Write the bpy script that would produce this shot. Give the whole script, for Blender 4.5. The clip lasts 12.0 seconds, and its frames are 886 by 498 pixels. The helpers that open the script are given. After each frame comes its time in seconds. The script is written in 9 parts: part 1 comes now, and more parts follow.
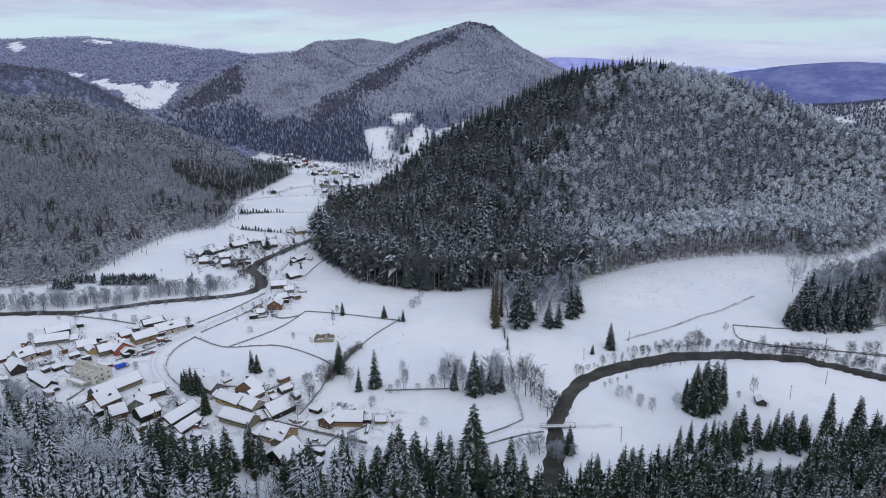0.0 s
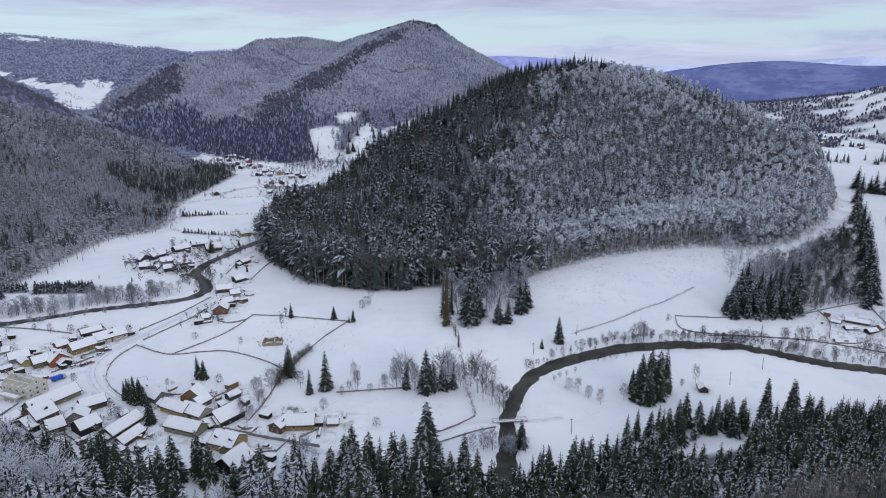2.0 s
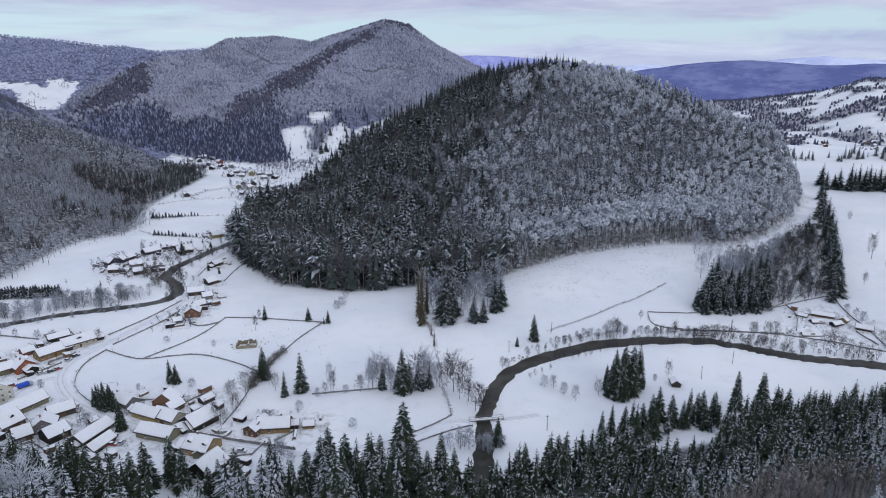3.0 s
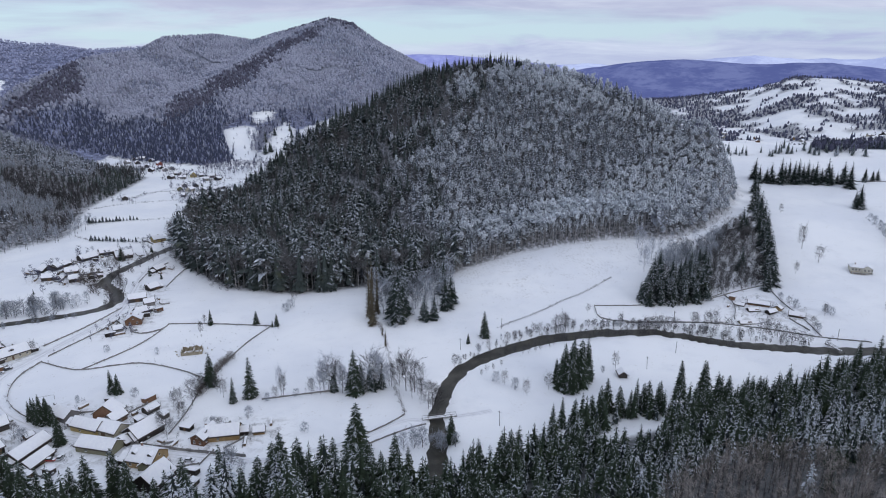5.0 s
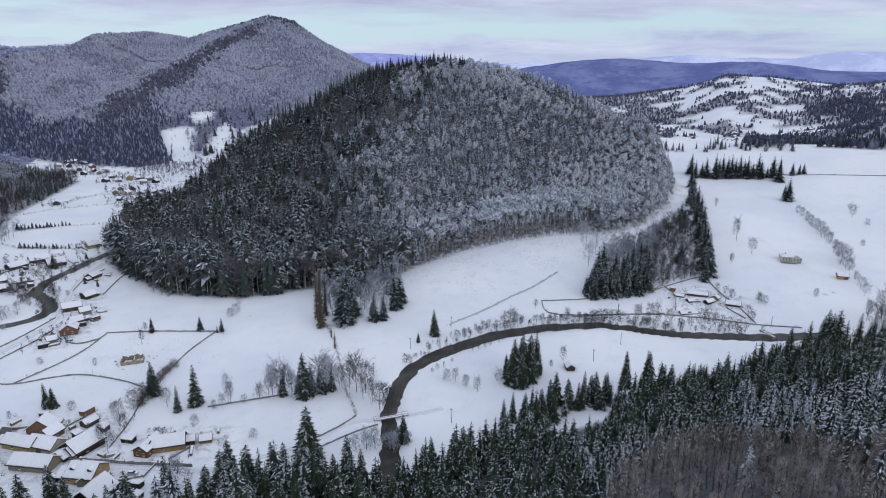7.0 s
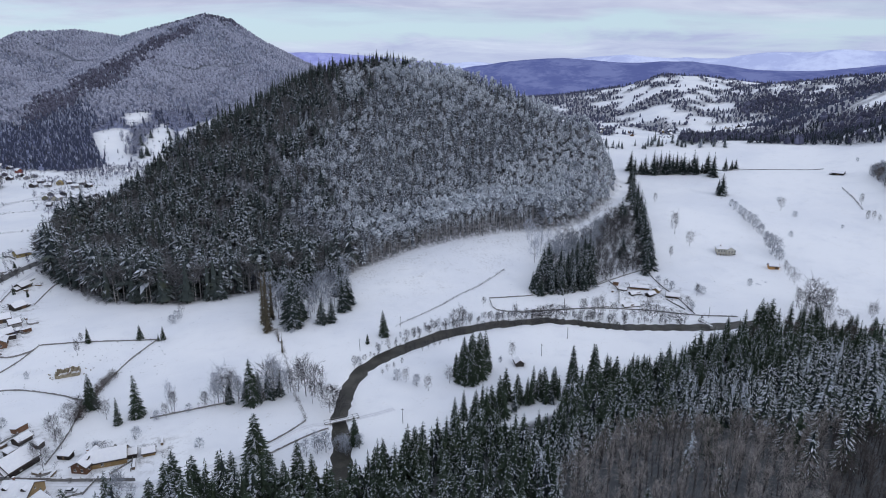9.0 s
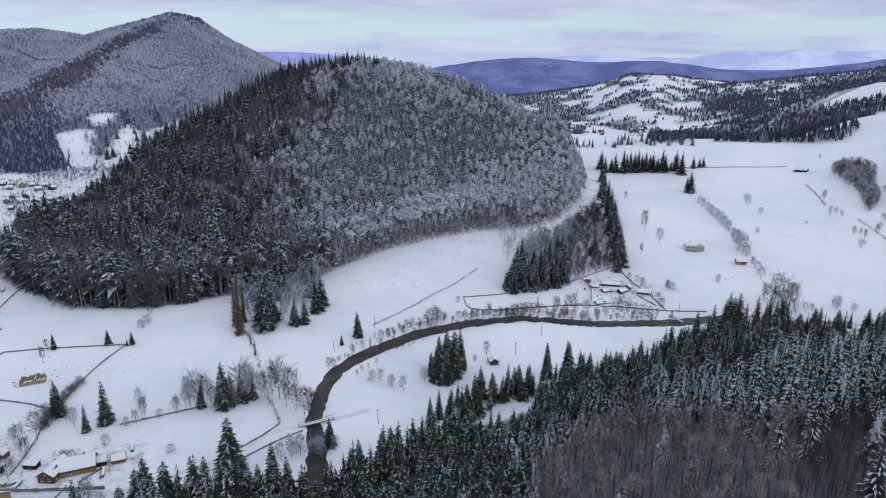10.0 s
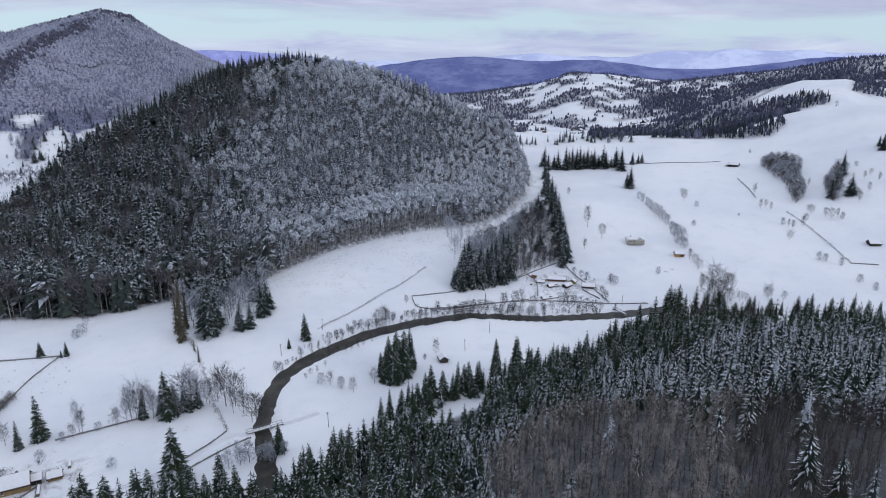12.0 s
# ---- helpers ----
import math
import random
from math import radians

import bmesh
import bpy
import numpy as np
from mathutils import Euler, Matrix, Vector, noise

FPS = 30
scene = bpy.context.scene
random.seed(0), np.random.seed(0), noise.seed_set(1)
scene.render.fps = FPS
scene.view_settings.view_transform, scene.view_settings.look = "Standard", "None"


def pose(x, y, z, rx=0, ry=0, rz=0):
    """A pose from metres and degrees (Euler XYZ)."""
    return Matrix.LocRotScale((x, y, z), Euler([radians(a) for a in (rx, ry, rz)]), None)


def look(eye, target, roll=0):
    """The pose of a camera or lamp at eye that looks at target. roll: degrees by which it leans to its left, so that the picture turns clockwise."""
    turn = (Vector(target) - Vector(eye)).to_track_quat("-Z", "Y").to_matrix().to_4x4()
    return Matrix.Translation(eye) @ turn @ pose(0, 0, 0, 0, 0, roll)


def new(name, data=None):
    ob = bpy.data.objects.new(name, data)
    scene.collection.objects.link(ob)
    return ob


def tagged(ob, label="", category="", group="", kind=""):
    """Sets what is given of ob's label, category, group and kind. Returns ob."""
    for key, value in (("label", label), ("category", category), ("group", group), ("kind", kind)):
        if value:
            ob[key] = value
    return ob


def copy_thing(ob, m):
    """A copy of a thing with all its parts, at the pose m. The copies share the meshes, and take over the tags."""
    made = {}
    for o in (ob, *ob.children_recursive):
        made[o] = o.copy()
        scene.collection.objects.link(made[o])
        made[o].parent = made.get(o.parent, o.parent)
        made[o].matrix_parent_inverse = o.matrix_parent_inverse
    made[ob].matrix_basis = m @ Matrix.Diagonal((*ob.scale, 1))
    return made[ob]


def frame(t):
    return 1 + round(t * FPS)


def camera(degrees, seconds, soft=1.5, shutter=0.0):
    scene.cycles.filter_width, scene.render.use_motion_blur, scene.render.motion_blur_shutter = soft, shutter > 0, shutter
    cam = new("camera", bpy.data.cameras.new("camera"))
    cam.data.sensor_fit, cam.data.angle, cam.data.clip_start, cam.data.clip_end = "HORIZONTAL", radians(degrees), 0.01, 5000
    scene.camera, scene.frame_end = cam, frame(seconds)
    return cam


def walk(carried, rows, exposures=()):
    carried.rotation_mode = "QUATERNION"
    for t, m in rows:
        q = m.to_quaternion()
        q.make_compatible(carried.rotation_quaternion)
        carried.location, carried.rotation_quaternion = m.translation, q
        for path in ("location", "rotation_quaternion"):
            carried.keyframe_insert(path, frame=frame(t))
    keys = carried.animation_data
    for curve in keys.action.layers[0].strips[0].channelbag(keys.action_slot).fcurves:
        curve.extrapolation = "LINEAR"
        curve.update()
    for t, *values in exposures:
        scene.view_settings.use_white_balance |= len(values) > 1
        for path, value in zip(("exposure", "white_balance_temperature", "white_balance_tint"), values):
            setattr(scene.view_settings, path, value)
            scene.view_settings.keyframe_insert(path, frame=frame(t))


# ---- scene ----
# ---------------------------------------------------------------- camera
EYE = (0.0, 0.0, 150.0)
TURN = [  # seconds, heading to the right, tilt
    (0.0, 0.000, -15.548), (0.5, 1.180, -15.585), (1.0, 2.358, -15.610), (1.5, 3.536, -15.638), (2.0, 4.718, -15.664),
    (2.5, 5.895, -15.684), (3.0, 7.065, -15.714), (5.0, 11.765, -15.812), (5.5, 12.962, -15.836), (6.0, 14.162, -15.864),
    (6.5, 15.378, -15.889), (7.0, 16.595, -15.911), (9.0, 21.475, -15.950), (9.5, 22.710, -15.972), (10.0, 23.940, -15.996),
    (10.5, 25.165, -16.020), (11.0, 26.390, -16.045), (11.5, 27.618, -16.070), (12.0, 28.845, -16.087)]
cam = camera(69.27, 12.0, soft=1.0)
walk(cam, [(t, pose(*EYE, 90 + tilt, 0, -turn)) for t, turn, tilt in TURN])
# ---------------------------------------------------------------- sky, sun, exposure
SUN_TURN, SUN_UP = 150.0, 24.0  # compass heading and height of the veiled sun, behind the camera's right shoulder


def build_sky():
    world = bpy.data.worlds.new("winter_sky")
    scene.world = world
    world.use_nodes = True
    nt = world.node_tree
    nt.nodes.clear()
    N, L = nt.nodes.new, nt.links.new

    def maths(op, a, b=None, clamp=False):
        n = N("ShaderNodeMath")
        n.operation, n.use_clamp = op, clamp
        for i, v in enumerate((a, b)):
            if v is None:
                continue
            if isinstance(v, (int, float)):
                n.inputs[i].default_value = v
            else:
                L(v, n.inputs[i])
        return n.outputs[0]

    sky = N("ShaderNodeTexSky")
    sky.sky_type, sky.sun_disc = "NISHITA", False
    sky.sun_elevation, sky.sun_rotation = radians(SUN_UP), radians(SUN_TURN)
    sky.air_density, sky.dust_density, sky.ozone_density, sky.altitude = 1.0, 1.2, 2.5, 700
    co = N("ShaderNodeTexCoord")
    sep = N("ShaderNodeSeparateXYZ")
    L(co.outputs["Generated"], sep.inputs[0])
    flat = N("ShaderNodeCombineXYZ")
    L(sep.outputs[0], flat.inputs[0])
    L(sep.outputs[1], flat.inputs[1])
    L(maths("MULTIPLY", sep.outputs[2], 7.0), flat.inputs[2])

    def clouds(scale, detail, rough, shift):
        mp = N("ShaderNodeMapping")
        mp.inputs["Location"].default_value = shift
        mp.inputs["Scale"].default_value = (1.0, 1.0, 1.0)
        L(flat.outputs[0], mp.inputs[0])
        n = N("ShaderNodeTexNoise")
        n.inputs["Scale"].default_value, n.inputs["Detail"].default_value, n.inputs["Roughness"].default_value = scale, detail, rough
        n.inputs["Distortion"].default_value = 0.5
        L(mp.outputs[0], n.inputs["Vector"])
        return n.outputs["Fac"]

    def ramp(fac, stops):
        r = N("ShaderNodeValToRGB")
        while len(r.color_ramp.elements) < len(stops):
            r.color_ramp.elements.new(0.5)
        for e, (at, c) in zip(r.color_ramp.elements, stops):
            e.position, e.color = at, (*c, 1)
        L(fac, r.inputs[0])
        return r.outputs[0]

    def mix(fac, a, b):
        m = N("ShaderNodeMix")
        m.data_type = "RGBA"
        L(fac, m.inputs["Factor"])
        L(a, m.inputs[6])
        L(b, m.inputs[7])
        return m.outputs[2]

    # the sheet of high cloud is closed overhead and opens towards the horizon
    sheet = maths("ADD", clouds(2.2, 6, 0.55, (3.1, 1.7, 0)), maths("MULTIPLY", maths("SUBTRACT", sep.outputs[2], CLOUD_GAP), CLOUD_RISE))
    cover = ramp(sheet, [(0.4, (0, 0, 0)), (0.58, (1, 1, 1))])
    tone = ramp(clouds(3.4, 7, 0.6, (0, 5, 2)), [(0.3, (0.40, 0.435, 0.635)), (0.5, (0.51, 0.555, 0.735)), (0.70, (0.68, 0.74, 0.88))])
    thin = N("ShaderNodeMix")  # the clear band, still milky
    thin.data_type, thin.blend_type = "RGBA", "MIX"
    thin.inputs["Factor"].default_value = 0.82
    scaled = N("ShaderNodeVectorMath")
    scaled.operation = "SCALE"
    scaled.inputs["Scale"].default_value = 0.1
    L(sky.outputs[0], scaled.inputs[0])
    L(scaled.outputs[0], thin.inputs[6])
    thin.inputs[7].default_value = (0.585, 0.75, 0.87, 1)
    # low banks of cloud on the horizon
    bank = maths("SUBTRACT", clouds(3.0, 6, 0.6, (7, 2, 4)), maths("MULTIPLY", maths("SUBTRACT", sep.outputs[2], 0.03), 9.0))
    low = ramp(bank, [(0.4, (0, 0, 0)), (0.56, (1, 1, 1))])
    lowtone = ramp(clouds(5.0, 6, 0.6, (1, 9, 3)), [(0.35, (0.43, 0.485, 0.71)), (0.68, (0.64, 0.715, 0.87))])
    colour = mix(cover, mix(low, thin.outputs[2], lowtone), tone)
    # the overcast is whitest overhead, where the sheet is thinnest
    high = N("ShaderNodeMix")
    high.data_type = "RGBA"
    L(ramp(sep.outputs[2], [(0.12, (0, 0, 0)), (0.6, (1, 1, 1))]), high.inputs["Factor"])
    L(colour, high.inputs[6])
    high.inputs[7].default_value = (0.64, 0.715, 0.875, 1)
    colour = high.outputs[2]
    bg = N("ShaderNodeBackground")
    bg.inputs["Strength"].default_value = 1.0
    L(colour, bg.inputs[0])
    out = N("ShaderNodeOutputWorld")
    L(bg.outputs[0], out.inputs[0])


CLOUD_GAP, CLOUD_RISE = 0.062, 8.0
build_sky()
sun = bpy.data.lights.new("sun", "SUN")
sun.energy, sun.angle, sun.color = 0.6, radians(30), (1.0, 0.97, 0.94)
sun_ob = new("sun", sun)
sun_ob.matrix_basis = look((0, 0, 0), (-math.sin(radians(SUN_TURN)) * math.cos(radians(SUN_UP)), -math.cos(radians(SUN_TURN)) * math.cos(radians(SUN_UP)), -math.sin(radians(SUN_UP))))
scene.view_settings.exposure = 0.02
# ---------------------------------------------------------------- materials
class Nodes:
    """A small builder of node materials."""

    def __init__(self, name):
        self.m = bpy.data.materials.new(name)
        self.m.use_nodes = True
        self.t = self.m.node_tree
        self.b = self.t.nodes["Principled BSDF"]

    def put(self, node, socket, v):
        s = node.inputs[socket]
        if hasattr(v, "is_linked"):
            self.t.links.new(v, s)
        elif isinstance(v, (tuple, list)) and len(v) == 3 and s.type == "RGBA":
            s.default_value = (*v, 1)
        else:
            s.default_value = v

    def place(self, kind="Position"):
        return self.t.nodes.new("ShaderNodeNewGeometry").outputs[kind]

    def local(self):
        return self.t.nodes.new("ShaderNodeTexCoord").outputs["Object"]

    def one(self):
        return self.t.nodes.new("ShaderNodeObjectInfo").outputs["Random"]

    def attr(self, name):
        n = self.t.nodes.new("ShaderNodeAttribute")
        n.attribute_name = name
        return n.outputs["Fac"]

    def stretch(self, v, scale):
        n = self.t.nodes.new("ShaderNodeMapping")
        self.put(n, 0, v)
        n.inputs["Scale"].default_value = scale
        return n.outputs[0]

    def noise(self, v, scale, detail=3, rough=0.55):
        n = self.t.nodes.new("ShaderNodeTexNoise")
        self.put(n, "Vector", v)
        n.inputs["Scale"].default_value, n.inputs["Detail"].default_value, n.inputs["Roughness"].default_value = scale, detail, rough
        return n.outputs["Fac"]

    def math(self, op, a, b=0.0, clamp=False):
        n = self.t.nodes.new("ShaderNodeMath")
        n.operation, n.use_clamp = op, clamp
        self.put(n, 0, a)
        self.put(n, 1, b)
        return n.outputs[0]

    def ramp(self, v, a, b, smooth=True):
        n = self.t.nodes.new("ShaderNodeMapRange")
        n.interpolation_type = "SMOOTHSTEP" if smooth else "LINEAR"
        self.put(n, 0, v)
        n.inputs[1].default_value, n.inputs[2].default_value = a, b
        return n.outputs[0]

    def mix(self, f, a, b):
        n = self.t.nodes.new("ShaderNodeMix")
        n.data_type = "RGBA"
        self.put(n, 0, f)
        self.put(n, 6, a)
        self.put(n, 7, b)
        return n.outputs[2]

    def up(self):
        n = self.t.nodes.new("ShaderNodeSeparateXYZ")
        self.put(n, 0, self.place("Normal"))
        return n.outputs[2]

    def bump(self, v, strength, dist):
        n = self.t.nodes.new("ShaderNodeBump")
        self.put(n, "Height", v)
        n.inputs["Strength"].default_value, n.inputs["Distance"].default_value = strength, dist
        self.put(self.b, "Normal", n.outputs[0])

    def done(self, colour, rough=0.8, spec=0.3, metal=0.0):
        self.put(self.b, "Base Color", colour)
        self.put(self.b, "Roughness", rough)
        self.put(self.b, "Specular IOR Level", spec)
        self.put(self.b, "Metallic", metal)
        return self.m


SNOW = (0.85, 0.855, 0.875)


def snow_ground_material():
    n = Nodes("snow_ground")
    p = n.place()
    big, mid, fine = n.noise(p, 0.012, 4), n.noise(p, 0.12, 4), n.noise(p, 1.1, 4, 0.65)
    white = n.mix(n.ramp(big, 0.35, 0.7), SNOW, (0.75, 0.765, 0.81))
    white = n.mix(n.math("MULTIPLY", n.ramp(n.noise(p, 0.05, 5, 0.6), 0.5, 0.75), 0.5), white, (0.70, 0.715, 0.765))
    stub = n.math("MULTIPLY", n.ramp(mid, 0.48, 0.68), n.ramp(fine, 0.56, 0.7))
    white = n.mix(n.math("MULTIPLY", stub, 0.55), white, (0.33, 0.29, 0.22))
    weeds = n.math("MULTIPLY", n.math("MULTIPLY", n.attr("stubble"), n.ramp(n.noise(p, 0.06, 4, 0.6), 0.4, 0.62)), n.ramp(n.noise(n.stretch(p, (1, 0.4, 1)), 0.75, 5, 0.75), 0.5, 0.66))
    white = n.mix(n.math("MULTIPLY", weeds, 0.5), white, (0.26, 0.245, 0.225))
    worn = n.math("MULTIPLY", n.attr("trodden"), n.ramp(n.noise(p, 0.22, 5, 0.7), 0.46, 0.62))
    white = n.mix(n.math("MULTIPLY", worn, 0.6), white, n.mix(n.ramp(n.noise(p, 1.3, 4, 0.7), 0.4, 0.6), (0.52, 0.52, 0.54), (0.24, 0.22, 0.2)))
    # leaf litter, toned near-black to put shade into the gaps between trees
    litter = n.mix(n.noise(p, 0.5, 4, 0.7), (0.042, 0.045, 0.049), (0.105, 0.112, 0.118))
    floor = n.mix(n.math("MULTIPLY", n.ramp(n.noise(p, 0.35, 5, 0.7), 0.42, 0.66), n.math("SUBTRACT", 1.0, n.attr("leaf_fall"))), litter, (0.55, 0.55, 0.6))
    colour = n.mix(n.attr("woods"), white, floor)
    # far woods on the ground: the blue haze of distance is painted in
    hazed_wood = n.mix(n.ramp(n.noise(p, 0.05, 6, 0.75), 0.4, 0.65), (0.08, 0.09, 0.152), (0.27, 0.295, 0.435))
    hazed_wood = n.mix(n.attr("frost"), hazed_wood, n.mix(n.noise(p, 0.3, 4, 0.7), (0.17, 0.185, 0.235), (0.36, 0.38, 0.455)))
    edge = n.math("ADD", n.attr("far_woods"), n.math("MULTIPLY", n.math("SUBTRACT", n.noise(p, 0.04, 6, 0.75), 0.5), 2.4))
    colour = n.mix(n.ramp(edge, 0.4, 0.6), colour, hazed_wood)
    n.bump(n.math("ADD", n.math("MULTIPLY", mid, 0.8), n.math("MULTIPLY", fine, 0.12)), 0.5, 1.0)
    return n.done(colour, 0.75, 0.25)


def needle_material(name, snow, green=(0.018, 0.03, 0.02), frost=(0.66, 0.68, 0.74), scale=0.9, single=0.5):
    n = Nodes(name)
    p = n.place()
    r = n.place("Random Per Island")
    dark = n.mix(n.noise(p, 0.06, 3), green, tuple(c * 2.1 for c in green))
    dark = n.mix(n.ramp(n.noise(p, 0.11, 3, 0.6), 0.55, 0.75), dark, (green[0] * 1.9, green[1] * 1.7, green[2] * 1.1))
    dark = n.mix(n.ramp(n.noise(p, 1.7, 3, 0.6), 0.5, 0.8), dark, tuple(c * 1.4 + 0.012 for c in green))
    f = n.math("ADD", n.math("MULTIPLY", n.math("SUBTRACT", r, 0.5), single), n.math("ADD", 0.25, n.math("MULTIPLY", n.noise(p, scale, 4, 0.75), 0.8)))
    f = n.math("ADD", f, n.math("MULTIPLY", n.up(), 0.35))
    f = n.math("ADD", f, n.math("MULTIPLY", n.noise(p, 0.035, 3), 0.5))
    f = n.math("ADD", f, n.math("MULTIPLY", n.attr("tone"), 0.16))
    return n.done(n.mix(n.ramp(f, 1.42 - snow, 1.66 - snow), dark, frost), 0.85, 0.15)


def twig_material(name, dark, light, share):
    n = Nodes(name)
    p = n.place()
    r = n.place("Random Per Island")
    f = n.math("ADD", n.math("MULTIPLY", r, 0.4), n.math("ADD", n.math("MULTIPLY", n.noise(p, 0.025, 4), 0.95), n.math("MULTIPLY", n.noise(p, 0.3, 3), 0.35)))
    return n.done(n.mix(n.ramp(f, 1.05 - share, 1.65 - share), dark, light), 0.9, 0.1)


def plain(name, a, b, scale=2.0, rough=0.8, spec=0.3, bump=0.0, vary=0.0, metal=0.0):
    """Two tones broken up at two scales; vary: how much single things differ."""
    n = Nodes(name)
    p = n.local()
    f = n.math("ADD", n.math("MULTIPLY", n.noise(p, scale, 4, 0.6), 0.65), n.math("MULTIPLY", n.noise(p, scale * 7, 3, 0.6), 0.35))
    if vary:
        f = n.math("ADD", f, n.math("MULTIPLY", n.math("SUBTRACT", n.one(), 0.5), vary))
    if bump:
        n.bump(f, bump, 0.05)
    return n.done(n.mix(n.ramp(f, 0.32, 0.68), a, b), rough, spec, metal)


M_GROUND = snow_ground_material()
M_NEEDLE_DARK = needle_material("dark_needles", 0.27, (0.05, 0.062, 0.062), (0.42, 0.455, 0.52), 1.0, 0.8)
M_NEEDLE_OLD = needle_material("old_spruce_needles", 0.1, (0.036, 0.045, 0.043), (0.37, 0.40, 0.45), 1.0, 0.8)
M_NEEDLE_SNOW = needle_material("snowy_needles", 0.5, (0.028, 0.038, 0.042), (0.56, 0.60, 0.66), 1.0, 0.9)
# far, distant and belt needles have blue haze put into their colour
M_NEEDLE_FAR = needle_material("hazed_far_needles", 0.24, (0.042, 0.049, 0.08), (0.23, 0.255, 0.335), 0.6, 0.5)
M_NEEDLE_FAR_SNOW = needle_material("hazed_far_snowy_needles", 0.42, (0.12, 0.132, 0.18), (0.40, 0.43, 0.53), 0.6, 0.5)
M_NEEDLE_DISTANT = needle_material("hazed_distant_needles", 0.4, (0.16, 0.178, 0.265), (0.36, 0.39, 0.51), 0.4, 0.4)
M_NEEDLE_BELT = needle_material("hazed_belt_needles", -0.02, (0.044, 0.052, 0.078), (0.3, 0.33, 0.42), 0.8, 0.5)
M_NEEDLE_NEAR = needle_material("near_needles", -0.12, (0.022, 0.032, 0.021), (0.5, 0.53, 0.58), 1.4, 1.2)
M_NEEDLE_NEAR_SNOW = needle_material("near_snowy_needles", 0.24, (0.03, 0.04, 0.033), (0.60, 0.64, 0.71), 2.0, 1.5)
M_NEEDLE_DUST = needle_material("dusted_needles", 0.03, (0.022, 0.031, 0.028), (0.52, 0.55, 0.61), 1.4, 0.9)
M_TWIG_FROST = twig_material("frosted_twigs", (0.36, 0.388, 0.425), (0.61, 0.647, 0.70), 0.62)
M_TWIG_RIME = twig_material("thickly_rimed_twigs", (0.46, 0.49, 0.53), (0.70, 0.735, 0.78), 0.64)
M_TWIG_THICKET = twig_material("thicket_twigs", (0.11, 0.096, 0.088), (0.46, 0.425, 0.405), 0.52)
# frosted far twigs, with the bluish haze of distance mixed into the colour
M_TWIG_FAR = twig_material("hazed_far_frosted_twigs", (0.225, 0.232, 0.295), (0.375, 0.39, 0.475), 0.6)
M_NEEDLE_LEFT = needle_material("left_hill_needles", 0.5, (0.055, 0.064, 0.08), (0.62, 0.655, 0.75), 0.9, 0.8)
M_TWIG_LEFT = twig_material("left_hill_twigs", (0.17, 0.184, 0.214), (0.47, 0.50, 0.57), 0.58)
# distant frosted twigs, paler still: lilac haze is part of the colour
M_TWIG_DISTANT = twig_material("hazed_distant_frosted_twigs", (0.28, 0.298, 0.415), (0.39, 0.41, 0.545), 0.55)
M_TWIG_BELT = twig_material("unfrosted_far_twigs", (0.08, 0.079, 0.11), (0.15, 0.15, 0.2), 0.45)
M_TWIG_UPPER = twig_material("upper_slope_twigs", (0.19, 0.205, 0.242), (0.44, 0.468, 0.53), 0.6)
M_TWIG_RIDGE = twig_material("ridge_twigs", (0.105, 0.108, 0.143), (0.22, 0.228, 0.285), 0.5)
M_TWIG_BROWN = twig_material("brown_twigs", (0.07, 0.06, 0.056), (0.19, 0.172, 0.165), 0.45)
M_TWIG_GREY = twig_material("grey_twigs", (0.125, 0.135, 0.155), (0.42, 0.45, 0.505), 0.56)
M_TWIG_DARK = twig_material("dark_twigs", (0.045, 0.043, 0.046), (0.15, 0.147, 0.155), 0.45)
M_TWIG_MURK = twig_material("hillside_bare_twigs", (0.06, 0.058, 0.06), (0.18, 0.178, 0.187), 0.5)
M_TWIG_LARCH = twig_material("larch_twigs", (0.08, 0.07, 0.05), (0.19, 0.162, 0.115), 0.46)
# for the insides of conifer crowns: inner shade is put into the colour
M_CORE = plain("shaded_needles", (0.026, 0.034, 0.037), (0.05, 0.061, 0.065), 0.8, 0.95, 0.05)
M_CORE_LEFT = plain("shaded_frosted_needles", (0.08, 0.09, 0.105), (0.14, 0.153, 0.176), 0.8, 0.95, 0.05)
M_SNOW_LOAD = plain("snow_on_boughs", (0.58, 0.61, 0.68), (0.80, 0.825, 0.875), 1.2, 0.8, 0.2)
M_SNOW_HILL = plain("frozen_snow_on_boughs", (0.46, 0.49, 0.545), (0.68, 0.715, 0.775), 0.3, 0.8, 0.2)
# darker copy of the frosted twigs, shade painted in for inner crown masses
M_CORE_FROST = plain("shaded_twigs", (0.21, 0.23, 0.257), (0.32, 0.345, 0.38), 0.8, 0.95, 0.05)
M_NEEDLE_HILL = needle_material("hillside_needles", 0.72, (0.16, 0.178, 0.19), (0.57, 0.605, 0.66), 1.0, 0.7)
M_NEEDLE_PINE = needle_material("pine_needles", 0.14, (0.05, 0.06, 0.058), (0.40, 0.43, 0.48), 1.0, 0.7)
M_BARK = plain("bark", (0.045, 0.042, 0.044), (0.11, 0.104, 0.106), 1.5, 0.9, 0.1)
M_BARK_PALE = plain("pale_bark", (0.15, 0.142, 0.14), (0.33, 0.325, 0.33), 0.8, 0.9, 0.1)
# ---------------------------------------------------------------- the lie of the land
def step(v, a, b):
    u = np.clip((v - a) / (b - a), 0, 1)
    return u * u * (3 - 2 * u)


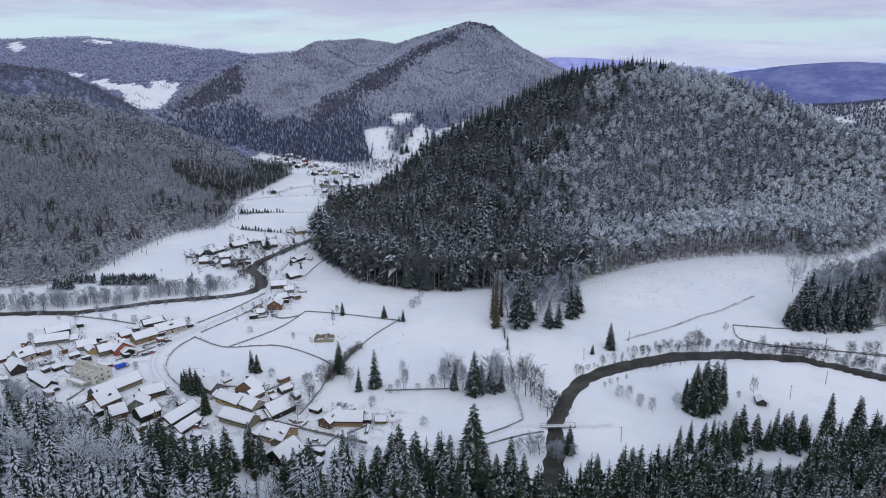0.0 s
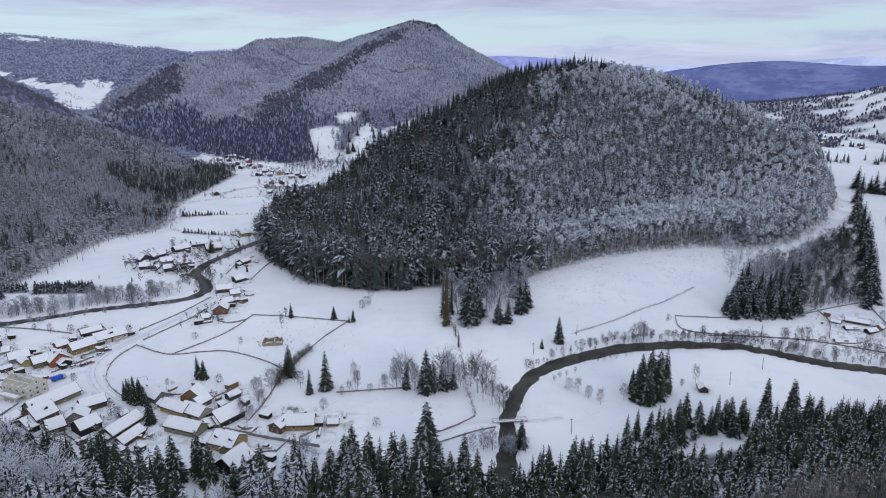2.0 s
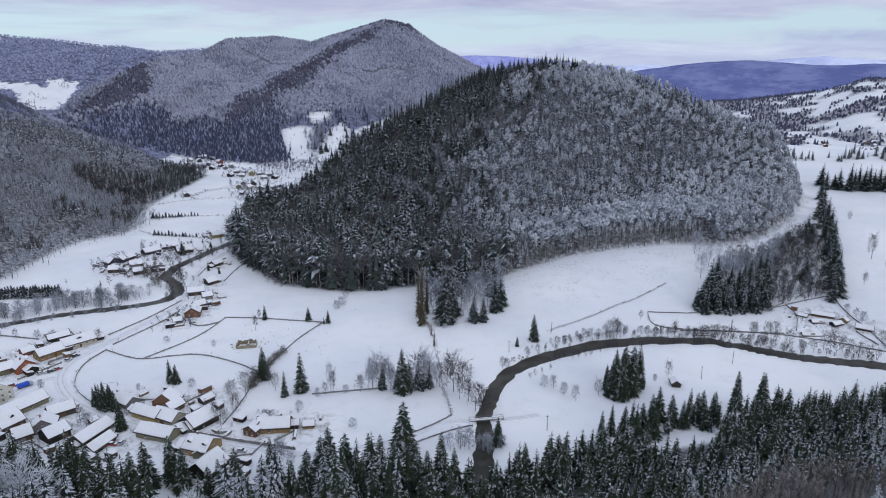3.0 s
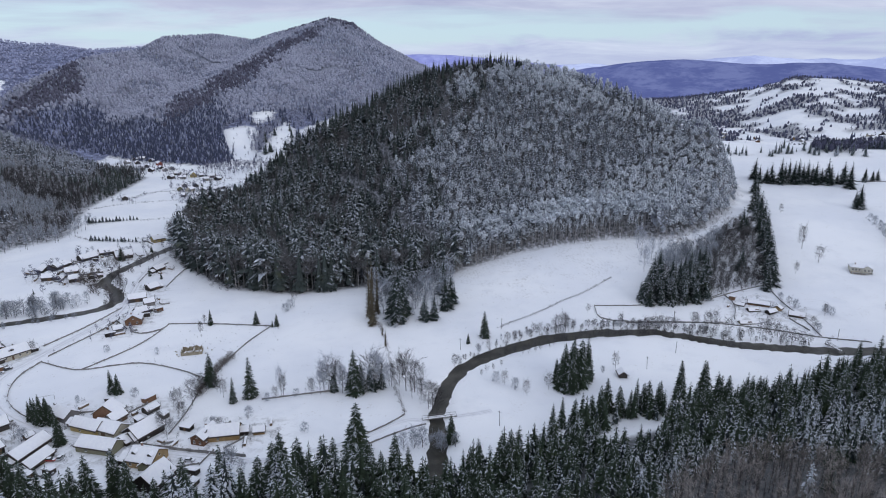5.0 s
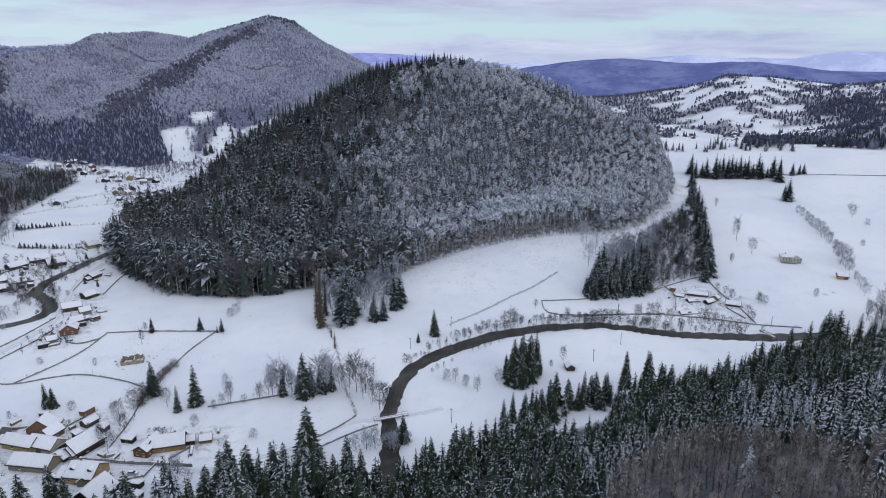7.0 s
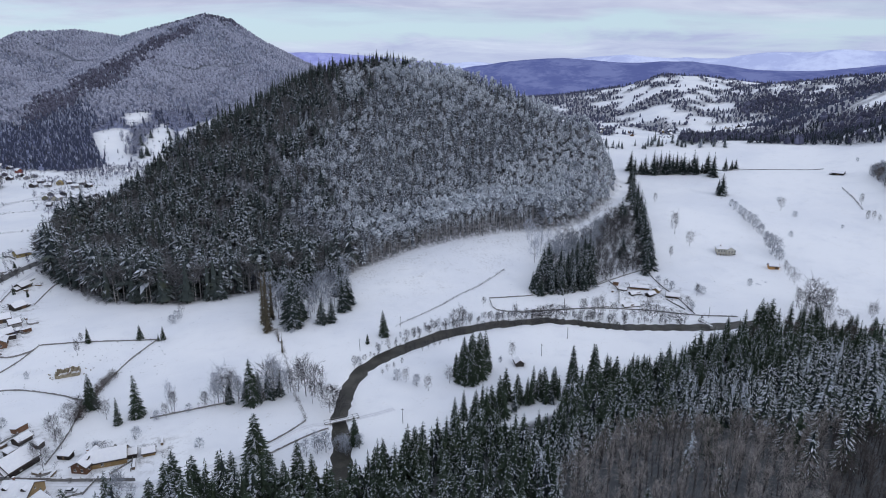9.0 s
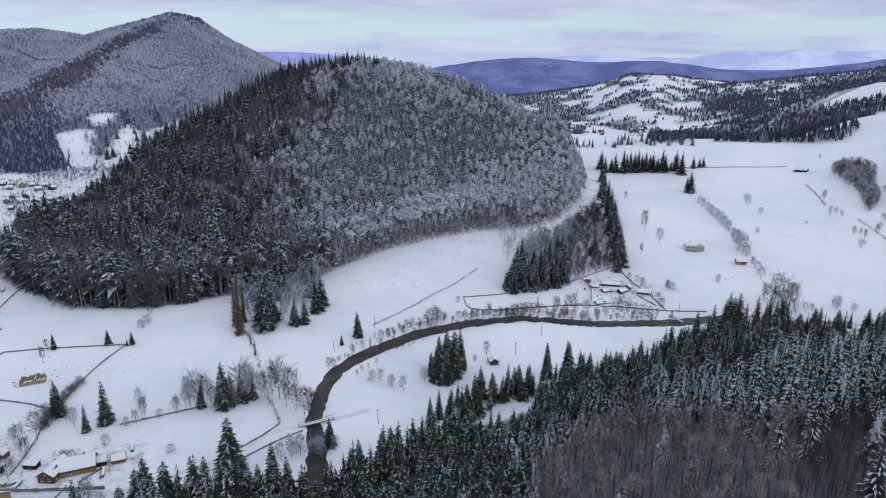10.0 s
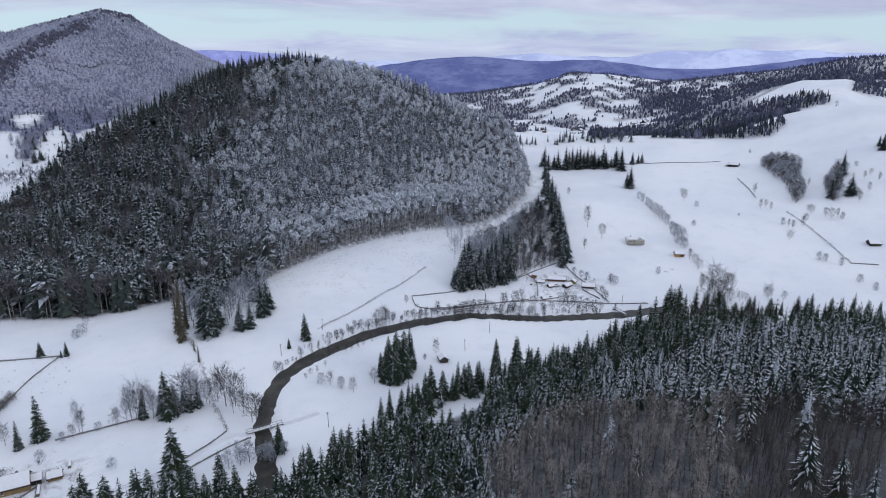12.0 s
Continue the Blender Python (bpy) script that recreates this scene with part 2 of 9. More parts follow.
def along(x, y, line):
    """Distance to a polyline and the value carried by its third numbers at the nearest place."""
    best, value = np.full(x.shape, 1e9), np.zeros(x.shape)
    for a, b in zip(line[:-1], line[1:]):
        dx, dy = b[0] - a[0], b[1] - a[1]
        u = np.clip(((x - a[0]) * dx + (y - a[1]) * dy) / (dx * dx + dy * dy), 0, 1)
        d = np.hypot(x - a[0] - u * dx, y - a[1] - u * dy)
        if len(a) > 2:
            value = np.where(d < best, a[2] + u * (b[2] - a[2]), value)
        best = np.minimum(best, d)
    return best, value


def inside(x, y, ring):
    """Distance into a closed ring, negative outside it."""
    closed = ring + ring[:1]
    hit = np.zeros(x.shape, bool)
    for a, b in zip(closed[:-1], closed[1:]):
        if a[1] != b[1]:
            hit ^= ((a[1] > y) != (b[1] > y)) & (x < (b[0] - a[0]) * (y - a[1]) / (b[1] - a[1]) + a[0])
    return np.where(hit, 1, -1) * along(x, y, closed)[0]


HILL = [(-124, 570), (-107, 526), (-62, 449), (-16, 430), (35, 434), (75, 438), (110, 452), (150, 461), (205, 456), (233, 455), (255, 446),
        (276, 440), (306, 448), (340, 472), (388, 523), (410, 556), (424, 610), (402, 720), (330, 830), (220, 870), (90, 850), (-30, 780), (-95, 670)]
HILL_RIDGE = [(-119, 588, 3), (-81, 635, 19), (-49, 663, 36), (-14, 690, 67), (53, 713, 100), (131, 713, 139), (187, 700, 149),
              (229, 683, 149), (274, 650, 139), (306, 615, 125), (337, 573, 104), (362, 545, 84)]
LEFT = [(-330, 393), (-320, 433), (-294, 437), (-280, 448), (-272, 464), (-268, 490), (-267, 527), (-263, 568), (-252, 598), (-224, 621), (-225, 684), (-226, 640), (-243, 757), (-225, 960), (-262, 1030),
        (-380, 1060), (-600, 1100), (-1000, 1150), (-1400, 800), (-1400, 200), (-900, 150), (-520, 270), (-400, 350)]
LEFT_RIDGE = [(-1100, 300, 175), (-800, 550, 158), (-620, 680, 135), (-501, 772, 115), (-456, 811, 110), (-427, 838, 96), (-376, 867, 77), (-313, 897, 45),
              (-268, 920, 22), (-251, 937, 9)]
MOUNT = [(-640, 1330), (-540, 1250), (-383, 1250), (-286, 1143), (-174, 1071), (-60, 1071), (60, 1090), (200, 1130), (500, 1300), (800, 1600),
         (800, 2300), (-200, 2700), (-800, 2400), (-750, 1700)]
MOUNT_RIDGES = [[(-629, 1417, 52), (-585, 1511, 109), (-487, 1629, 167), (-413, 1855, 192), (-370, 1966, 229), (-246, 2035, 238), (-144, 2045, 225),
                 (-40, 2000, 252), (75, 1949, 282), (140, 1945, 270), (222, 1937, 213), (327, 1922, 160), (480, 1880, 90), (700, 1900, 30)],
                [(75, 1949, 282), (-37, 1830, 227), (-135, 1695, 168), (-236, 1502, 103), (-295, 1348, 73)],
                [(-487, 1629, 167), (-522, 1406, 100), (-539, 1320, 65)],
                [(75, 1949, 282), (170, 1700, 160), (190, 1450, 80), (180, 1300, 40)]]
NEAR = [(-420, 345), (-300, 290), (-205, 258), (-150, 240), (-108, 226), (-88, 212), (-64, 196), (-46, 206), (-20, 214), (10, 212), (32, 196), (75, 205), (126, 224), (195, 230), (228, 233),
        (268, 243), (285, 233), (301, 222), (329, 208), (355, 192), (375, 180), (440, 110), (600, -100), (700, -500), (-700, -500), (-800, 150)]
FAR_RIDGES = [  # line, slope of its sides
    ([(-1100, 1100, 175), (-872, 1221, 160), (-830, 1250, 155), (-757, 1272, 147), (-673, 1262, 110), (-587, 1260, 68), (-553, 1254, 50)], 0.36),
    ([(-2600, 2100, 250), (-1812, 2758, 273), (-1548, 2915, 289), (-1243, 3057, 262), (-916, 3066, 218), (-716, 3221, 237), (-398, 3276, 230), (200, 3300, 180)], 0.25),
    ([(-1240, 2510, 181), (-965, 2522, 218), (-869, 2556, 227), (-697, 2401, 203), (-560, 2250, 120)], 0.3),
    ([(1111, 1008, 30), (1161, 949, 62), (1206, 892, 91), (1262, 810, 119), (1302, 745, 122), (1333, 688, 106), (1450, 500, 110)], 0.2),
    ([(1644, 1462, 97), (1746, 1339, 118), (1833, 1217, 135), (1905, 1100, 163), (1948, 1023, 170), (2050, 700, 180)], 0.17),
    ([(1169, 2096, 41), (1275, 2034, 51), (1441, 1919, 81), (1533, 1846, 120), (1636, 1756, 115), (1769, 1622, 93), (1985, 1520, 102)], 0.14)]
RIVER = [(310, 268, 4.4), (278, 274, 5.0), (231, 293, 4.3), (195, 318, 4.3), (160, 325, 5.0), (125, 322, 5.0), (92, 309, 4.6), (72, 296, 3.8), (60, 278, 3.3),
         (51, 257, 3.0), (46, 232, 3.5), (40, 205, 4.0), (15, 186, 4.0), (-30, 180, 4.0)]  # x, y, half width
STREAM = [(-420, 372), (-330, 383), (-285, 386), (-235, 389), (-186, 410), (-150, 420), (-136, 427), (-131, 440), (-137, 461), (-152, 482),
          (-150, 505), (-140, 530), (-132, 552), (-120, 572)]


def hill_part(x, y, ring, ridges, bow):
    d = inside(x, y, ring)
    dist, top, weight = np.full(x.shape, 1e9), np.zeros(x.shape), np.zeros(x.shape)
    for line in ridges:
        a, h = along(x, y, line)
        w = 1 / (a * a + 1) ** 1.5
        top, weight, dist = top + h * w, weight + w, np.minimum(a, dist)
    top = top / weight
    u = np.clip(d, 0, None) / (np.clip(d, 0, None) + dist + 1e-6)
    return top * (u * (1 + bow) - bow * u * u), d


def land(x, y):
    """Height of the ground, without the river beds; x and y are arrays."""
    x, y = np.asarray(x, float), np.asarray(y, float)
    s, q = 0.67 * x + 0.74 * y, 0.74 * x - 0.67 * y
    east = step(x, 40, 220)
    low = 8 * step(x, 70, 200) * step(y, 345, 470) * (1 - step(s, 520, 700))
    low = low + east * (58 * np.clip((s - 400) / 460, 0, 1) * (1 - 0.9 * step(s, 865, 1350)) + 45 * step(q, 120, 320) * step(s, 450, 800))
    low = low + 40 * step(np.hypot(x, y), 1400, 2300) * step(-x, 200, 600)
    z = low
    for ring, ridges, bow in ((HILL, [HILL_RIDGE], 0.25), (LEFT, [LEFT_RIDGE], 0.2), (MOUNT, MOUNT_RIDGES, -0.1)):
        up, d = hill_part(x, y, ring, ridges, bow)
        z = np.maximum(z, low * (1 - step(d, 0, 60)) + up)
        if ring is MOUNT:
            crest = np.min([along(x, y, line)[0] for line in ridges], axis=0)
            fold = 0.6 * np.abs(np.sin(x / 61 + 0.9 * np.sin(y / 210) + 2.2)) + 0.4 * np.abs(np.sin(x / 27 + 1.7 * np.sin(y / 140)))
            z = z + 11 * (fold - 0.6) * step(d, 20, 160) * step(crest, 20, 130)
    for line, slope in FAR_RIDGES:
        d, h = along(x, y, line)
        z = np.maximum(z, h - slope * (np.sqrt(d * d + 900) - 30))
    d = inside(x, y, NEAR)
    z = z + 75 * (1 - np.exp(-np.clip(d, 0, None) / 240))
    return z + 0.35 * np.sin(x / 23 + 1.3 * np.sin(y / 31)) * np.sin(y / 19 + x / 57)


def bed(x, y):
    """Depth of the river beds below the banks, which are uneven."""
    d, half = along(x, y, RIVER)
    d = np.minimum(d - half, along(x, y, STREAM)[0] - 3.9) + 0.8 * np.sin(x / 3.1 + 2 * np.sin(y / 4.7)) * np.sin(y / 3.7 + x / 9)
    return 1.9 * (1 - step(d, -1.2, 2.0))


def ground(x, y):
    return land(x, y) - bed(np.asarray(x, float), np.asarray(y, float))


def gz(x, y):
    return float(ground(np.array([x]), np.array([y]))[0])
# ---------------------------------------------------------------- where things stand
VILLAGE = [  # x, y, turn, length, depth, height of the walls, ridge, walls
    (-223.1, 339.6, 22, 16.7, 9.0, 3.0, "along", "grey"),
    (-227.5, 352.2, 38, 12.2, 7.0, 3.2, "along", "dark"),
    (-225.8, 317.7, 54, 8.3, 10.0, 4.2, "along", "cream"),
    (-221.7, 304.4, 45, 7.0, 15.0, 3.6, "across", "dark"),
    (-198.4, 289.0, -36, 18.8, 6.5, 3.0, "along", "dark"),
    (-199.9, 331.9, 34, 9.5, 8.0, 3.4, "along", "grey"),
    (-194.3, 326.0, 46, 4.0, 8.0, 3.2, "across", "yellow"),
    (-186.0, 325.5, 42, 7.5, 8.0, 3.6, "along", "olive"),
    (-178.0, 327.3, 45, 9.5, 9.0, 4.0, "across", "red"),
    (-172.6, 343.3, 48, 13.0, 9.0, 4.0, "along", "ochre"),
    (-162.8, 355.9, 41, 17.1, 9.0, 4.0, "along", "cream"),
    (-177.4, 365.7, 37, 11.1, 6.0, 3.0, "along", "dark"),
    (-185.4, 347.0, 48, 6.4, 6.0, 3.0, "along", "red"),
    (-159.2, 282.8, 55, 22.6, 9.0, 3.4, "along", "olive"),
    (-158.0, 269.6, 57, 9.8, 13.0, 3.8, "along", "brick"),
    (-133.5, 258.5, 50, 9.0, 10.0, 4.0, "along", "dark"),
    (-140.5, 265.4, 15, 9.5, 9.0, 4.0, "across", "grey"),
    (-139.2, 277.9, 36, 10.4, 8.0, 3.6, "along", "dark"),
    (-122.0, 268.4, 53, 3.4, 3.0, 2.2, "along", "brick"),
    (-118.5, 257.9, 65, 16.7, 9.0, 2.8, "along", "dark"),
    (-112.0, 248.5, 66, 11.8, 7.0, 2.6, "along", "dark"),
    (-147.1, 259.3, 39, 7.0, 9.0, 3.4, "along", "grey"),
    (-170.3, 266.1, 60, 9.6, 7.0, 2.8, "along", "dark"),
]
ROADSIDE = [  # x, y, turn, length, depth, height of the walls, ridge, walls
    (-98.9, 270.4, -31, 14.4, 8.0, 3.6, "along", "yellow"),
    (-89.4, 266.2, -33, 12.7, 9.0, 3.6, "along", "cream"),
    (-75.3, 261.7, -40, 10.2, 15.0, 3.8, "across", "dark"),
    (-76.9, 257.9, 46, 6.9, 8.0, 3.0, "along", "grey"),
    (-90.1, 253.4, -25, 16.7, 9.0, 3.6, "along", "olive"),
    (-69.0, 239.9, -25, 11.2, 12.0, 4.0, "along", "ochre"),
    (-63.4, 224.9, -28, 10.2, 14.0, 4.0, "across", "dark"),
    (-49.1, 252.9, -28, 6.2, 13.0, 4.0, "across", "brick"),
    (-42.0, 253.1, -1, 13.6, 9.0, 3.6, "along", "ochre"),
    (-27.4, 253.0, -1, 4.7, 4.0, 2.2, "along", "ochre"),
    (-76.8, 281.7, 48, 6.2, 5.0, 2.6, "along", "dark"),
    (-112.7, 283.1, -39, 10.1, 8.0, 3.4, "along", "grey"),
    (-94.0, 281.1, -15, 11.0, 8.0, 3.4, "across", "brick"),
    (-89.8, 275.6, 55, 7.4, 7.0, 3.2, "along", "grey"),
    (-68.5, 237.7, 81, 8.4, 5.0, 2.8, "along", "olive"),
]
RIVERSIDE = [  # x, y, turn, length, depth, height of the walls, ridge, walls
    (-110.0, 395.7, 6, 9.0, 11.0, 4.2, "across", "brick"),
    (-117.5, 435.5, 15, 10.9, 7.0, 3.6, "along", "dark"),
    (-108.2, 425.9, 24, 6.3, 7.0, 3.4, "along", "grey"),
    (-109.4, 409.7, 36, 7.2, 7.0, 3.2, "along", "dark"),
    (-112.7, 458.4, 46, 7.9, 7.0, 3.0, "along", "dark"),
    (-118.5, 504.5, 59, 9.3, 7.0, 3.0, "along", "dark"),
    (-116.5, 384.1, 23, 5.2, 5.0, 2.6, "along", "grey"),
    (-191.0, 496.2, 6, 10.1, 8.0, 3.4, "along", "dark"),
    (-180.0, 508.0, 20, 9.2, 9.0, 3.6, "along", "grey"),
    (-172.2, 489.2, 20, 7.7, 8.0, 3.4, "along", "dark"),
    (-167.1, 501.2, 35, 10.6, 9.0, 3.4, "along", "grey"),
    (-201.4, 518.3, 54, 10.3, 8.0, 3.2, "across", "dark"),
    (-194.6, 526.8, 65, 11.8, 8.0, 3.2, "along", "dark"),
    (-180.6, 547.3, 47, 13.8, 9.0, 3.2, "along", "dark"),
    (-169.2, 562.7, 27, 14.0, 9.0, 3.4, "along", "dark"),
    (-153.6, 547.3, 27, 12.8, 10.0, 3.6, "along", "dark"),
    (-137.4, 595.8, 33, 9.0, 9.0, 4.0, "along", "yellow"),
]
FAR_VILLAGE = [  # x, y, turn, length, depth, height of the walls, ridge, walls
    (-283.1, 1149.6, -28, 10.5, 9.0, 3.6, "along", "dark"),
    (-271.8, 1147.4, -22, 9.6, 9.0, 3.6, "along", "grey"),
    (-254.1, 1129.9, -20, 9.2, 9.0, 3.6, "along", "dark"),
    (-224.4, 1050.8, 5, 8.2, 9.0, 3.6, "along", "dark"),
    (-205.6, 1038.1, 3, 7.2, 9.0, 3.6, "along", "grey"),
    (-249.7, 1037.1, -2, 7.4, 9.0, 3.6, "along", "grey"),
    (-187.7, 981.3, -4, 7.9, 9.0, 3.6, "along", "dark"),
    (-176.7, 975.3, 1, 6.0, 8.0, 3.4, "along", "dark"),
    (-152.1, 959.6, -4, 6.9, 8.0, 3.4, "along", "dark"),
    (-136.2, 950.0, 0, 7.5, 9.0, 3.6, "along", "grey"),
    (-147.1, 876.6, 1, 7.0, 9.0, 3.6, "along", "dark"),
    (-161.6, 879.7, -0, 5.5, 8.0, 3.4, "along", "grey"),
    (-118.2, 847.2, -6, 6.1, 9.0, 3.6, "along", "dark"),
    (-133.0, 807.7, 4, 5.7, 9.0, 3.6, "along", "grey"),
    (-123.8, 799.4, 2, 4.2, 8.0, 3.4, "along", "dark"),
    (-108.7, 850.4, -4, 5.3, 8.0, 3.4, "along", "dark"),
    (-125.9, 739.7, 3, 4.6, 8.0, 3.4, "along", "dark"),
    (-150.6, 807.5, -6, 5.2, 8.0, 3.4, "along", "dark"),
    (-288.1, 1118.0, -3, 10.0, 9.0, 4.0, "along", "grey"),
    (-271.5, 1111.1, 0, 10.7, 9.0, 4.0, "along", "dark"),
    (-247.7, 1067.3, 3, 11.1, 9.0, 4.0, "along", "dark"),
    (-234.1, 1089.2, 5, 12.2, 10.0, 5.0, "along", "red"),
    (-212.6, 1023.8, 1, 10.8, 9.0, 4.0, "along", "grey"),
    (-232.7, 1023.8, -2, 10.0, 9.0, 4.0, "along", "dark"),
    (-191.4, 950.5, 3, 10.0, 9.0, 4.0, "along", "dark"),
    (-174.3, 945.8, 4, 9.1, 9.0, 4.0, "along", "grey"),
    (-163.2, 960.8, -2, 12.0, 10.0, 5.0, "along", "yellow"),
    (-140.8, 926.2, -4, 9.1, 9.0, 4.0, "along", "grey"),
    (-125.6, 925.1, -3, 8.2, 9.0, 4.0, "along", "dark"),
    (-163.0, 854.6, 3, 7.5, 9.0, 4.0, "along", "olive"),
    (-149.2, 846.8, 3, 8.2, 9.0, 4.0, "along", "cream"),
    (-132.3, 838.6, 4, 6.6, 9.0, 4.0, "along", "dark"),
    (-118.7, 813.0, 5, 8.6, 10.0, 5.0, "along", "ochre"),
    (-107.2, 812.7, 0, 7.9, 9.0, 4.0, "across", "dark"),
    (-98.1, 821.0, -3, 5.9, 9.0, 4.0, "along", "grey"),
    (-137.1, 775.4, -2, 7.0, 9.0, 4.0, "along", "dark"),
    (-122.9, 757.9, 1, 6.7, 9.0, 4.0, "along", "dark"),
    (-115.9, 777.8, -4, 7.0, 9.0, 4.0, "along", "grey"),
    (-122.6, 709.3, -0, 5.7, 9.0, 4.0, "along", "dark"),
    (-112.9, 703.5, 4, 6.2, 9.0, 4.0, "along", "grey"),
    (-215.3, 803.7, 32, 8.7, 9.0, 4.0, "along", "dark"),
]
FARM = [  # x, y, turn, length, depth, height of the walls, ridge, walls
    (275.5, 335.0, -38, 12.5, 4.6, 2.4, "along", "brick"),
    (276.0, 324.0, 12, 6.6, 4.4, 2.2, "along", "dark"),
    (282.4, 326.0, -60, 4.4, 3.6, 2.6, "across", "ochre"),
    (287.4, 315.4, -42, 8.6, 5.2, 2.3, "along", "dark"),
    (267.6, 329.6, -6, 6.8, 3.8, 1.7, "along", "dark"),
    (264.6, 338.4, -48, 5.2, 3.4, 1.6, "along", "grey"),
    (255.6, 317.2, -10, 11.0, 3.6, 1.4, "along", "olive"),
]
HILLSIDE = [  # x, y, turn, length, depth, height of the walls, ridge, walls
    (367.2, 352.4, -32, 13.2, 8.0, 4.0, "along", "yellow"),
    (378.4, 319.3, -32, 6.7, 5.0, 3.4, "along", "orange"),
    (604.9, 450.9, -64, 10.1, 7.0, 3.0, "along", "dark"),
    (510.9, 252.1, -36, 7.9, 7.0, 3.0, "along", "dark"),
]
FIELD_HUT = [  # x, y, turn, length, depth, height of the walls, ridge, walls
    (148.8, 270.1, -14, 4.1, 6.0, 2.6, "across", "dark"),
]
RUIN = [  # x, y, turn, length, depth, height of the walls, ridge, walls
    (-68.6, 343.7, 3, 10.3, 7.0, 3.0, "along", "ochre"),
]
HOTEL = [(-189.2, 298.0), (-172.5, 286.5), (-167.6, 296.3)]
FENCES = [
    [(-144.7, 346.6), (-129.3, 335.3), (-120.0, 331.3), (-100.5, 335.4), (-89.0, 334.1), (-68.9, 320.4), (-59.6, 311.1)],
    [(-120.5, 332.9), (-109.7, 345.1), (-97.5, 362.6), (-88.9, 387.5)],
    [(-89.0, 388.1), (-66.6, 384.4), (-47.8, 378.5), (-28.5, 372.9)],
    [(-27.8, 372.9), (-41.1, 348.9), (-48.5, 329.2), (-57.1, 304.8), (-60.3, 278.2), (-64.9, 259.2)],
    [(-150.7, 367.5), (-135.2, 395.9), (-123.7, 422.5)],
    [(-143.4, 353.0), (-125.3, 387.4), (-120.2, 403.6)],
    [(-144.7, 346.6), (-150.5, 332.2), (-148.0, 311.8), (-138.5, 295.2), (-124.8, 282.1)],
    [(35.4, 254.4), (26.0, 246.9), (14.6, 240.7)],
    [(43.3, 244.9), (32.7, 241.9), (15.4, 233.5)],
    [(-28.1, 282.2), (-12.1, 282.9), (4.4, 283.2)],
    [(-87.5, 258.0), (-64.9, 248.0), (-43.9, 239.6), (-31.5, 235.5)],
    [(176.5, 363.6), (208.9, 357.8), (240.8, 349.7), (263.4, 355.5)],
    [(176.0, 362.6), (169.2, 340.8), (195.2, 331.7), (222.8, 324.9), (241.8, 321.7)],
    [(183.0, 333.0), (232.2, 324.2), (260.8, 308.6), (283.4, 288.2), (303.5, 276.1)],
    [(296.3, 354.7), (289.9, 330.6), (289.5, 314.5), (283.4, 290.4)],
    [(249.7, 351.0), (273.5, 354.8), (298.3, 357.4)],
    [(517.6, 527.7), (561.1, 503.1), (613.4, 474.6)],
    [(466.3, 473.4), (443.6, 427.1), (429.4, 392.3), (415.9, 361.5), (395.6, 331.8), (365.4, 280.4)],
    [(468.2, 243.8), (481.3, 231.6)],
    [(-126.2, 476.2), (-124.5, 503.5), (-114.6, 523.0)],
    [(-104.3, 461.6), (-101.4, 491.6), (-94.5, 518.1)],
]
DITCHES = [
    [(104.5, 341.6), (122.6, 352.7), (143.5, 364.6), (161.9, 376.9), (204.8, 398.1)],
    [(522.9, 332.1), (506.4, 301.4), (486.4, 269.9), (469.1, 244.4)],
    [(571.6, 419.9), (556.9, 398.8), (533.4, 369.9)],
]
HEDGES = [
    [(33.0, 400.6), (36.6, 346.6), (36.1, 315.2), (34.6, 277.2), (35.5, 254.5)],
    [(-47.1, 333.2), (-54.8, 309.2), (-58.8, 289.5)],
]
ROADS = [
    [(-29.9, 231.5), (-43.6, 237.7), (-64.3, 245.2), (-86.9, 255.8), (-111.2, 267.1), (-133.6, 283.4), (-146.7, 298.5), (-156.5, 315.5), (-159.0, 333.6), (-149.5, 350.5), (-133.3, 389.8), (-122.0, 413.1), (-125.5, 461.2), (-127.9, 498.4), (-118.3, 541.3)],
    [(-156.5, 315.5), (-161.9, 315.3), (-170.2, 301.6), (-174.3, 277.1)],
    [(-29.9, 231.5), (-5.6, 234.5), (14.5, 238.4), (35.0, 251.0), (44.0, 247.8)],
    [(55.8, 248.8), (67.0, 249.6), (74.8, 251.0)],
    [(-215.4, 793.2), (-196.2, 833.7), (-174.3, 874.8), (-147.4, 901.8), (-101.2, 919.4)],
]
BRIDGE = [
    [(45.0, 249.1), (55.4, 249.5)],
    [(189.8, 325.4), (197.2, 323.5)],
    [(279.6, 280.1), (279.6, 274.0)],
]
POLES = [(74.7, 237.7, 7.5), (165.0, 274.7, 7.1), (190.0, 288.9, 7.1), (106.3, 340.0, 6.3), (75.9, 317.1, 6.0), (50.4, 291.7, 5.0), (213.3, 330.0, 6.1)]
POLES += [(287.9, 283.6, 7.1), (250.5, 323.5, 8.7), (211.7, 327.2, 7.4)]
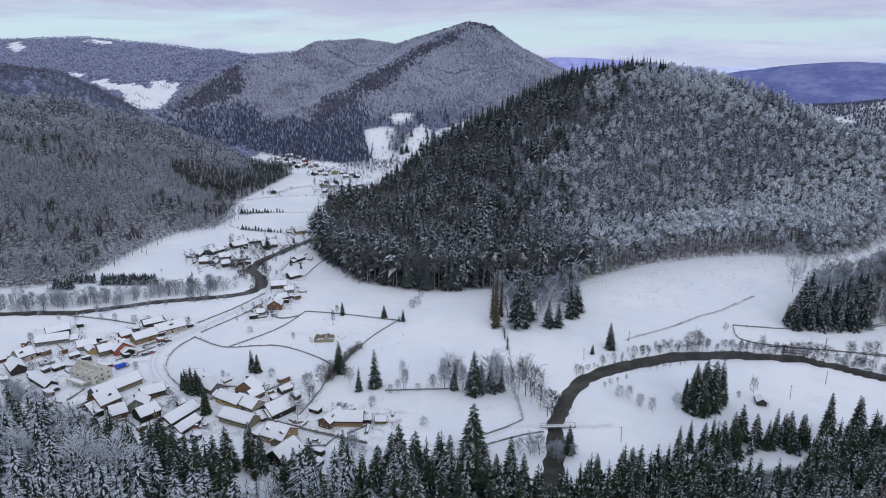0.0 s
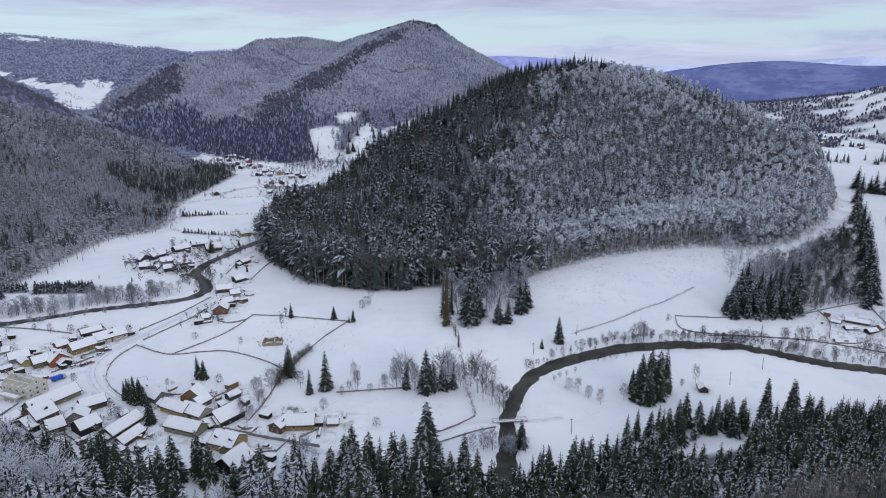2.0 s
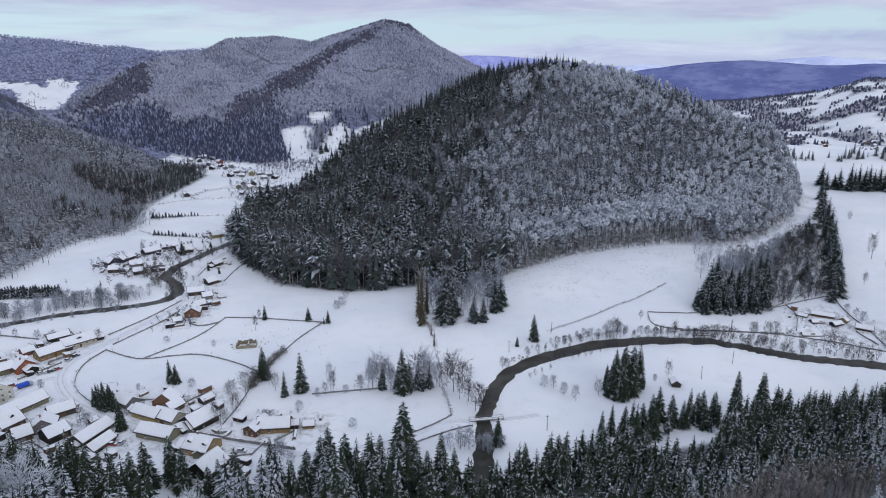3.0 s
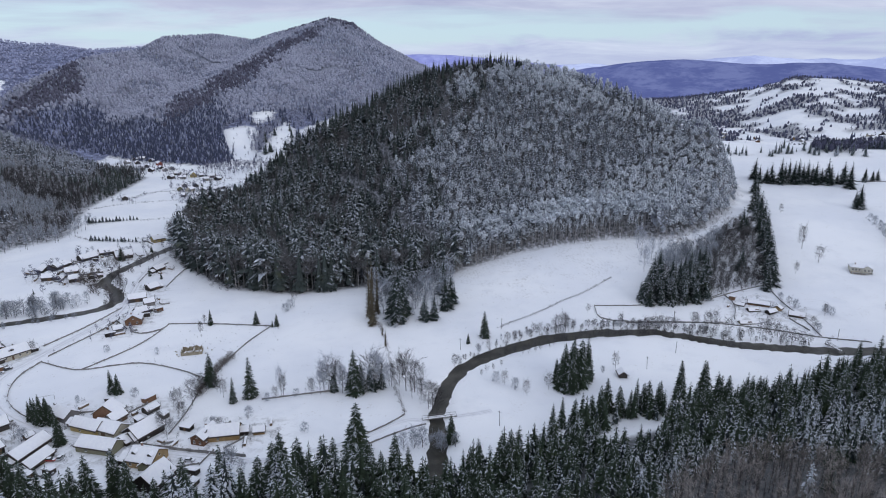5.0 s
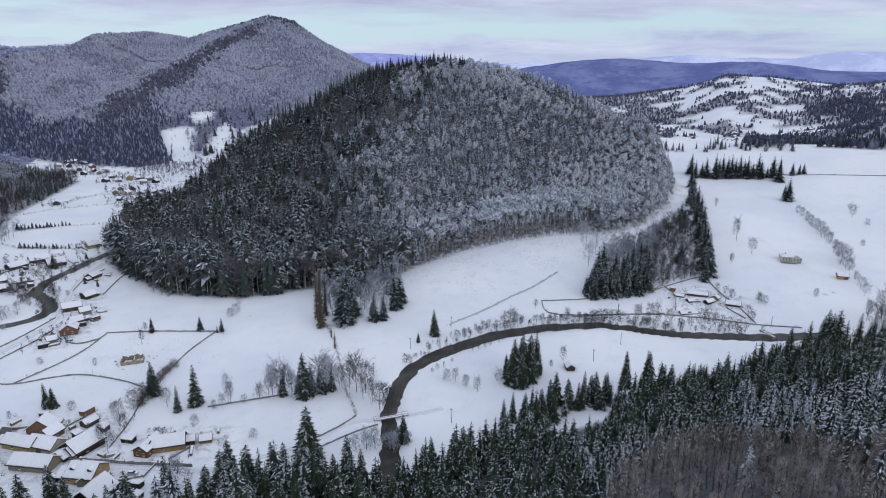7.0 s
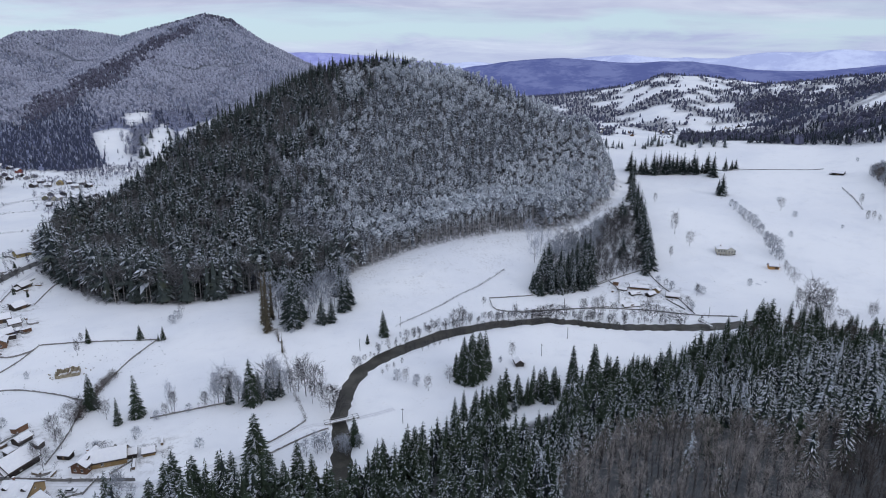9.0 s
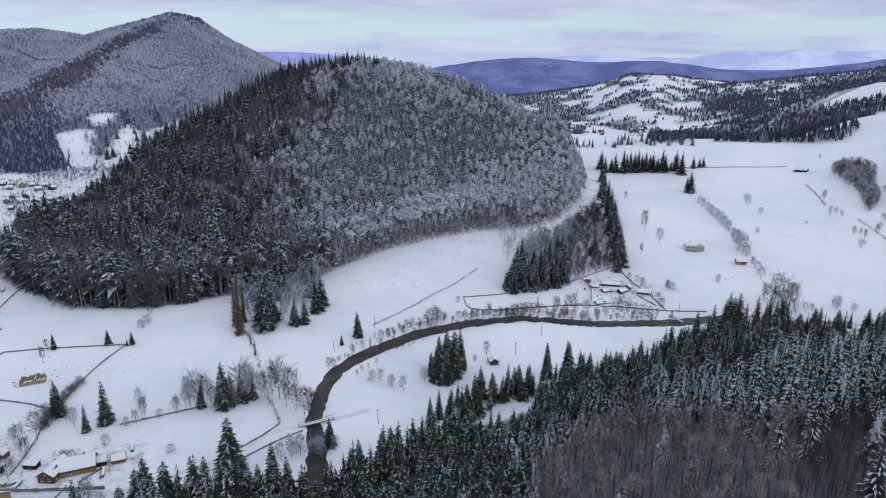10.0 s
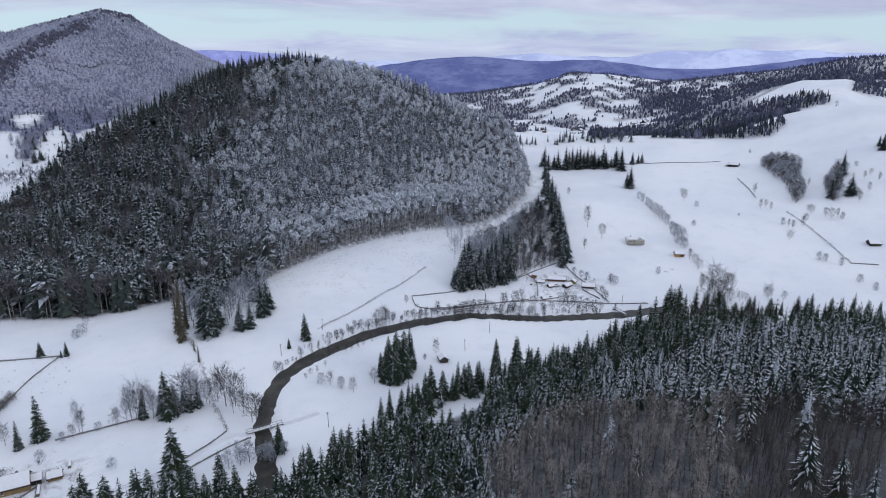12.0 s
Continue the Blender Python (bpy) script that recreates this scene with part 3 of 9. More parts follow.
SPRUCES_FIELD = [(-33.4, 286.2, 22.0), (-53.3, 301.5, 18.9), (-41.0, 282.3, 14.1), (-98.3, 301.9, 13.6), (-95.4, 301.0, 11.4), (-64.0, 382.1, 10.7), (-37.0, 377.0, 9.8), (-24.9, 372.1, 9.0), (-27.3, 370.9, 4.9), (15.2, 278.9, 24.2), (93.6, 330.7, 17.3), (82.0, 324.1, 6.7), (18.7, 281.6, 15.6), (12.7, 283.0, 12.1), (5.0, 283.2, 10.6), (-126.6, 283.1, 10.6), (-123.3, 280.3, 13.5), (-120.2, 278.6, 14.9), (-118.3, 279.4, 14.0), (-128.5, 290.2, 8.6), (-124.7, 287.6, 11.3), (-121.2, 286.6, 9.8), (-115.7, 277.5, 11.3), (-107.6, 260.6, 15.0), (-152.6, 538.0, 13.7), (-135.0, 560.7, 6.3), (-150.5, 598.4, 4.5), (-190.9, 464.8, 4.5), (-121.7, 491.3, 8.5), (-111.7, 482.4, 6.5)]
SPRUCES_FIELD += [(-164.9, 275.7, 5.4), (-167.2, 273.0, 4.7)]
SPRUCE_CLUMP = [(113.3, 269.4, 13.6), (112.9, 263.4, 20.4), (114.7, 262.6, 24.3), (117.5, 263.2, 24.6), (120.3, 264.4, 24.9), (122.7, 264.5, 25.2), (125.7, 268.1, 22.4), (129.0, 269.6, 23.3), (131.2, 271.1, 18.0), (118.4, 269.6, 20.2), (123.7, 270.9, 22.0), (116.5, 259.3, 18.8)]
SPUR_SPRUCES = [(45.9, 362.5, 27.0), (51.4, 371.7, 25.0), (50.8, 387.9, 26.0), (81.0, 378.3, 22.0), (86.2, 388.1, 20.0), (64.0, 362.0, 15.0), (69.7, 362.1, 14.0), (84.4, 407.2, 24.0), (86.2, 438.2, 23.0), (69.2, 429.3, 25.0), (59.1, 413.7, 24.0), (24.6, 464.8, 24.0), (28.1, 455.1, 22.0), (49.2, 416.0, 24.0), (76.4, 447.4, 24.0), (46.6, 440.8, 22.0)]
FIELD_GROUP = [(5.8, 282.5, 12.4), (23.1, 280.6, 14.8), (18.6, 279.7, 11.8), (27.8, 281.3, 13.0)]
FIELD_GROUP_BARE = [(0.9, 282.6, 17.2), (2.9, 284.9, 18.5), (9.3, 280.2, 14.7), (25.4, 281.5, 20.7), (28.4, 279.0, 18.2), (20.7, 278.4, 13.5), (12.0, 278.9, 11.7), (32.1, 282.9, 11.9), (-1.0, 281.5, 11.8), (-19.2, 284.1, 14.9), (-4.9, 282.6, 8.9)]
GROVE_EDGE = [(274.4, 255.6, 14.8), (280.2, 249.2, 19.9), (291.1, 251.3, 21.0), (293.2, 250.5, 24.6), (294.1, 248.0, 23.0), (298.3, 248.0, 24.5), (302.5, 246.2, 18.6), (309.2, 244.8, 22.5), (312.7, 242.0, 19.5), (316.5, 242.3, 21.0), (317.6, 239.0, 19.6), (322.2, 238.4, 22.7), (323.4, 236.6, 18.4), (264.2, 224.8, 17.3), (269.0, 216.6, 13.7), (255.0, 227.8, 13.6), (292.2, 216.0, 13.7), (326.9, 229.8, 14.3), (334.9, 227.7, 16.5), (336.5, 225.4, 17.9), (346.7, 221.5, 16.0), (340.0, 222.3, 11.7), (251.2, 250.3, 7.3), (347.1, 235.2, 10.9), (357.4, 227.2, 10.0), (361.2, 223.3, 10.0), (364.6, 215.3, 15.0), (367.9, 209.3, 18.6), (377.7, 202.8, 16.2), (386.8, 201.8, 13.9), (393.3, 198.7, 16.3), (400.4, 194.1, 11.2), (405.7, 190.1, 11.3), (375.3, 204.9, 12.2)]
GROVE_BARE = [(312.0, 219.3, 16.9), (314.1, 216.3, 16.9), (312.6, 222.1, 13.1), (317.7, 216.9, 13.1), (321.2, 217.2, 16.5), (298.3, 246.4, 13.2), (303.4, 241.7, 13.2), (306.4, 237.8, 13.2), (279.1, 240.6, 12.7), (299.9, 232.2, 6.5), (314.9, 226.3, 13.2), (341.6, 215.5, 13.7), (334.0, 215.6, 13.5), (258.3, 250.6, 7.4)]
GROVE_TALL = [(355.3, 269.3, 17.9), (353.9, 263.9, 17.0), (353.8, 258.3, 16.9), (356.4, 256.4, 16.2), (349.8, 267.4, 8.9), (356.3, 249.0, 6.6), (359.1, 246.7, 5.8), (373.5, 240.8, 10.4)]
FROSTED_TREES = [(62.8, 379.7, 13.0), (69.1, 384.0, 15.0), (75.7, 399.0, 16.0), (63.6, 395.7, 14.0), (79.2, 387.4, 13.0), (71.2, 410.7, 15.0), (78.7, 414.8, 17.0), (57.7, 370.7, 9.0), (44.4, 378.0, 10.0), (46.0, 405.6, 14.0), (83.7, 419.3, 15.0), (37.9, 390.4, 10.0)] + [(230, 399, 17), (243, 413, 18), (240, 422, 19), (255, 422, 12), (243, 434, 18), (271, 433, 9), (278, 432, 8), (290, 432, 9), (236, 409, 14)]
LARCHES = [(30.9, 372.3, 32.4), (31.9, 361.8, 30.6), (35.6, 395.0, 29.1), (35.8, 345.0, 7.8), (35.9, 329.6, 10.2), (36.5, 379.4, 26.3)]
BARE_VILLAGE = [(-207.5, 310.5, 7.8), (-201.1, 310.8, 8.4), (-201.4, 368.0, 6.7), (-190.8, 370.0, 4.9), (-180.4, 366.3, 5.9), (-153.3, 360.5, 7.3), (-237.2, 341.6, 5.3), (-213.4, 374.6, 4.2), (-213.7, 304.9, 4.8), (-210.4, 282.8, 6.1), (-202.6, 277.0, 7.4), (-127.9, 269.4, 7.6), (-124.0, 266.3, 6.4), (-160.2, 305.1, 4.8), (-228.3, 372.6, 3.8), (-240.0, 374.6, 3.8), (-106.8, 277.5, 3.6), (-94.1, 271.2, 2.9), (-87.1, 296.0, 5.0), (-255.6, 380.1, 3.8), (-86.8, 345.3, 4.2), (-114.3, 353.2, 4.3), (-111.5, 296.0, 3.8)]
BARE_FIELD = [(-18.2, 282.5, 13.2), (-5.2, 281.4, 10.2), (-8.4, 249.7, 4.7), (-21.6, 280.6, 6.9), (-12.1, 281.7, 4.5), (-25.7, 280.2, 4.8), (-63.9, 276.9, 13.9), (-58.9, 282.6, 15.6), (-57.6, 294.4, 12.4), (-59.9, 266.2, 12.7), (-64.9, 255.7, 12.3), (-69.2, 263.4, 10.6), (-49.7, 294.6, 9.4), (-46.0, 288.4, 11.3), (-73.9, 270.3, 7.0), (-67.4, 283.6, 9.1), (-47.1, 259.5, 6.5), (-43.6, 257.1, 7.1), (-67.3, 366.7, 10.0), (-67.3, 382.1, 6.9), (-20.1, 396.0, 5.9), (-17.3, 401.0, 6.4), (-15.0, 411.7, 7.3), (0.8, 285.5, 13.9), (3.6, 284.3, 16.3), (6.6, 283.1, 18.3), (10.0, 285.3, 11.5), (22.6, 282.4, 20.6), (26.1, 285.4, 19.3), (27.8, 283.0, 15.0)]
BARE_FIELD += [(-33.0, 266.9, 5.8)]
BARE_FIELD += [(33.2, 281.9, 14.1), (36.8, 282.0, 17.1), (39.4, 276.4, 23.5), (43.2, 274.2, 19.3), (41.1, 268.7, 13.3), (44.9, 265.8, 13.5), (46.9, 258.3, 15.7), (48.5, 256.9, 17.4), (50.1, 254.3, 15.9), (45.8, 283.4, 12.1), (39.6, 289.4, 12.3), (84.3, 275.7, 6.5), (87.8, 272.7, 7.4), (91.3, 267.4, 6.1), (95.0, 260.6, 8.0), (107.2, 263.9, 8.6), (149.3, 278.6, 10.2), (140.7, 275.6, 3.9), (68.2, 298.5, 7.3), (71.7, 301.3, 4.8), (85.4, 312.3, 4.3)]
BARE_BANK = [(108.8, 325.4, 4.4), (112.8, 326.3, 4.7), (117.8, 327.4, 6.1), (121.9, 328.2, 7.5), (126.2, 328.8, 7.5), (131.2, 329.8, 6.1), (135.2, 329.2, 9.2), (138.2, 329.8, 11.2), (140.5, 329.9, 12.2), (142.6, 329.7, 10.5), (144.9, 330.0, 8.5), (147.7, 329.8, 7.2), (153.6, 330.3, 4.8), (167.2, 353.1, 6.5), (165.8, 329.1, 6.8), (169.3, 328.6, 7.5), (172.3, 327.7, 6.1), (176.1, 326.4, 10.5), (179.3, 326.0, 5.7), (183.2, 325.1, 5.4), (187.0, 324.5, 6.7), (191.3, 323.8, 8.1), (193.5, 323.2, 8.7), (196.6, 322.1, 9.4), (198.4, 321.0, 10.0), (200.8, 319.8, 8.6), (203.0, 318.4, 8.6), (205.0, 316.6, 8.6), (206.8, 315.4, 8.5)]
BARE_BANK += [(220.0, 318.4, 9.9), (216.6, 308.5, 7.1), (219.5, 306.9, 6.8), (226.2, 314.6, 11.1), (228.0, 311.3, 13.3), (210.1, 313.6, 6.2), (213.3, 311.3, 6.5), (86.4, 288.6, 3.7), (91.8, 292.2, 3.7), (79.1, 284.2, 3.7), (82.5, 286.9, 4.0), (107.1, 302.9, 4.8), (111.0, 304.4, 4.8), (115.3, 305.7, 3.9), (118.6, 306.8, 3.6), (124.8, 309.1, 2.6), (142.6, 315.0, 3.3), (160.6, 317.9, 3.7), (174.4, 320.8, 5.0), (186.7, 317.7, 4.3), (189.7, 312.4, 4.9), (198.3, 313.9, 5.3)]
BARE_BANK += [(228.4, 309.7, 7.2), (232.5, 304.5, 10.7), (220.2, 309.0, 8.3), (217.3, 307.1, 7.2), (219.0, 315.9, 9.1), (247.9, 296.9, 10.7), (249.9, 294.5, 13.1), (251.6, 291.7, 12.3), (257.5, 294.4, 10.0), (257.4, 289.4, 10.5), (261.3, 287.2, 9.8), (241.8, 296.4, 7.8), (265.6, 285.3, 8.8), (269.8, 283.6, 7.0), (236.4, 299.4, 7.1)]
BARE_EAST = [(356.3, 396.7, 20.4), (351.7, 374.4, 14.1), (327.0, 366.1, 9.6), (390.4, 464.5, 9.5), (302.3, 310.1, 8.2), (268.6, 418.6, 12.5), (272.3, 412.8, 13.3), (282.2, 409.4, 15.4), (275.9, 407.0, 11.0), (293.0, 337.4, 4.7), (291.4, 327.1, 6.9), (292.7, 323.6, 6.5), (284.9, 299.1, 8.0), (284.2, 295.1, 6.5), (301.9, 427.4, 9.2), (295.5, 409.3, 13.3), (304.8, 415.9, 20.1), (313.4, 423.6, 21.8)]
BARE_EAST += [(475.4, 402.2, 12.7), (490.8, 418.8, 4.9), (472.0, 384.9, 5.7), (484.9, 350.5, 3.0), (540.9, 377.4, 12.3), (514.3, 351.5, 10.2), (519.8, 349.9, 7.7), (517.6, 343.9, 7.1), (496.2, 316.8, 6.3), (495.4, 311.2, 6.7), (491.7, 305.1, 8.5), (473.1, 294.7, 9.2), (505.2, 305.5, 8.6), (511.9, 307.6, 8.2), (530.4, 315.0, 8.8), (533.3, 319.5, 6.9), (532.1, 303.8, 9.7), (531.9, 298.8, 11.0), (537.9, 296.9, 9.1), (537.2, 292.7, 6.2), (456.7, 259.6, 6.4), (458.0, 256.2, 6.0), (459.9, 245.8, 6.3), (444.5, 223.9, 6.0), (442.0, 211.4, 5.9), (459.8, 214.0, 8.0)]
BARE_EAST += [(583.1, 353.3, 7.4), (594.9, 305.8, 9.0), (581.0, 307.9, 10.0), (572.4, 300.3, 12.3), (583.5, 314.4, 10.1), (628.5, 345.3, 6.4), (636.7, 342.5, 5.4), (614.8, 321.4, 9.3), (622.7, 321.2, 7.3), (615.6, 309.6, 10.2), (436.7, 356.3, 4.9), (344.6, 269.8, 15.0), (340.0, 261.3, 18.6), (338.7, 254.8, 18.4), (341.3, 251.3, 19.1), (341.1, 246.8, 15.2), (379.4, 310.2, 8.7), (372.8, 300.2, 11.5), (369.5, 293.8, 10.5), (372.7, 241.1, 8.5), (377.6, 233.2, 7.7), (646.7, 463.6, 4.4), (820.8, 477.6, 8.2), (342.5, 305.1, 5.5), (304.9, 312.9, 6.2), (306.3, 310.0, 5.8)]
HEDGE_BUSHES = [(443.6, 427.1, 7.5), (440.8, 419.4, 8.5), (435.8, 409.4, 8.8), (432.5, 401.4, 9.2), (428.4, 392.6, 10.1), (425.2, 384.9, 11.0), (422.0, 377.3, 10.4), (418.2, 368.6, 10.2), (412.9, 359.3, 8.6), (406.8, 350.0, 11.3), (400.6, 340.9, 14.3), (395.9, 333.1, 14.6), (392.5, 327.3, 9.0)]
SPRUCE_ROW = [(443.8, 572.4, 21.7), (439.3, 558.2, 18.5), (446.5, 557.1, 15.6), (448.8, 553.3, 21.2), (454.0, 546.4, 26.2), (458.7, 546.5, 20.6), (463.7, 546.9, 24.6), (466.2, 543.5, 22.8), (470.0, 541.6, 25.0), (475.3, 541.7, 20.0), (478.7, 540.1, 23.3), (482.4, 538.2, 18.8), (484.0, 535.3, 22.1), (490.1, 534.7, 15.4), (491.7, 529.7, 25.9), (495.9, 529.9, 19.2), (502.6, 528.6, 11.9), (507.3, 526.3, 22.0), (502.1, 511.8, 25.4), (528.2, 522.2, 14.1), (536.5, 521.9, 11.3), (541.7, 521.6, 11.4), (461.8, 457.4, 21.2), (472.3, 472.5, 11.4)]
SPRUCE_COLUMN = [(413.1, 529.6, 22.0), (392.0, 497.7, 24.0), (372.0, 475.4, 26.1), (365.7, 458.0, 23.4), (350.8, 434.3, 24.3), (339.4, 415.3, 24.8), (328.4, 398.5, 25.0), (318.5, 383.2, 25.5), (310.2, 370.1, 24.1), (301.8, 357.2, 22.3), (344.4, 430.6, 21.8), (327.0, 403.9, 20.8), (315.2, 384.5, 21.4), (334.8, 437.5, 19.6), (331.6, 429.2, 17.6), (294.4, 380.9, 19.8), (303.0, 366.1, 18.6), (292.8, 351.2, 16.1), (357.4, 452.7, 21.7)]
COPSE_SPRUCES = [(211.3, 362.3, 19.0), (216.4, 367.2, 22.0), (224.6, 376.1, 26.4), (219.4, 362.0, 21.8), (227.7, 370.9, 22.2), (224.9, 360.0, 19.8), (237.2, 375.6, 22.5), (231.8, 361.6, 19.9), (240.5, 370.7, 22.3), (235.2, 356.1, 19.8), (244.0, 365.1, 22.1), (242.0, 357.6, 19.9), (250.9, 366.5, 22.2), (247.4, 355.4, 21.8), (258.4, 368.1, 24.4), (210.1, 365.5, 14.0), (211.4, 356.4, 15.7), (219.4, 356.2, 16.5), (226.4, 353.8, 16.5), (233.8, 352.4, 16.5), (241.4, 351.2, 16.9), (249.1, 353.4, 18.6), (233.5, 385.2, 24.0), (266.7, 383.2, 20.9)]
COPSE = [
    [(249.1, 353.4), (297.1, 356.9), (312.7, 376.6), (353.0, 454.1), (332.3, 447.5), (290.4, 411.0), (270.4, 390.7)],
]
GROVES = [
    [(611.0, 426.0), (597.8, 403.4), (574.8, 368.9), (542.5, 341.5), (545.4, 333.9), (564.6, 346.0), (616.3, 385.8), (633.6, 405.8), (630.2, 428.6)],
    [(588.9, 342.0), (561.6, 320.4), (561.2, 312.7), (584.7, 324.2), (627.1, 349.8), (625.2, 355.0)],
]
GROVE_SPRUCES = [(616.0, 342.7, 23.8), (606.5, 339.2, 14.7), (587.6, 330.7, 18.0), (570.7, 323.8, 19.2), (583.5, 314.4, 20.1), (594.0, 319.5, 8.7), (676.7, 342.2, 17.9), (681.1, 341.7, 18.5), (683.5, 349.4, 12.1)]
CONIFER_HEDGE = [(-247.3, 442.9, 7.3), (-245.2, 442.8, 6.1), (-243.2, 442.8, 6.5), (-241.2, 442.7, 6.9), (-239.2, 442.6, 7.3), (-237.4, 442.9, 6.1), (-235.4, 442.9, 6.5), (-233.3, 442.8, 6.9), (-231.5, 443.1, 7.3), (-229.5, 443.0, 6.1), (-227.7, 443.3, 6.5), (-225.7, 443.2, 6.9), (-223.6, 443.0, 7.3), (-221.8, 443.3, 6.1), (-219.8, 443.2, 6.5), (-217.9, 443.5, 6.9), (-215.9, 443.3, 7.3), (-214.0, 443.6, 6.1), (-212.0, 443.5, 6.5), (-209.9, 443.3, 6.9), (-271.9, 446.6, 6.1), (-269.9, 446.6, 5.7), (-267.8, 446.7, 5.2), (-265.8, 446.7, 4.8), (-263.7, 446.7, 6.1), (-261.6, 446.7, 5.7), (-259.6, 446.7, 5.2), (-257.5, 446.7, 4.8), (-255.4, 446.7, 6.1), (-275.2, 432.2, 6.8)]
CONIFER_HEDGE += [(-273.1, 432.3, 6.4), (-270.7, 432.0, 5.9), (-268.5, 432.1, 5.5), (-266.4, 432.2, 6.8), (-264.0, 431.9, 6.3)]
CONIFER_HEDGE += [(-218.5, 681.3, 5.6), (-215.4, 681.7, 4.9), (-212.5, 682.6, 4.1), (-209.6, 683.5, 3.4), (-206.5, 683.9, 5.2), (-203.5, 684.8, 4.4), (-200.6, 685.6, 3.7), (-197.4, 686.0, 2.9), (-194.5, 686.9, 4.7), (-191.5, 687.7, 3.9), (-188.5, 688.5, 3.2), (-185.3, 688.8, 2.4), (-182.3, 689.6, 4.2), (-179.3, 690.4, 3.4), (-176.1, 690.7, 2.7), (-195.5, 609.0, 4.5), (-192.1, 608.0, 3.9), (-188.7, 606.9, 3.3), (-185.3, 605.8, 2.7), (-181.9, 604.6, 4.3), (-178.5, 603.5, 3.7), (-175.2, 602.4, 3.0), (-171.8, 601.2, 2.4), (-168.4, 600.0, 4.0), (-165.2, 599.3, 3.4), (-161.8, 598.1, 2.8), (-158.5, 596.9, 2.2), (-155.3, 596.1, 3.8)]
CLEARINGS = [
    [(-152.0, 1272.0), (-131.3, 1310.0), (-96.0, 1312.0), (-93.0, 1245.0), (-94.0, 1180.0), (-82.0, 1082.0), (-122.0, 1080.0), (-136.0, 1160.0)],
    [(-112.1, 1378.2), (-87.6, 1407.3), (-64.1, 1426.8), (-73.7, 1371.3), (-97.0, 1330.1)],
    [(-67.0, 1244.0), (-60.0, 1300.0), (-48.0, 1350.0), (-30.0, 1327.0), (-24.0, 1240.0), (-38.0, 1085.0), (-84.0, 1082.0), (-80.0, 1160.0)],
    [(-175.8, 1059.6), (-127.6, 1080.9), (-58.9, 1077.7), (-54.1, 985.7), (-105.3, 958.6), (-161.2, 990.3)],
    [(-21.4, 1293.0), (7.0, 1351.2), (62.3, 1411.1), (54.6, 1368.4), (-4.3, 1232.2)],
]
CLEARING_ZONE = [
    [(-161.5, 1290.2), (-118.8, 1087.6), (-173.9, 1071.7), (-154.9, 978.0), (-38.1, 671.3), (-5.5, 691.9), (73.0, 1379.9), (63.8, 1447.8), (-54.2, 1427.2), (-124.4, 1383.3)],
]
LEFT_DARK = [
    [(-327.5, 765.9), (-317.0, 809.1), (-271.6, 841.6), (-255.9, 1001.6), (-226.3, 938.6), (-210.1, 845.5), (-242.8, 744.2), (-262.5, 726.1), (-292.9, 723.7)],
]
STUBBLE = [
    [(88.3, 476.9), (136.8, 472.0), (199.0, 467.1), (252.6, 446.8), (232.0, 412.5), (177.5, 389.2), (130.6, 378.7), (95.8, 399.3)],
]
EDGE_BARE = [
    [(-211.3, 272.6), (-205.1, 274.6), (-194.4, 268.2), (-183.7, 263.5)],
    [(-42.5, 230.2), (-32.9, 227.6)],
    [(28.0, 230.4), (40.4, 228.4), (52.2, 230.4)],
]
FAR_MEADOWS = [
    [(-1247.7, 2312.8), (-1158.3, 2271.6), (-1073.9, 2172.7), (-1028.2, 2154.8), (-968.8, 2169.3), (-870.3, 2184.7), (-858.7, 2123.9), (-882.7, 2050.6), (-827.3, 1841.2), (-890.0, 1931.8), (-994.1, 2069.9), (-1082.6, 2131.1), (-1171.1, 2217.4)],
    [(-1727.5, 2675.0), (-1714.0, 2747.0), (-1649.8, 2706.0), (-1634.7, 2610.4), (-1630.8, 2538.7)],
    [(-1518.0, 2856.2), (-1413.4, 2883.2), (-1392.9, 2813.5), (-1487.4, 2794.9)],
    [(-1333.4, 2371.9), (-1259.2, 2344.2), (-1235.7, 2288.5), (-1314.2, 2327.6)],
]
FAR_BELTS = [
    [(565, 640), (647, 594), (684, 566), (693, 506), (702, 474), (735, 484), (781, 522), (1062, 674), (1116, 660), (1156, 690), (1160, 717), (1138, 767), (1112, 787), (1100, 830), (1106, 914), (1077, 975), (1023, 1019), (980, 1093)],
    [(1195, 1093), (1304, 994), (1368, 904), (1423, 815), (1789, 1001), (1708, 1134), (1628, 1246), (1533, 1361), (1353, 1334)],
    [(1220, 687), (1252, 626), (1696, 857), (1656, 932)],
]
COL_TREES = [
    [(470.3, 674.4), (504.9, 655.5), (553.1, 636.5), (605.4, 610.8)],
]
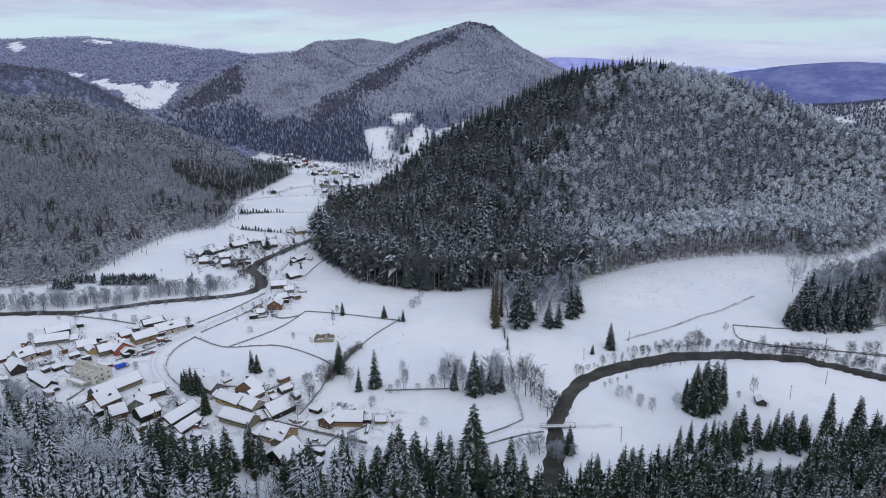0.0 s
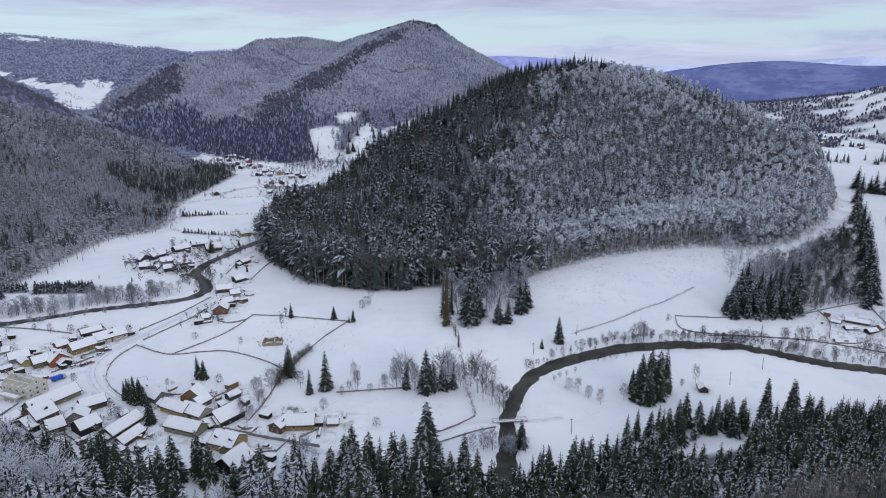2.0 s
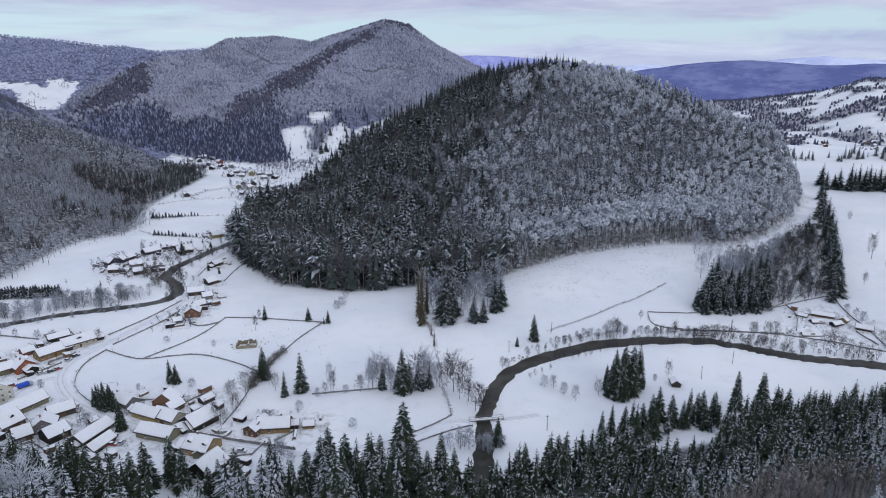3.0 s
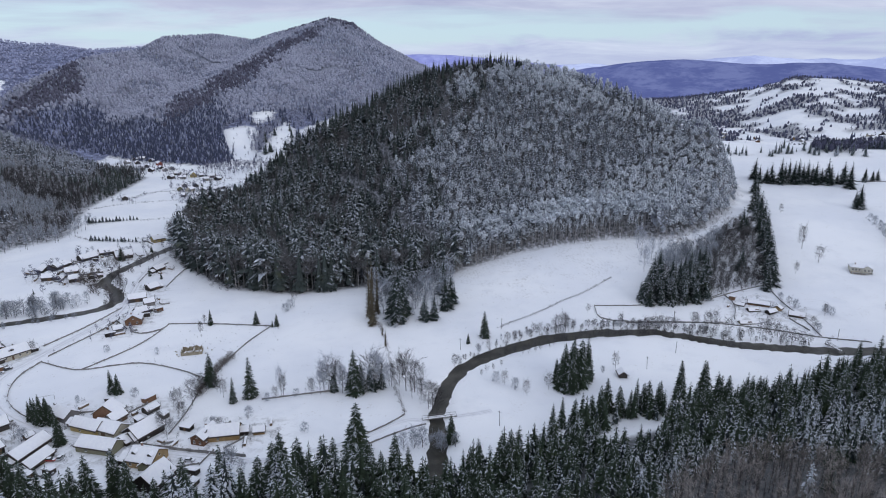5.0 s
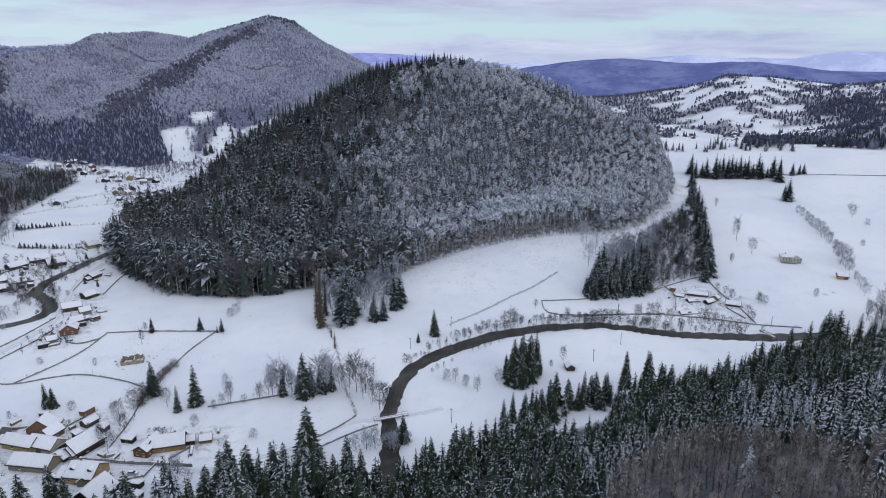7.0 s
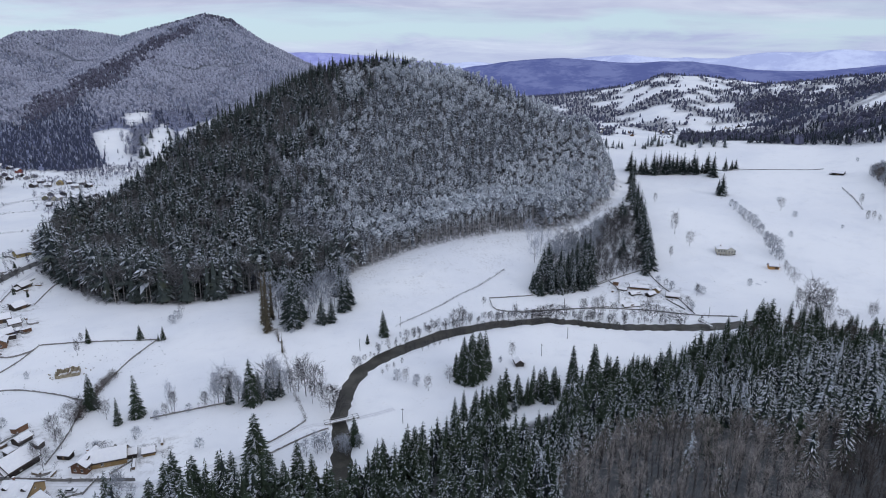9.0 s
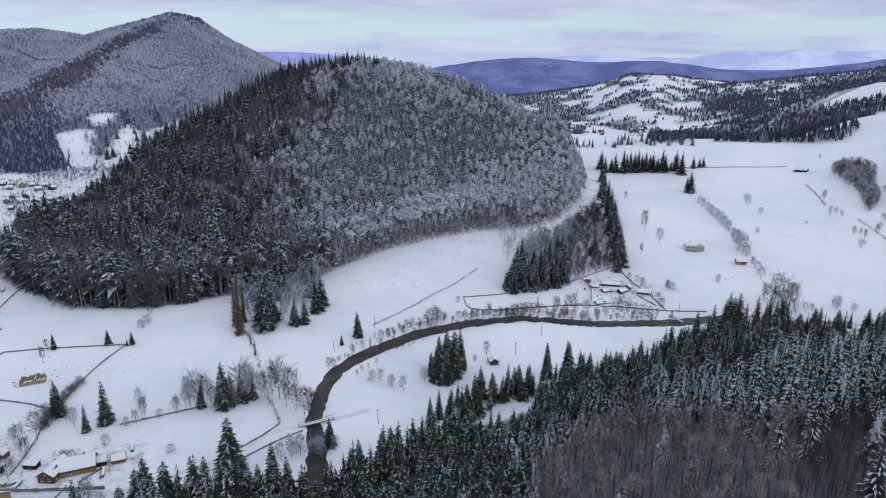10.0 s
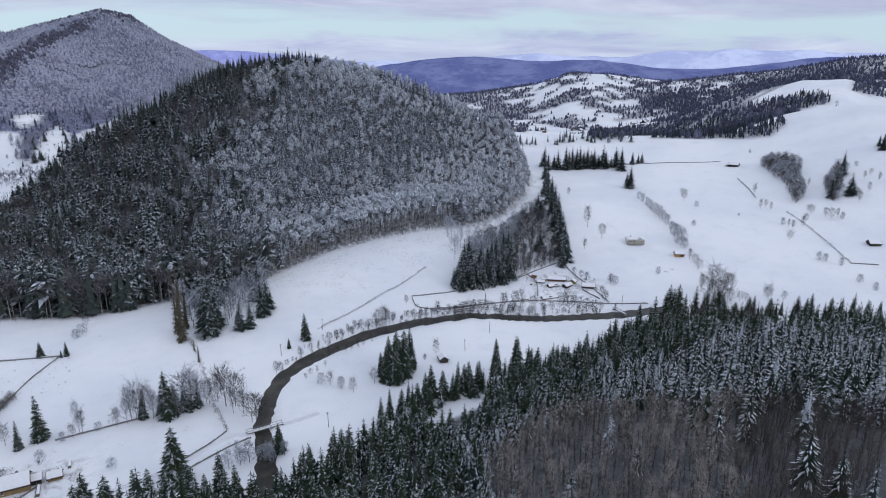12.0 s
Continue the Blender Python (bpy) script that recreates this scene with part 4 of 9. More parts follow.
YARD_FENCES = [
    [(-212.0, 308.1), (-196.4, 306.8), (-190.1, 311.4)],
    [(-219.4, 336.2), (-196.5, 315.0)],
    [(-175.5, 315.4), (-168.9, 323.9), (-162.1, 333.4)],
    [(-126.8, 257.4), (-120.6, 263.0)],
    [(-93.2, 277.5), (-86.6, 283.2)],
    [(-70.2, 249.5), (-59.8, 252.8)],
    [(-65.3, 234.0), (-56.9, 233.2), (-48.9, 233.9)],
    [(-48.8, 233.2), (-44.5, 242.9)],
    [(-174.6, 282.7), (-176.7, 270.9)],
    [(-139.3, 277.6), (-134.0, 284.5)],
    [(-113.4, 243.1), (-103.0, 234.6)],
    [(-111.3, 282.9), (-106.8, 285.9), (-92.4, 284.3)],
    [(-40.8, 243.0), (-33.2, 249.9)],
    [(-237.9, 380.3), (-213.9, 375.5), (-188.5, 366.4)],
    [(-109.1, 381.1), (-100.5, 375.2), (-91.1, 380.9)],
    [(-121.7, 400.8), (-112.2, 385.8)],
    [(263.2, 353.6), (262.9, 340.7), (250.4, 322.8)],
    [(281.0, 314.0), (282.0, 298.0)],
]
CARS = [(-167.0, 321.2, 1.0), (-163.0, 323.2, 1.0), (-160.9, 325.5, 1.0), (-159.9, 335.7, 1.0), (-158.1, 340.6, 1.1), (-107.0, 248.5, 0.8), (-103.6, 249.4, 0.8), (-108.7, 254.6, 0.8), (-63.2, 238.3, 0.8), (-52.9, 236.5, 0.8), (-104.2, 237.9, 0.8), (-174.5, 308.5, 1.0)]
TRUCK = [(-168.0, 307.2, 2.3)]
EDGE_SPRUCES = [(-88.0, 213.8, 18.4), (-83.5, 218.6, 19.3), (-74.6, 219.3, 20.2), (-70.2, 214.8, 18.4), (-58.4, 205.0, 15.6), (-54.1, 204.9, 18.4), (-49.7, 209.1, 20.2), (-39.8, 204.7, 16.6), (-37.8, 212.8, 21.2), (-28.9, 200.2, 15.6), (-24.1, 202.4, 18.4), (-19.6, 210.0, 20.2), (-16.4, 215.8, 22.1), (-10.4, 213.3, 20.2), (-6.5, 204.1, 16.6), (-1.9, 213.5, 20.2), (2.3, 209.9, 20.2), (7.7, 204.2, 18.4), (12.1, 229.3, 23.0), (14.9, 210.6, 18.4), (19.6, 203.8, 16.6), (25.3, 210.1, 20.2), (29.8, 203.4, 17.5), (51.4, 229.7, 12.9), (51.8, 201.0, 16.6), (56.1, 202.5, 17.5), (64.8, 204.9, 18.4), (69.3, 206.5, 18.4), (73.0, 207.7, 16.6)]
EDGE_SPRUCES += [(94.5, 226.7, 14.8), (100.6, 230.9, 14.8), (105.9, 230.0, 14.1), (109.8, 231.6, 15.5), (114.2, 230.9, 14.8), (120.8, 235.7, 15.5), (125.6, 239.1, 17.0), (129.8, 234.9, 14.8), (138.5, 236.6, 16.3), (143.9, 235.6, 15.5), (149.7, 235.5, 14.8), (164.6, 243.9, 19.2), (175.3, 242.4, 19.2), (178.0, 234.0, 16.3)]
EDGE_SPRUCES += [(164.7, 243.5, 20.0), (175.5, 241.6, 19.2), (177.5, 233.0, 16.3), (181.2, 232.3, 16.3), (189.1, 230.6, 14.8), (147.9, 234.6, 14.8), (141.5, 235.9, 14.8), (133.5, 232.7, 13.3), (196.7, 228.8, 14.8), (205.9, 228.9, 14.8), (220.0, 232.6, 14.8), (231.6, 234.9, 14.8), (237.3, 232.5, 15.5)]
EDGE_SPRUCES += [(192.8, 231.9, 14.8), (197.7, 231.3, 14.8), (200.9, 226.3, 13.3), (207.6, 225.7, 14.8), (220.4, 231.6, 14.8), (235.6, 237.5, 15.5), (264.7, 249.4, 17.8), (278.1, 252.1, 16.3), (296.4, 258.2, 18.5), (301.5, 254.3, 17.8), (293.2, 240.1, 14.8), (310.4, 248.7, 17.0), (316.4, 245.4, 17.0), (324.4, 244.1, 17.8), (323.9, 233.3, 14.8), (334.7, 226.1, 16.3), (340.2, 218.7, 14.8), (354.7, 214.4, 16.3), (362.5, 209.0, 17.0), (372.4, 201.1, 15.5), (382.8, 195.9, 17.0), (392.0, 189.4, 15.5), (397.0, 185.7, 14.8)]
GLADE = [
    [(111.2, 221.7), (121.3, 223.8), (128.0, 229.4), (147.9, 226.2), (143.4, 216.6), (125.2, 214.1), (110.1, 213.9)],
]
FOREST_TRACK = [
    [(-347.1, 478.8), (-313.6, 487.5), (-289.4, 502.4)],
    [(-295.1, 492.5), (-286.4, 538.3), (-279.4, 589.2), (-265.1, 634.6), (-251.5, 693.3), (-239.4, 733.0)],
]
COPSE_FIRS = [
    [(206.8, 360.9), (226.7, 354.3), (250.6, 352.4), (274.2, 389.3), (236.7, 394.9)],
]
COPSE_BACK = [
    [(235.8, 397.5), (274.2, 389.3), (328.7, 442.2), (288.6, 419.6), (255.2, 416.0)],
]
SPUR_BACK = [
    [(34.3, 379.6), (75.2, 368.6), (90.2, 399.5), (99.8, 456.7), (34.4, 429.7)],
]
FAR_FENCES = [
    [(-241.6, 750.9), (-210.6, 774.5), (-157.4, 786.0), (-130.1, 791.5)],
    [(-172.3, 685.9), (-138.5, 686.8), (-119.4, 683.1)],
    [(-215.4, 793.2), (-197.1, 837.6), (-169.5, 849.9), (-134.7, 820.6)],
    [(-155.9, 605.0), (-140.7, 610.7)],
    [(-214.5, 625.0), (-199.0, 611.2), (-153.7, 596.0), (-137.2, 570.3)],
    [(-199.2, 1006.1), (-158.3, 971.9), (-110.5, 930.0), (-75.8, 908.6)],
]
GOAL = [(-126.9, 301.1, 7.0)]
EDGE_SPRUCES += [(-175.3, 238.1, 18.4), (-168.3, 235.9, 17.5), (-165.6, 240.5, 20.2), (-156.6, 233.0, 18.4), (-149.7, 230.2, 20.2), (-141.5, 223.3, 18.4), (-136.3, 221.8, 18.4), (-129.5, 219.0, 17.5), (-121.0, 213.8, 18.4), (-117.3, 214.5, 16.6), (-112.9, 213.8, 19.3), (-110.2, 213.7, 19.3), (-105.5, 213.2, 18.4), (-102.4, 215.1, 20.2), (-99.5, 216.8, 16.6), (-174.2, 230.6, 18.4), (-164.2, 233.2, 16.6), (-152.6, 229.7, 16.6), (-129.6, 214.0, 16.6), (-93.8, 214.7, 16.6)]
# ---------------------------------------------------------------- mesh helpers
def mesh_of(name, verts, faces, mats, index=None, smooth=False):
    """A mesh from arrays: faces are all triangles or all quads."""
    me = bpy.data.meshes.new(name)
    v, f = np.asarray(verts, np.float32), np.asarray(faces, np.int32)
    k = f.shape[1]
    me.vertices.add(len(v))
    me.vertices.foreach_set("co", v.ravel())
    me.loops.add(f.size)
    me.loops.foreach_set("vertex_index", f.ravel())
    me.polygons.add(len(f))
    me.polygons.foreach_set("loop_start", np.arange(len(f), dtype=np.int32) * k)
    me.polygons.foreach_set("use_smooth", np.full(len(f), smooth))
    for m in mats:
        me.materials.append(m)
    if index is not None:
        me.polygons.foreach_set("material_index", np.asarray(index, np.int32))
    me.update(calc_edges=True)
    return me


def lattice(x, y, scale, seed=0):
    """Smooth value noise from 0 to 1 over arrays."""
    table = np.random.RandomState(seed).rand(256, 256)
    u, v = np.asarray(x) / scale + 100.0, np.asarray(y) / scale + 100.0
    i, j = np.floor(u).astype(int), np.floor(v).astype(int)
    a, b = u - i, v - j
    a, b = a * a * (3 - 2 * a), b * b * (3 - 2 * b)
    t = lambda di, dj: table[(i + di) % 256, (j + dj) % 256]
    return (t(0, 0) * (1 - a) + t(1, 0) * a) * (1 - b) + (t(0, 1) * (1 - a) + t(1, 1) * a) * b


def stations(bounds):
    """Grid lines: (start, end, spacing) stretches set end to end."""
    out = []
    for a, b, s in bounds:
        out += list(np.linspace(a, b, max(1, int(round((b - a) / s))) + 1))[:-1]
    return np.array(out + [bounds[-1][1]])


def in_any(x, y, shapes):
    return np.max([inside(x, y, r) for r in shapes], axis=0)


def far_patches(x, y):
    """Where the far snowy slopes carry woods."""
    return step(lattice(x, y, 95, 14) * 0.4 + lattice(x, y, 30, 15) * 0.6 + 0.24 * (1 - step(np.degrees(np.arctan2(x, y)), 33, 36)) - 0.04 + 0.15 * step(np.degrees(np.arctan2(x, y)), 45, 47.5), 0.455, 0.50)


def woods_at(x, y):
    """Share of leaf litter, darkened as shade, under closed forest, and of far forest too distant for single trees."""
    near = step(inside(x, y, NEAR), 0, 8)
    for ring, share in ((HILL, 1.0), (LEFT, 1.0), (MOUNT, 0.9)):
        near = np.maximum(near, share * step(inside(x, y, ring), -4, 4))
    # dark floor under far belts and patches closes the gaps between trees
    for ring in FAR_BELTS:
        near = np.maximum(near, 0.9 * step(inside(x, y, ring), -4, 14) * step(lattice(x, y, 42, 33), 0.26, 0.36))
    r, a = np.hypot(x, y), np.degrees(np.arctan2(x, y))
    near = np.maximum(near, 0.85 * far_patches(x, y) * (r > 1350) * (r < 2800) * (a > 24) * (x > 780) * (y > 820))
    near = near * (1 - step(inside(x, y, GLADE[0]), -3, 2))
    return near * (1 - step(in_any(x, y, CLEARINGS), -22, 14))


def build_ground():
    gx = stations([(-4600, -2000, 90), (-2000, -700, 26), (-700, -340, 12), (-340, -100, 3.2), (-100, 20, 5), (20, 330, 3.0), (330, 1000, 12), (1000, 2200, 30), (2200, 4600, 90)])
    gy = stations([(-1500, -300, 80), (-300, 180, 14), (180, 340, 3.0), (340, 580, 3.2), (580, 1200, 12), (1200, 2700, 24), (2700, 4600, 80)])
    X, Y = np.meshgrid(gx, gy)
    Z = ground(X, Y)
    n, m = len(gx), len(gy)
    a = (np.arange(m - 1)[:, None] * n + np.arange(n - 1)[None]).ravel()
    me = mesh_of("ground", np.stack([X, Y, Z], -1).reshape(-1, 3), np.stack([a, a + 1, a + n + 1, a + n], 1), [M_GROUND], smooth=True)
    x, y = X.ravel(), Y.ravel()
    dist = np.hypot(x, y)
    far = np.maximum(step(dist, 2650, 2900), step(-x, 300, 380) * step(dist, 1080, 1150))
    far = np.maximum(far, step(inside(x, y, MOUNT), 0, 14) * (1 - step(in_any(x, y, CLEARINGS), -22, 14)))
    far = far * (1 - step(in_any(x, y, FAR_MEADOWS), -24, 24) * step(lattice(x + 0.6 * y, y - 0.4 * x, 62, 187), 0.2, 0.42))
    spots = np.array([r[:2] for r in VILLAGE + ROADSIDE + RIVERSIDE + FARM])
    near_house = np.full(x.shape, 1e9)
    for p in spots:
        near_house = np.minimum(near_house, np.hypot(x - p[0], y - p[1]))
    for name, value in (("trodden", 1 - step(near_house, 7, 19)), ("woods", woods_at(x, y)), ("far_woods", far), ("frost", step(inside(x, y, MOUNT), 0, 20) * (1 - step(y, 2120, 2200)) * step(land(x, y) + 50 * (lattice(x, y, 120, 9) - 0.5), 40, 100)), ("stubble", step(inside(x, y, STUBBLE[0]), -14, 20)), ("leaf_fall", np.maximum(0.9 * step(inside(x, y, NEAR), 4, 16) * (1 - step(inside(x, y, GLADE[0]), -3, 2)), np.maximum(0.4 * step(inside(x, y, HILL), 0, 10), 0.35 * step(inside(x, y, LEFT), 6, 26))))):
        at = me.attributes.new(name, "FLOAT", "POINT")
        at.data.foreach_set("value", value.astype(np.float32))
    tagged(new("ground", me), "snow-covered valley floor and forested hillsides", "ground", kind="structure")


build_ground()
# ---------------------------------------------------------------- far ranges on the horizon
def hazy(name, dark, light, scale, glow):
    # haze of distance is put into the base colour and a weak glow
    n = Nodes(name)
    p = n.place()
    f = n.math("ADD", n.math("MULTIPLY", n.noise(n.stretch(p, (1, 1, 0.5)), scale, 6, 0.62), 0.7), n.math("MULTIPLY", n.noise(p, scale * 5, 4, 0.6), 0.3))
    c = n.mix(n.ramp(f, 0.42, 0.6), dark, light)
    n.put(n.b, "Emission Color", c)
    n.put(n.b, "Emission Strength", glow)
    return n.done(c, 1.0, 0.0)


def far_range(line, foot, label, mat, seed, rough):
    """A range of hills: a crest with a long front slope and a short back one."""
    P = []
    for a, b in zip(line[:-1], line[1:]):
        n = max(2, int(math.hypot(b[0] - a[0], b[1] - a[1]) / 35))
        P += [[a[k] + (b[k] - a[k]) * i / n for k in range(3)] for i in range(n)]
    P = np.array(P + [list(line[-1])])
    k = np.ones(9) / 9
    P[:, 2] = np.convolve(np.pad(P[:, 2], 4, mode="edge"), k, mode="valid")
    s = np.arange(len(P)) * 35.0
    P[:, 2] += rough * (lattice(s, s * 0, 180, seed) - 0.5) + rough * 0.4 * (lattice(s, s * 0, 60, seed + 1) - 0.5)
    out = P[:, :2] / np.linalg.norm(P[:, :2], axis=1)[:, None]
    rows = []
    for u, h in ((-1.0, -0.15), (-0.75, 0.18), (-0.5, 0.45), (-0.3, 0.68), (-0.12, 0.9), (0, 1.0), (0.12, 0.6)):
        q = P[:, :2] + out * (foot * u + 60 * (lattice(s, s * 0 + 300 * u, 140, seed + 2) - 0.5))[:, None]
        rows.append(np.concatenate([q, (P[:, 2] * h + (18 * (lattice(s, s * 0 + 500 * u, 120, seed + 3) - 0.5) if abs(u) > 0.05 and u < 0 else 0))[:, None]], 1)[:, None])
    V = np.concatenate(rows, 1)
    n, w = V.shape[:2]
    a = (np.arange(n - 1)[:, None] * w + np.arange(w - 1)[None]).ravel()
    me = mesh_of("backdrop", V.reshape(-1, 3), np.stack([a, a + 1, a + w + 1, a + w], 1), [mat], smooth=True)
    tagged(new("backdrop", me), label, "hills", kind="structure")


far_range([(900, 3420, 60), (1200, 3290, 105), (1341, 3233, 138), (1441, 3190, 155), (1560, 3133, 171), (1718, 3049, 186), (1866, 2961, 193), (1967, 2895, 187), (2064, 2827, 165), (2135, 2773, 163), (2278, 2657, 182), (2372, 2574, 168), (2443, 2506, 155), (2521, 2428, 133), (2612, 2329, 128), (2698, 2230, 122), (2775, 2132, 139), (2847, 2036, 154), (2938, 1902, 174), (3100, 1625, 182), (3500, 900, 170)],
          700, "wooded hills on the horizon, coloured with dark blue haze", hazy("blue_haze_hills", (0.10, 0.12, 0.275), (0.165, 0.19, 0.36), 0.006, 0.25), 501, 14)
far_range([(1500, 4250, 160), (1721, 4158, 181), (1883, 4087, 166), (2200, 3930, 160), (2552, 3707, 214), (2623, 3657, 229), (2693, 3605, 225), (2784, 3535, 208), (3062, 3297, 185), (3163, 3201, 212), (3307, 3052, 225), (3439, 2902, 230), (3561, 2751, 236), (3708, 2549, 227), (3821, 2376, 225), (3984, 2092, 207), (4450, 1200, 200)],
          600, "snowy mountains beyond the hills, coloured with pale haze", hazy("pale_haze_mountains", (0.37, 0.415, 0.62), (0.50, 0.55, 0.73), 0.004, 0.35), 511, 18)
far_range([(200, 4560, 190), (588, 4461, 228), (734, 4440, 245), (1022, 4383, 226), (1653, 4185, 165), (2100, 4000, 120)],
          500, "far hills coloured with violet haze", hazy("violet_haze_hills", (0.22, 0.24, 0.5), (0.3, 0.33, 0.58), 0.004, 0.4), 521, 10)
# ---------------------------------------------------------------- trees
def tiered(rs, tiers, points, width, lift=0.1, droop=0.5, trunk=True):
    """A conifer one metre tall of drooping star-shaped tiers; returns vertices, triangles and material slots."""
    V, T, S = [], [], []
    base = 0
    for i in range(tiers):
        u = i / tiers
        z = lift + (1 - lift) * u
        r = width * (1 - u) ** 0.85 * rs.uniform(0.85, 1.12) + 0.012
        top = z + (1 - lift) / tiers * 1.7
        turn = rs.uniform(0, 6.28)
        V.append((0, 0, min(top, 1.0)))
        for k in range(2 * points):
            a = turn + math.pi * k / points
            rr = r * (rs.uniform(0.8, 1.15) if k % 2 == 0 else rs.uniform(0.4, 0.6))
            V.append((rr * math.cos(a), rr * math.sin(a), z - (droop * r * 0.5 if k % 2 == 0 else -0.01)))
        for k in range(2 * points):
            T.append((base, base + 1 + k, base + 1 + (k + 1) % (2 * points)))
            S.append(0)
        base = len(V)
    if not trunk:
        return np.array(V), np.array(T), np.array(S)
    n = 3
    for k in range(n):
        a = 6.283 * k / n
        V += [(0.014 * math.cos(a), 0.014 * math.sin(a), -0.03), ]
    V.append((0, 0, lift + 0.15))
    for k in range(n):
        T.append((base + k, base + (k + 1) % n, base + n))
        S.append(1)
    return np.array(V), np.array(T), np.array(S)


def fronded(rs, whorls, branches, width, lift=0.06, sag=0.35):
    """A nearer conifer one metre tall: whorls of single roof-shaped boughs with side sprays."""
    V, T, S = [], [], []

    def spray(origin, a, length, drop, half):
        b = len(V)
        c, s = math.cos(a), math.sin(a)
        def at(along_, side, dz):
            return (origin[0] + c * along_ - s * side, origin[1] + s * along_ + c * side, origin[2] + dz)
        m = length * 0.5
        V.extend([at(0, 0, 0), at(m, half, -drop * 0.4 - half * 0.4), at(m, -half, -drop * 0.4 - half * 0.4), at(length, 0, -drop)])
        T.extend([(b, b + 2, b + 1), (b + 1, b + 2, b + 3)])
        S.extend([0] * 2)

    def bough(origin, a, length, drop, half):
        spray(origin, a, length, drop, half * 0.72)
        m = length * 0.42
        mid = (origin[0] + math.cos(a) * m, origin[1] + math.sin(a) * m, origin[2] - drop * 0.3)
        for sgn in (-1, 1):
            b = len(V)
            w, ln = a + sgn * rs.uniform(0.45, 0.8), length * rs.uniform(0.38, 0.55)
            tip = (mid[0] + math.cos(w) * ln, mid[1] + math.sin(w) * ln, mid[2] - drop * rs.uniform(0.4, 0.8))
            px, py = -math.sin(w) * half * 0.5, math.cos(w) * half * 0.5
            V.extend([(mid[0] + px, mid[1] + py, mid[2] - 0.002), (mid[0] - px, mid[1] - py, mid[2] - 0.002), tip])
            T.append((b, b + 1, b + 2))
            S.append(0)

    for i in range(whorls):
        u = (i + rs.uniform(-0.2, 0.2)) / whorls
        z = lift + (0.985 - lift) * u
        r = width * 0.93 * (1 - u) ** 0.78 + 0.024
        k = max(4, int(round(branches * (1 - 0.5 * u))))
        turn = rs.uniform(0, 6.28)
        for j in range(k):
            a = turn + 6.283 * (j + rs.uniform(-0.25, 0.25)) / k
            ln = r * rs.uniform(0.7, 1.18)
            rise = 0.35 * ln * max(0.0, u - 0.55)
            bough((0, 0, z + rs.uniform(-1.0, 1.0) / whorls), a, ln, ln * sag * rs.uniform(0.7, 1.3) - rise, ln * rs.uniform(0.2, 0.3))
    for z0, z1, w in ((lift + 0.02, 0.5, 0.5), (0.3, 0.88, 0.3)):
        b = len(V)
        for k in range(6):
            q = width * w * rs.uniform(0.85, 1.15)
            V.append((q * math.cos(1.047 * k), q * math.sin(1.047 * k), z0 + rs.uniform(-0.02, 0.02)))
        V.append((0, 0, z1))
        for k in range(6):
            T.append((b + k, b + (k + 1) % 6, b + 6))
            S.append(0)
    b = len(V)
    V += [(0.012, 0, 0.93), (-0.006, 0.01, 0.93), (-0.006, -0.01, 0.93), (0, 0, 1.0)]
    T += [(b, b + 1, b + 3), (b + 1, b + 2, b + 3), (b + 2, b, b + 3)]
    S += [0] * 3
    b = len(V)
    for k in range(5):
        a = 6.283 * k / 5
        V.append((0.017 * math.cos(a), 0.017 * math.sin(a), -0.03))
    V.append((0, 0, 0.95))
    for k in range(5):
        T.append((b + k, b + (k + 1) % 5, b + 5))
        S.append(1)
    return np.array(V), np.array(T), np.array(S)


def bare(rs, limbs, branches, twigs, spread, trunk=0.3, fat=1.0, upright=0.55):
    """A leafless tree one metre tall: trunk, limbs, branches and single twigs, all tapered."""
    V, T, S = [], [], []

    def spike(a, b, r, sides, slot):
        a, b = np.array(a), np.array(b)
        d = (b - a) / (np.linalg.norm(b - a) + 1e-9)
        p = np.cross(d, (0.31, 0.87, 0.38))
        p /= np.linalg.norm(p) + 1e-9
        q = np.cross(d, p)
        i = len(V)
        if sides == 1:
            V.extend([a + p * r, a - p * r, b])
            T.append((i, i + 1, i + 2))
            S.append(slot)
            return
        for k in range(sides):
            w = 6.283 * k / sides
            V.append(a + (p * math.cos(w) + q * math.sin(w)) * r)
        V.append(b)
        for k in range(sides):
            T.append((i + k, i + (k + 1) % sides, i + sides))
            S.append(slot)

    def turned(d, by):
        v = np.array(d) + rs.normal(0, by, 3)
        v[2] = abs(v[2]) * 0.8 + 0.12
        return v / np.linalg.norm(v)

    top = np.array([rs.uniform(-0.04, 0.04), rs.uniform(-0.04, 0.04), 0.86])
    spike((0, 0, -0.03), top, 0.02 * fat, 5, 1)
    for i in range(limbs):
        u = trunk + (0.9 - trunk) * (i + rs.uniform(0, 0.8)) / limbs
        a = 2.4 * i + rs.uniform(-0.5, 0.5)
        start = top * (u / 0.86)
        d = np.array([math.cos(a) * (1 - upright), math.sin(a) * (1 - upright), upright])
        d /= np.linalg.norm(d)
        ln = spread * (1.15 - 0.75 * abs(u - 0.45)) * rs.uniform(0.8, 1.15)
        end = start + d * ln
        spike(start, end, 0.009 * fat, 3, 1)
        for j in range(branches):
            w = 0.3 + 0.7 * (j + rs.uniform(0, 1)) / branches
            s2, d2 = start + d * ln * w, turned(d, 0.55)
            l2 = ln * rs.uniform(0.3, 0.55)
            e2 = s2 + d2 * l2
            spike(s2, e2, 0.0045 * fat, 1 if twigs < 3 else 3, 2)
            for k in range(twigs):
                w2 = rs.uniform(0.25, 1)
                s3 = s2 + d2 * l2 * w2
                spike(s3, s3 + turned(d2, 0.6) * l2 * rs.uniform(0.35, 0.7), 0.0032 * fat, 1, 2)
    return np.array(V), np.array(T), np.array(S)


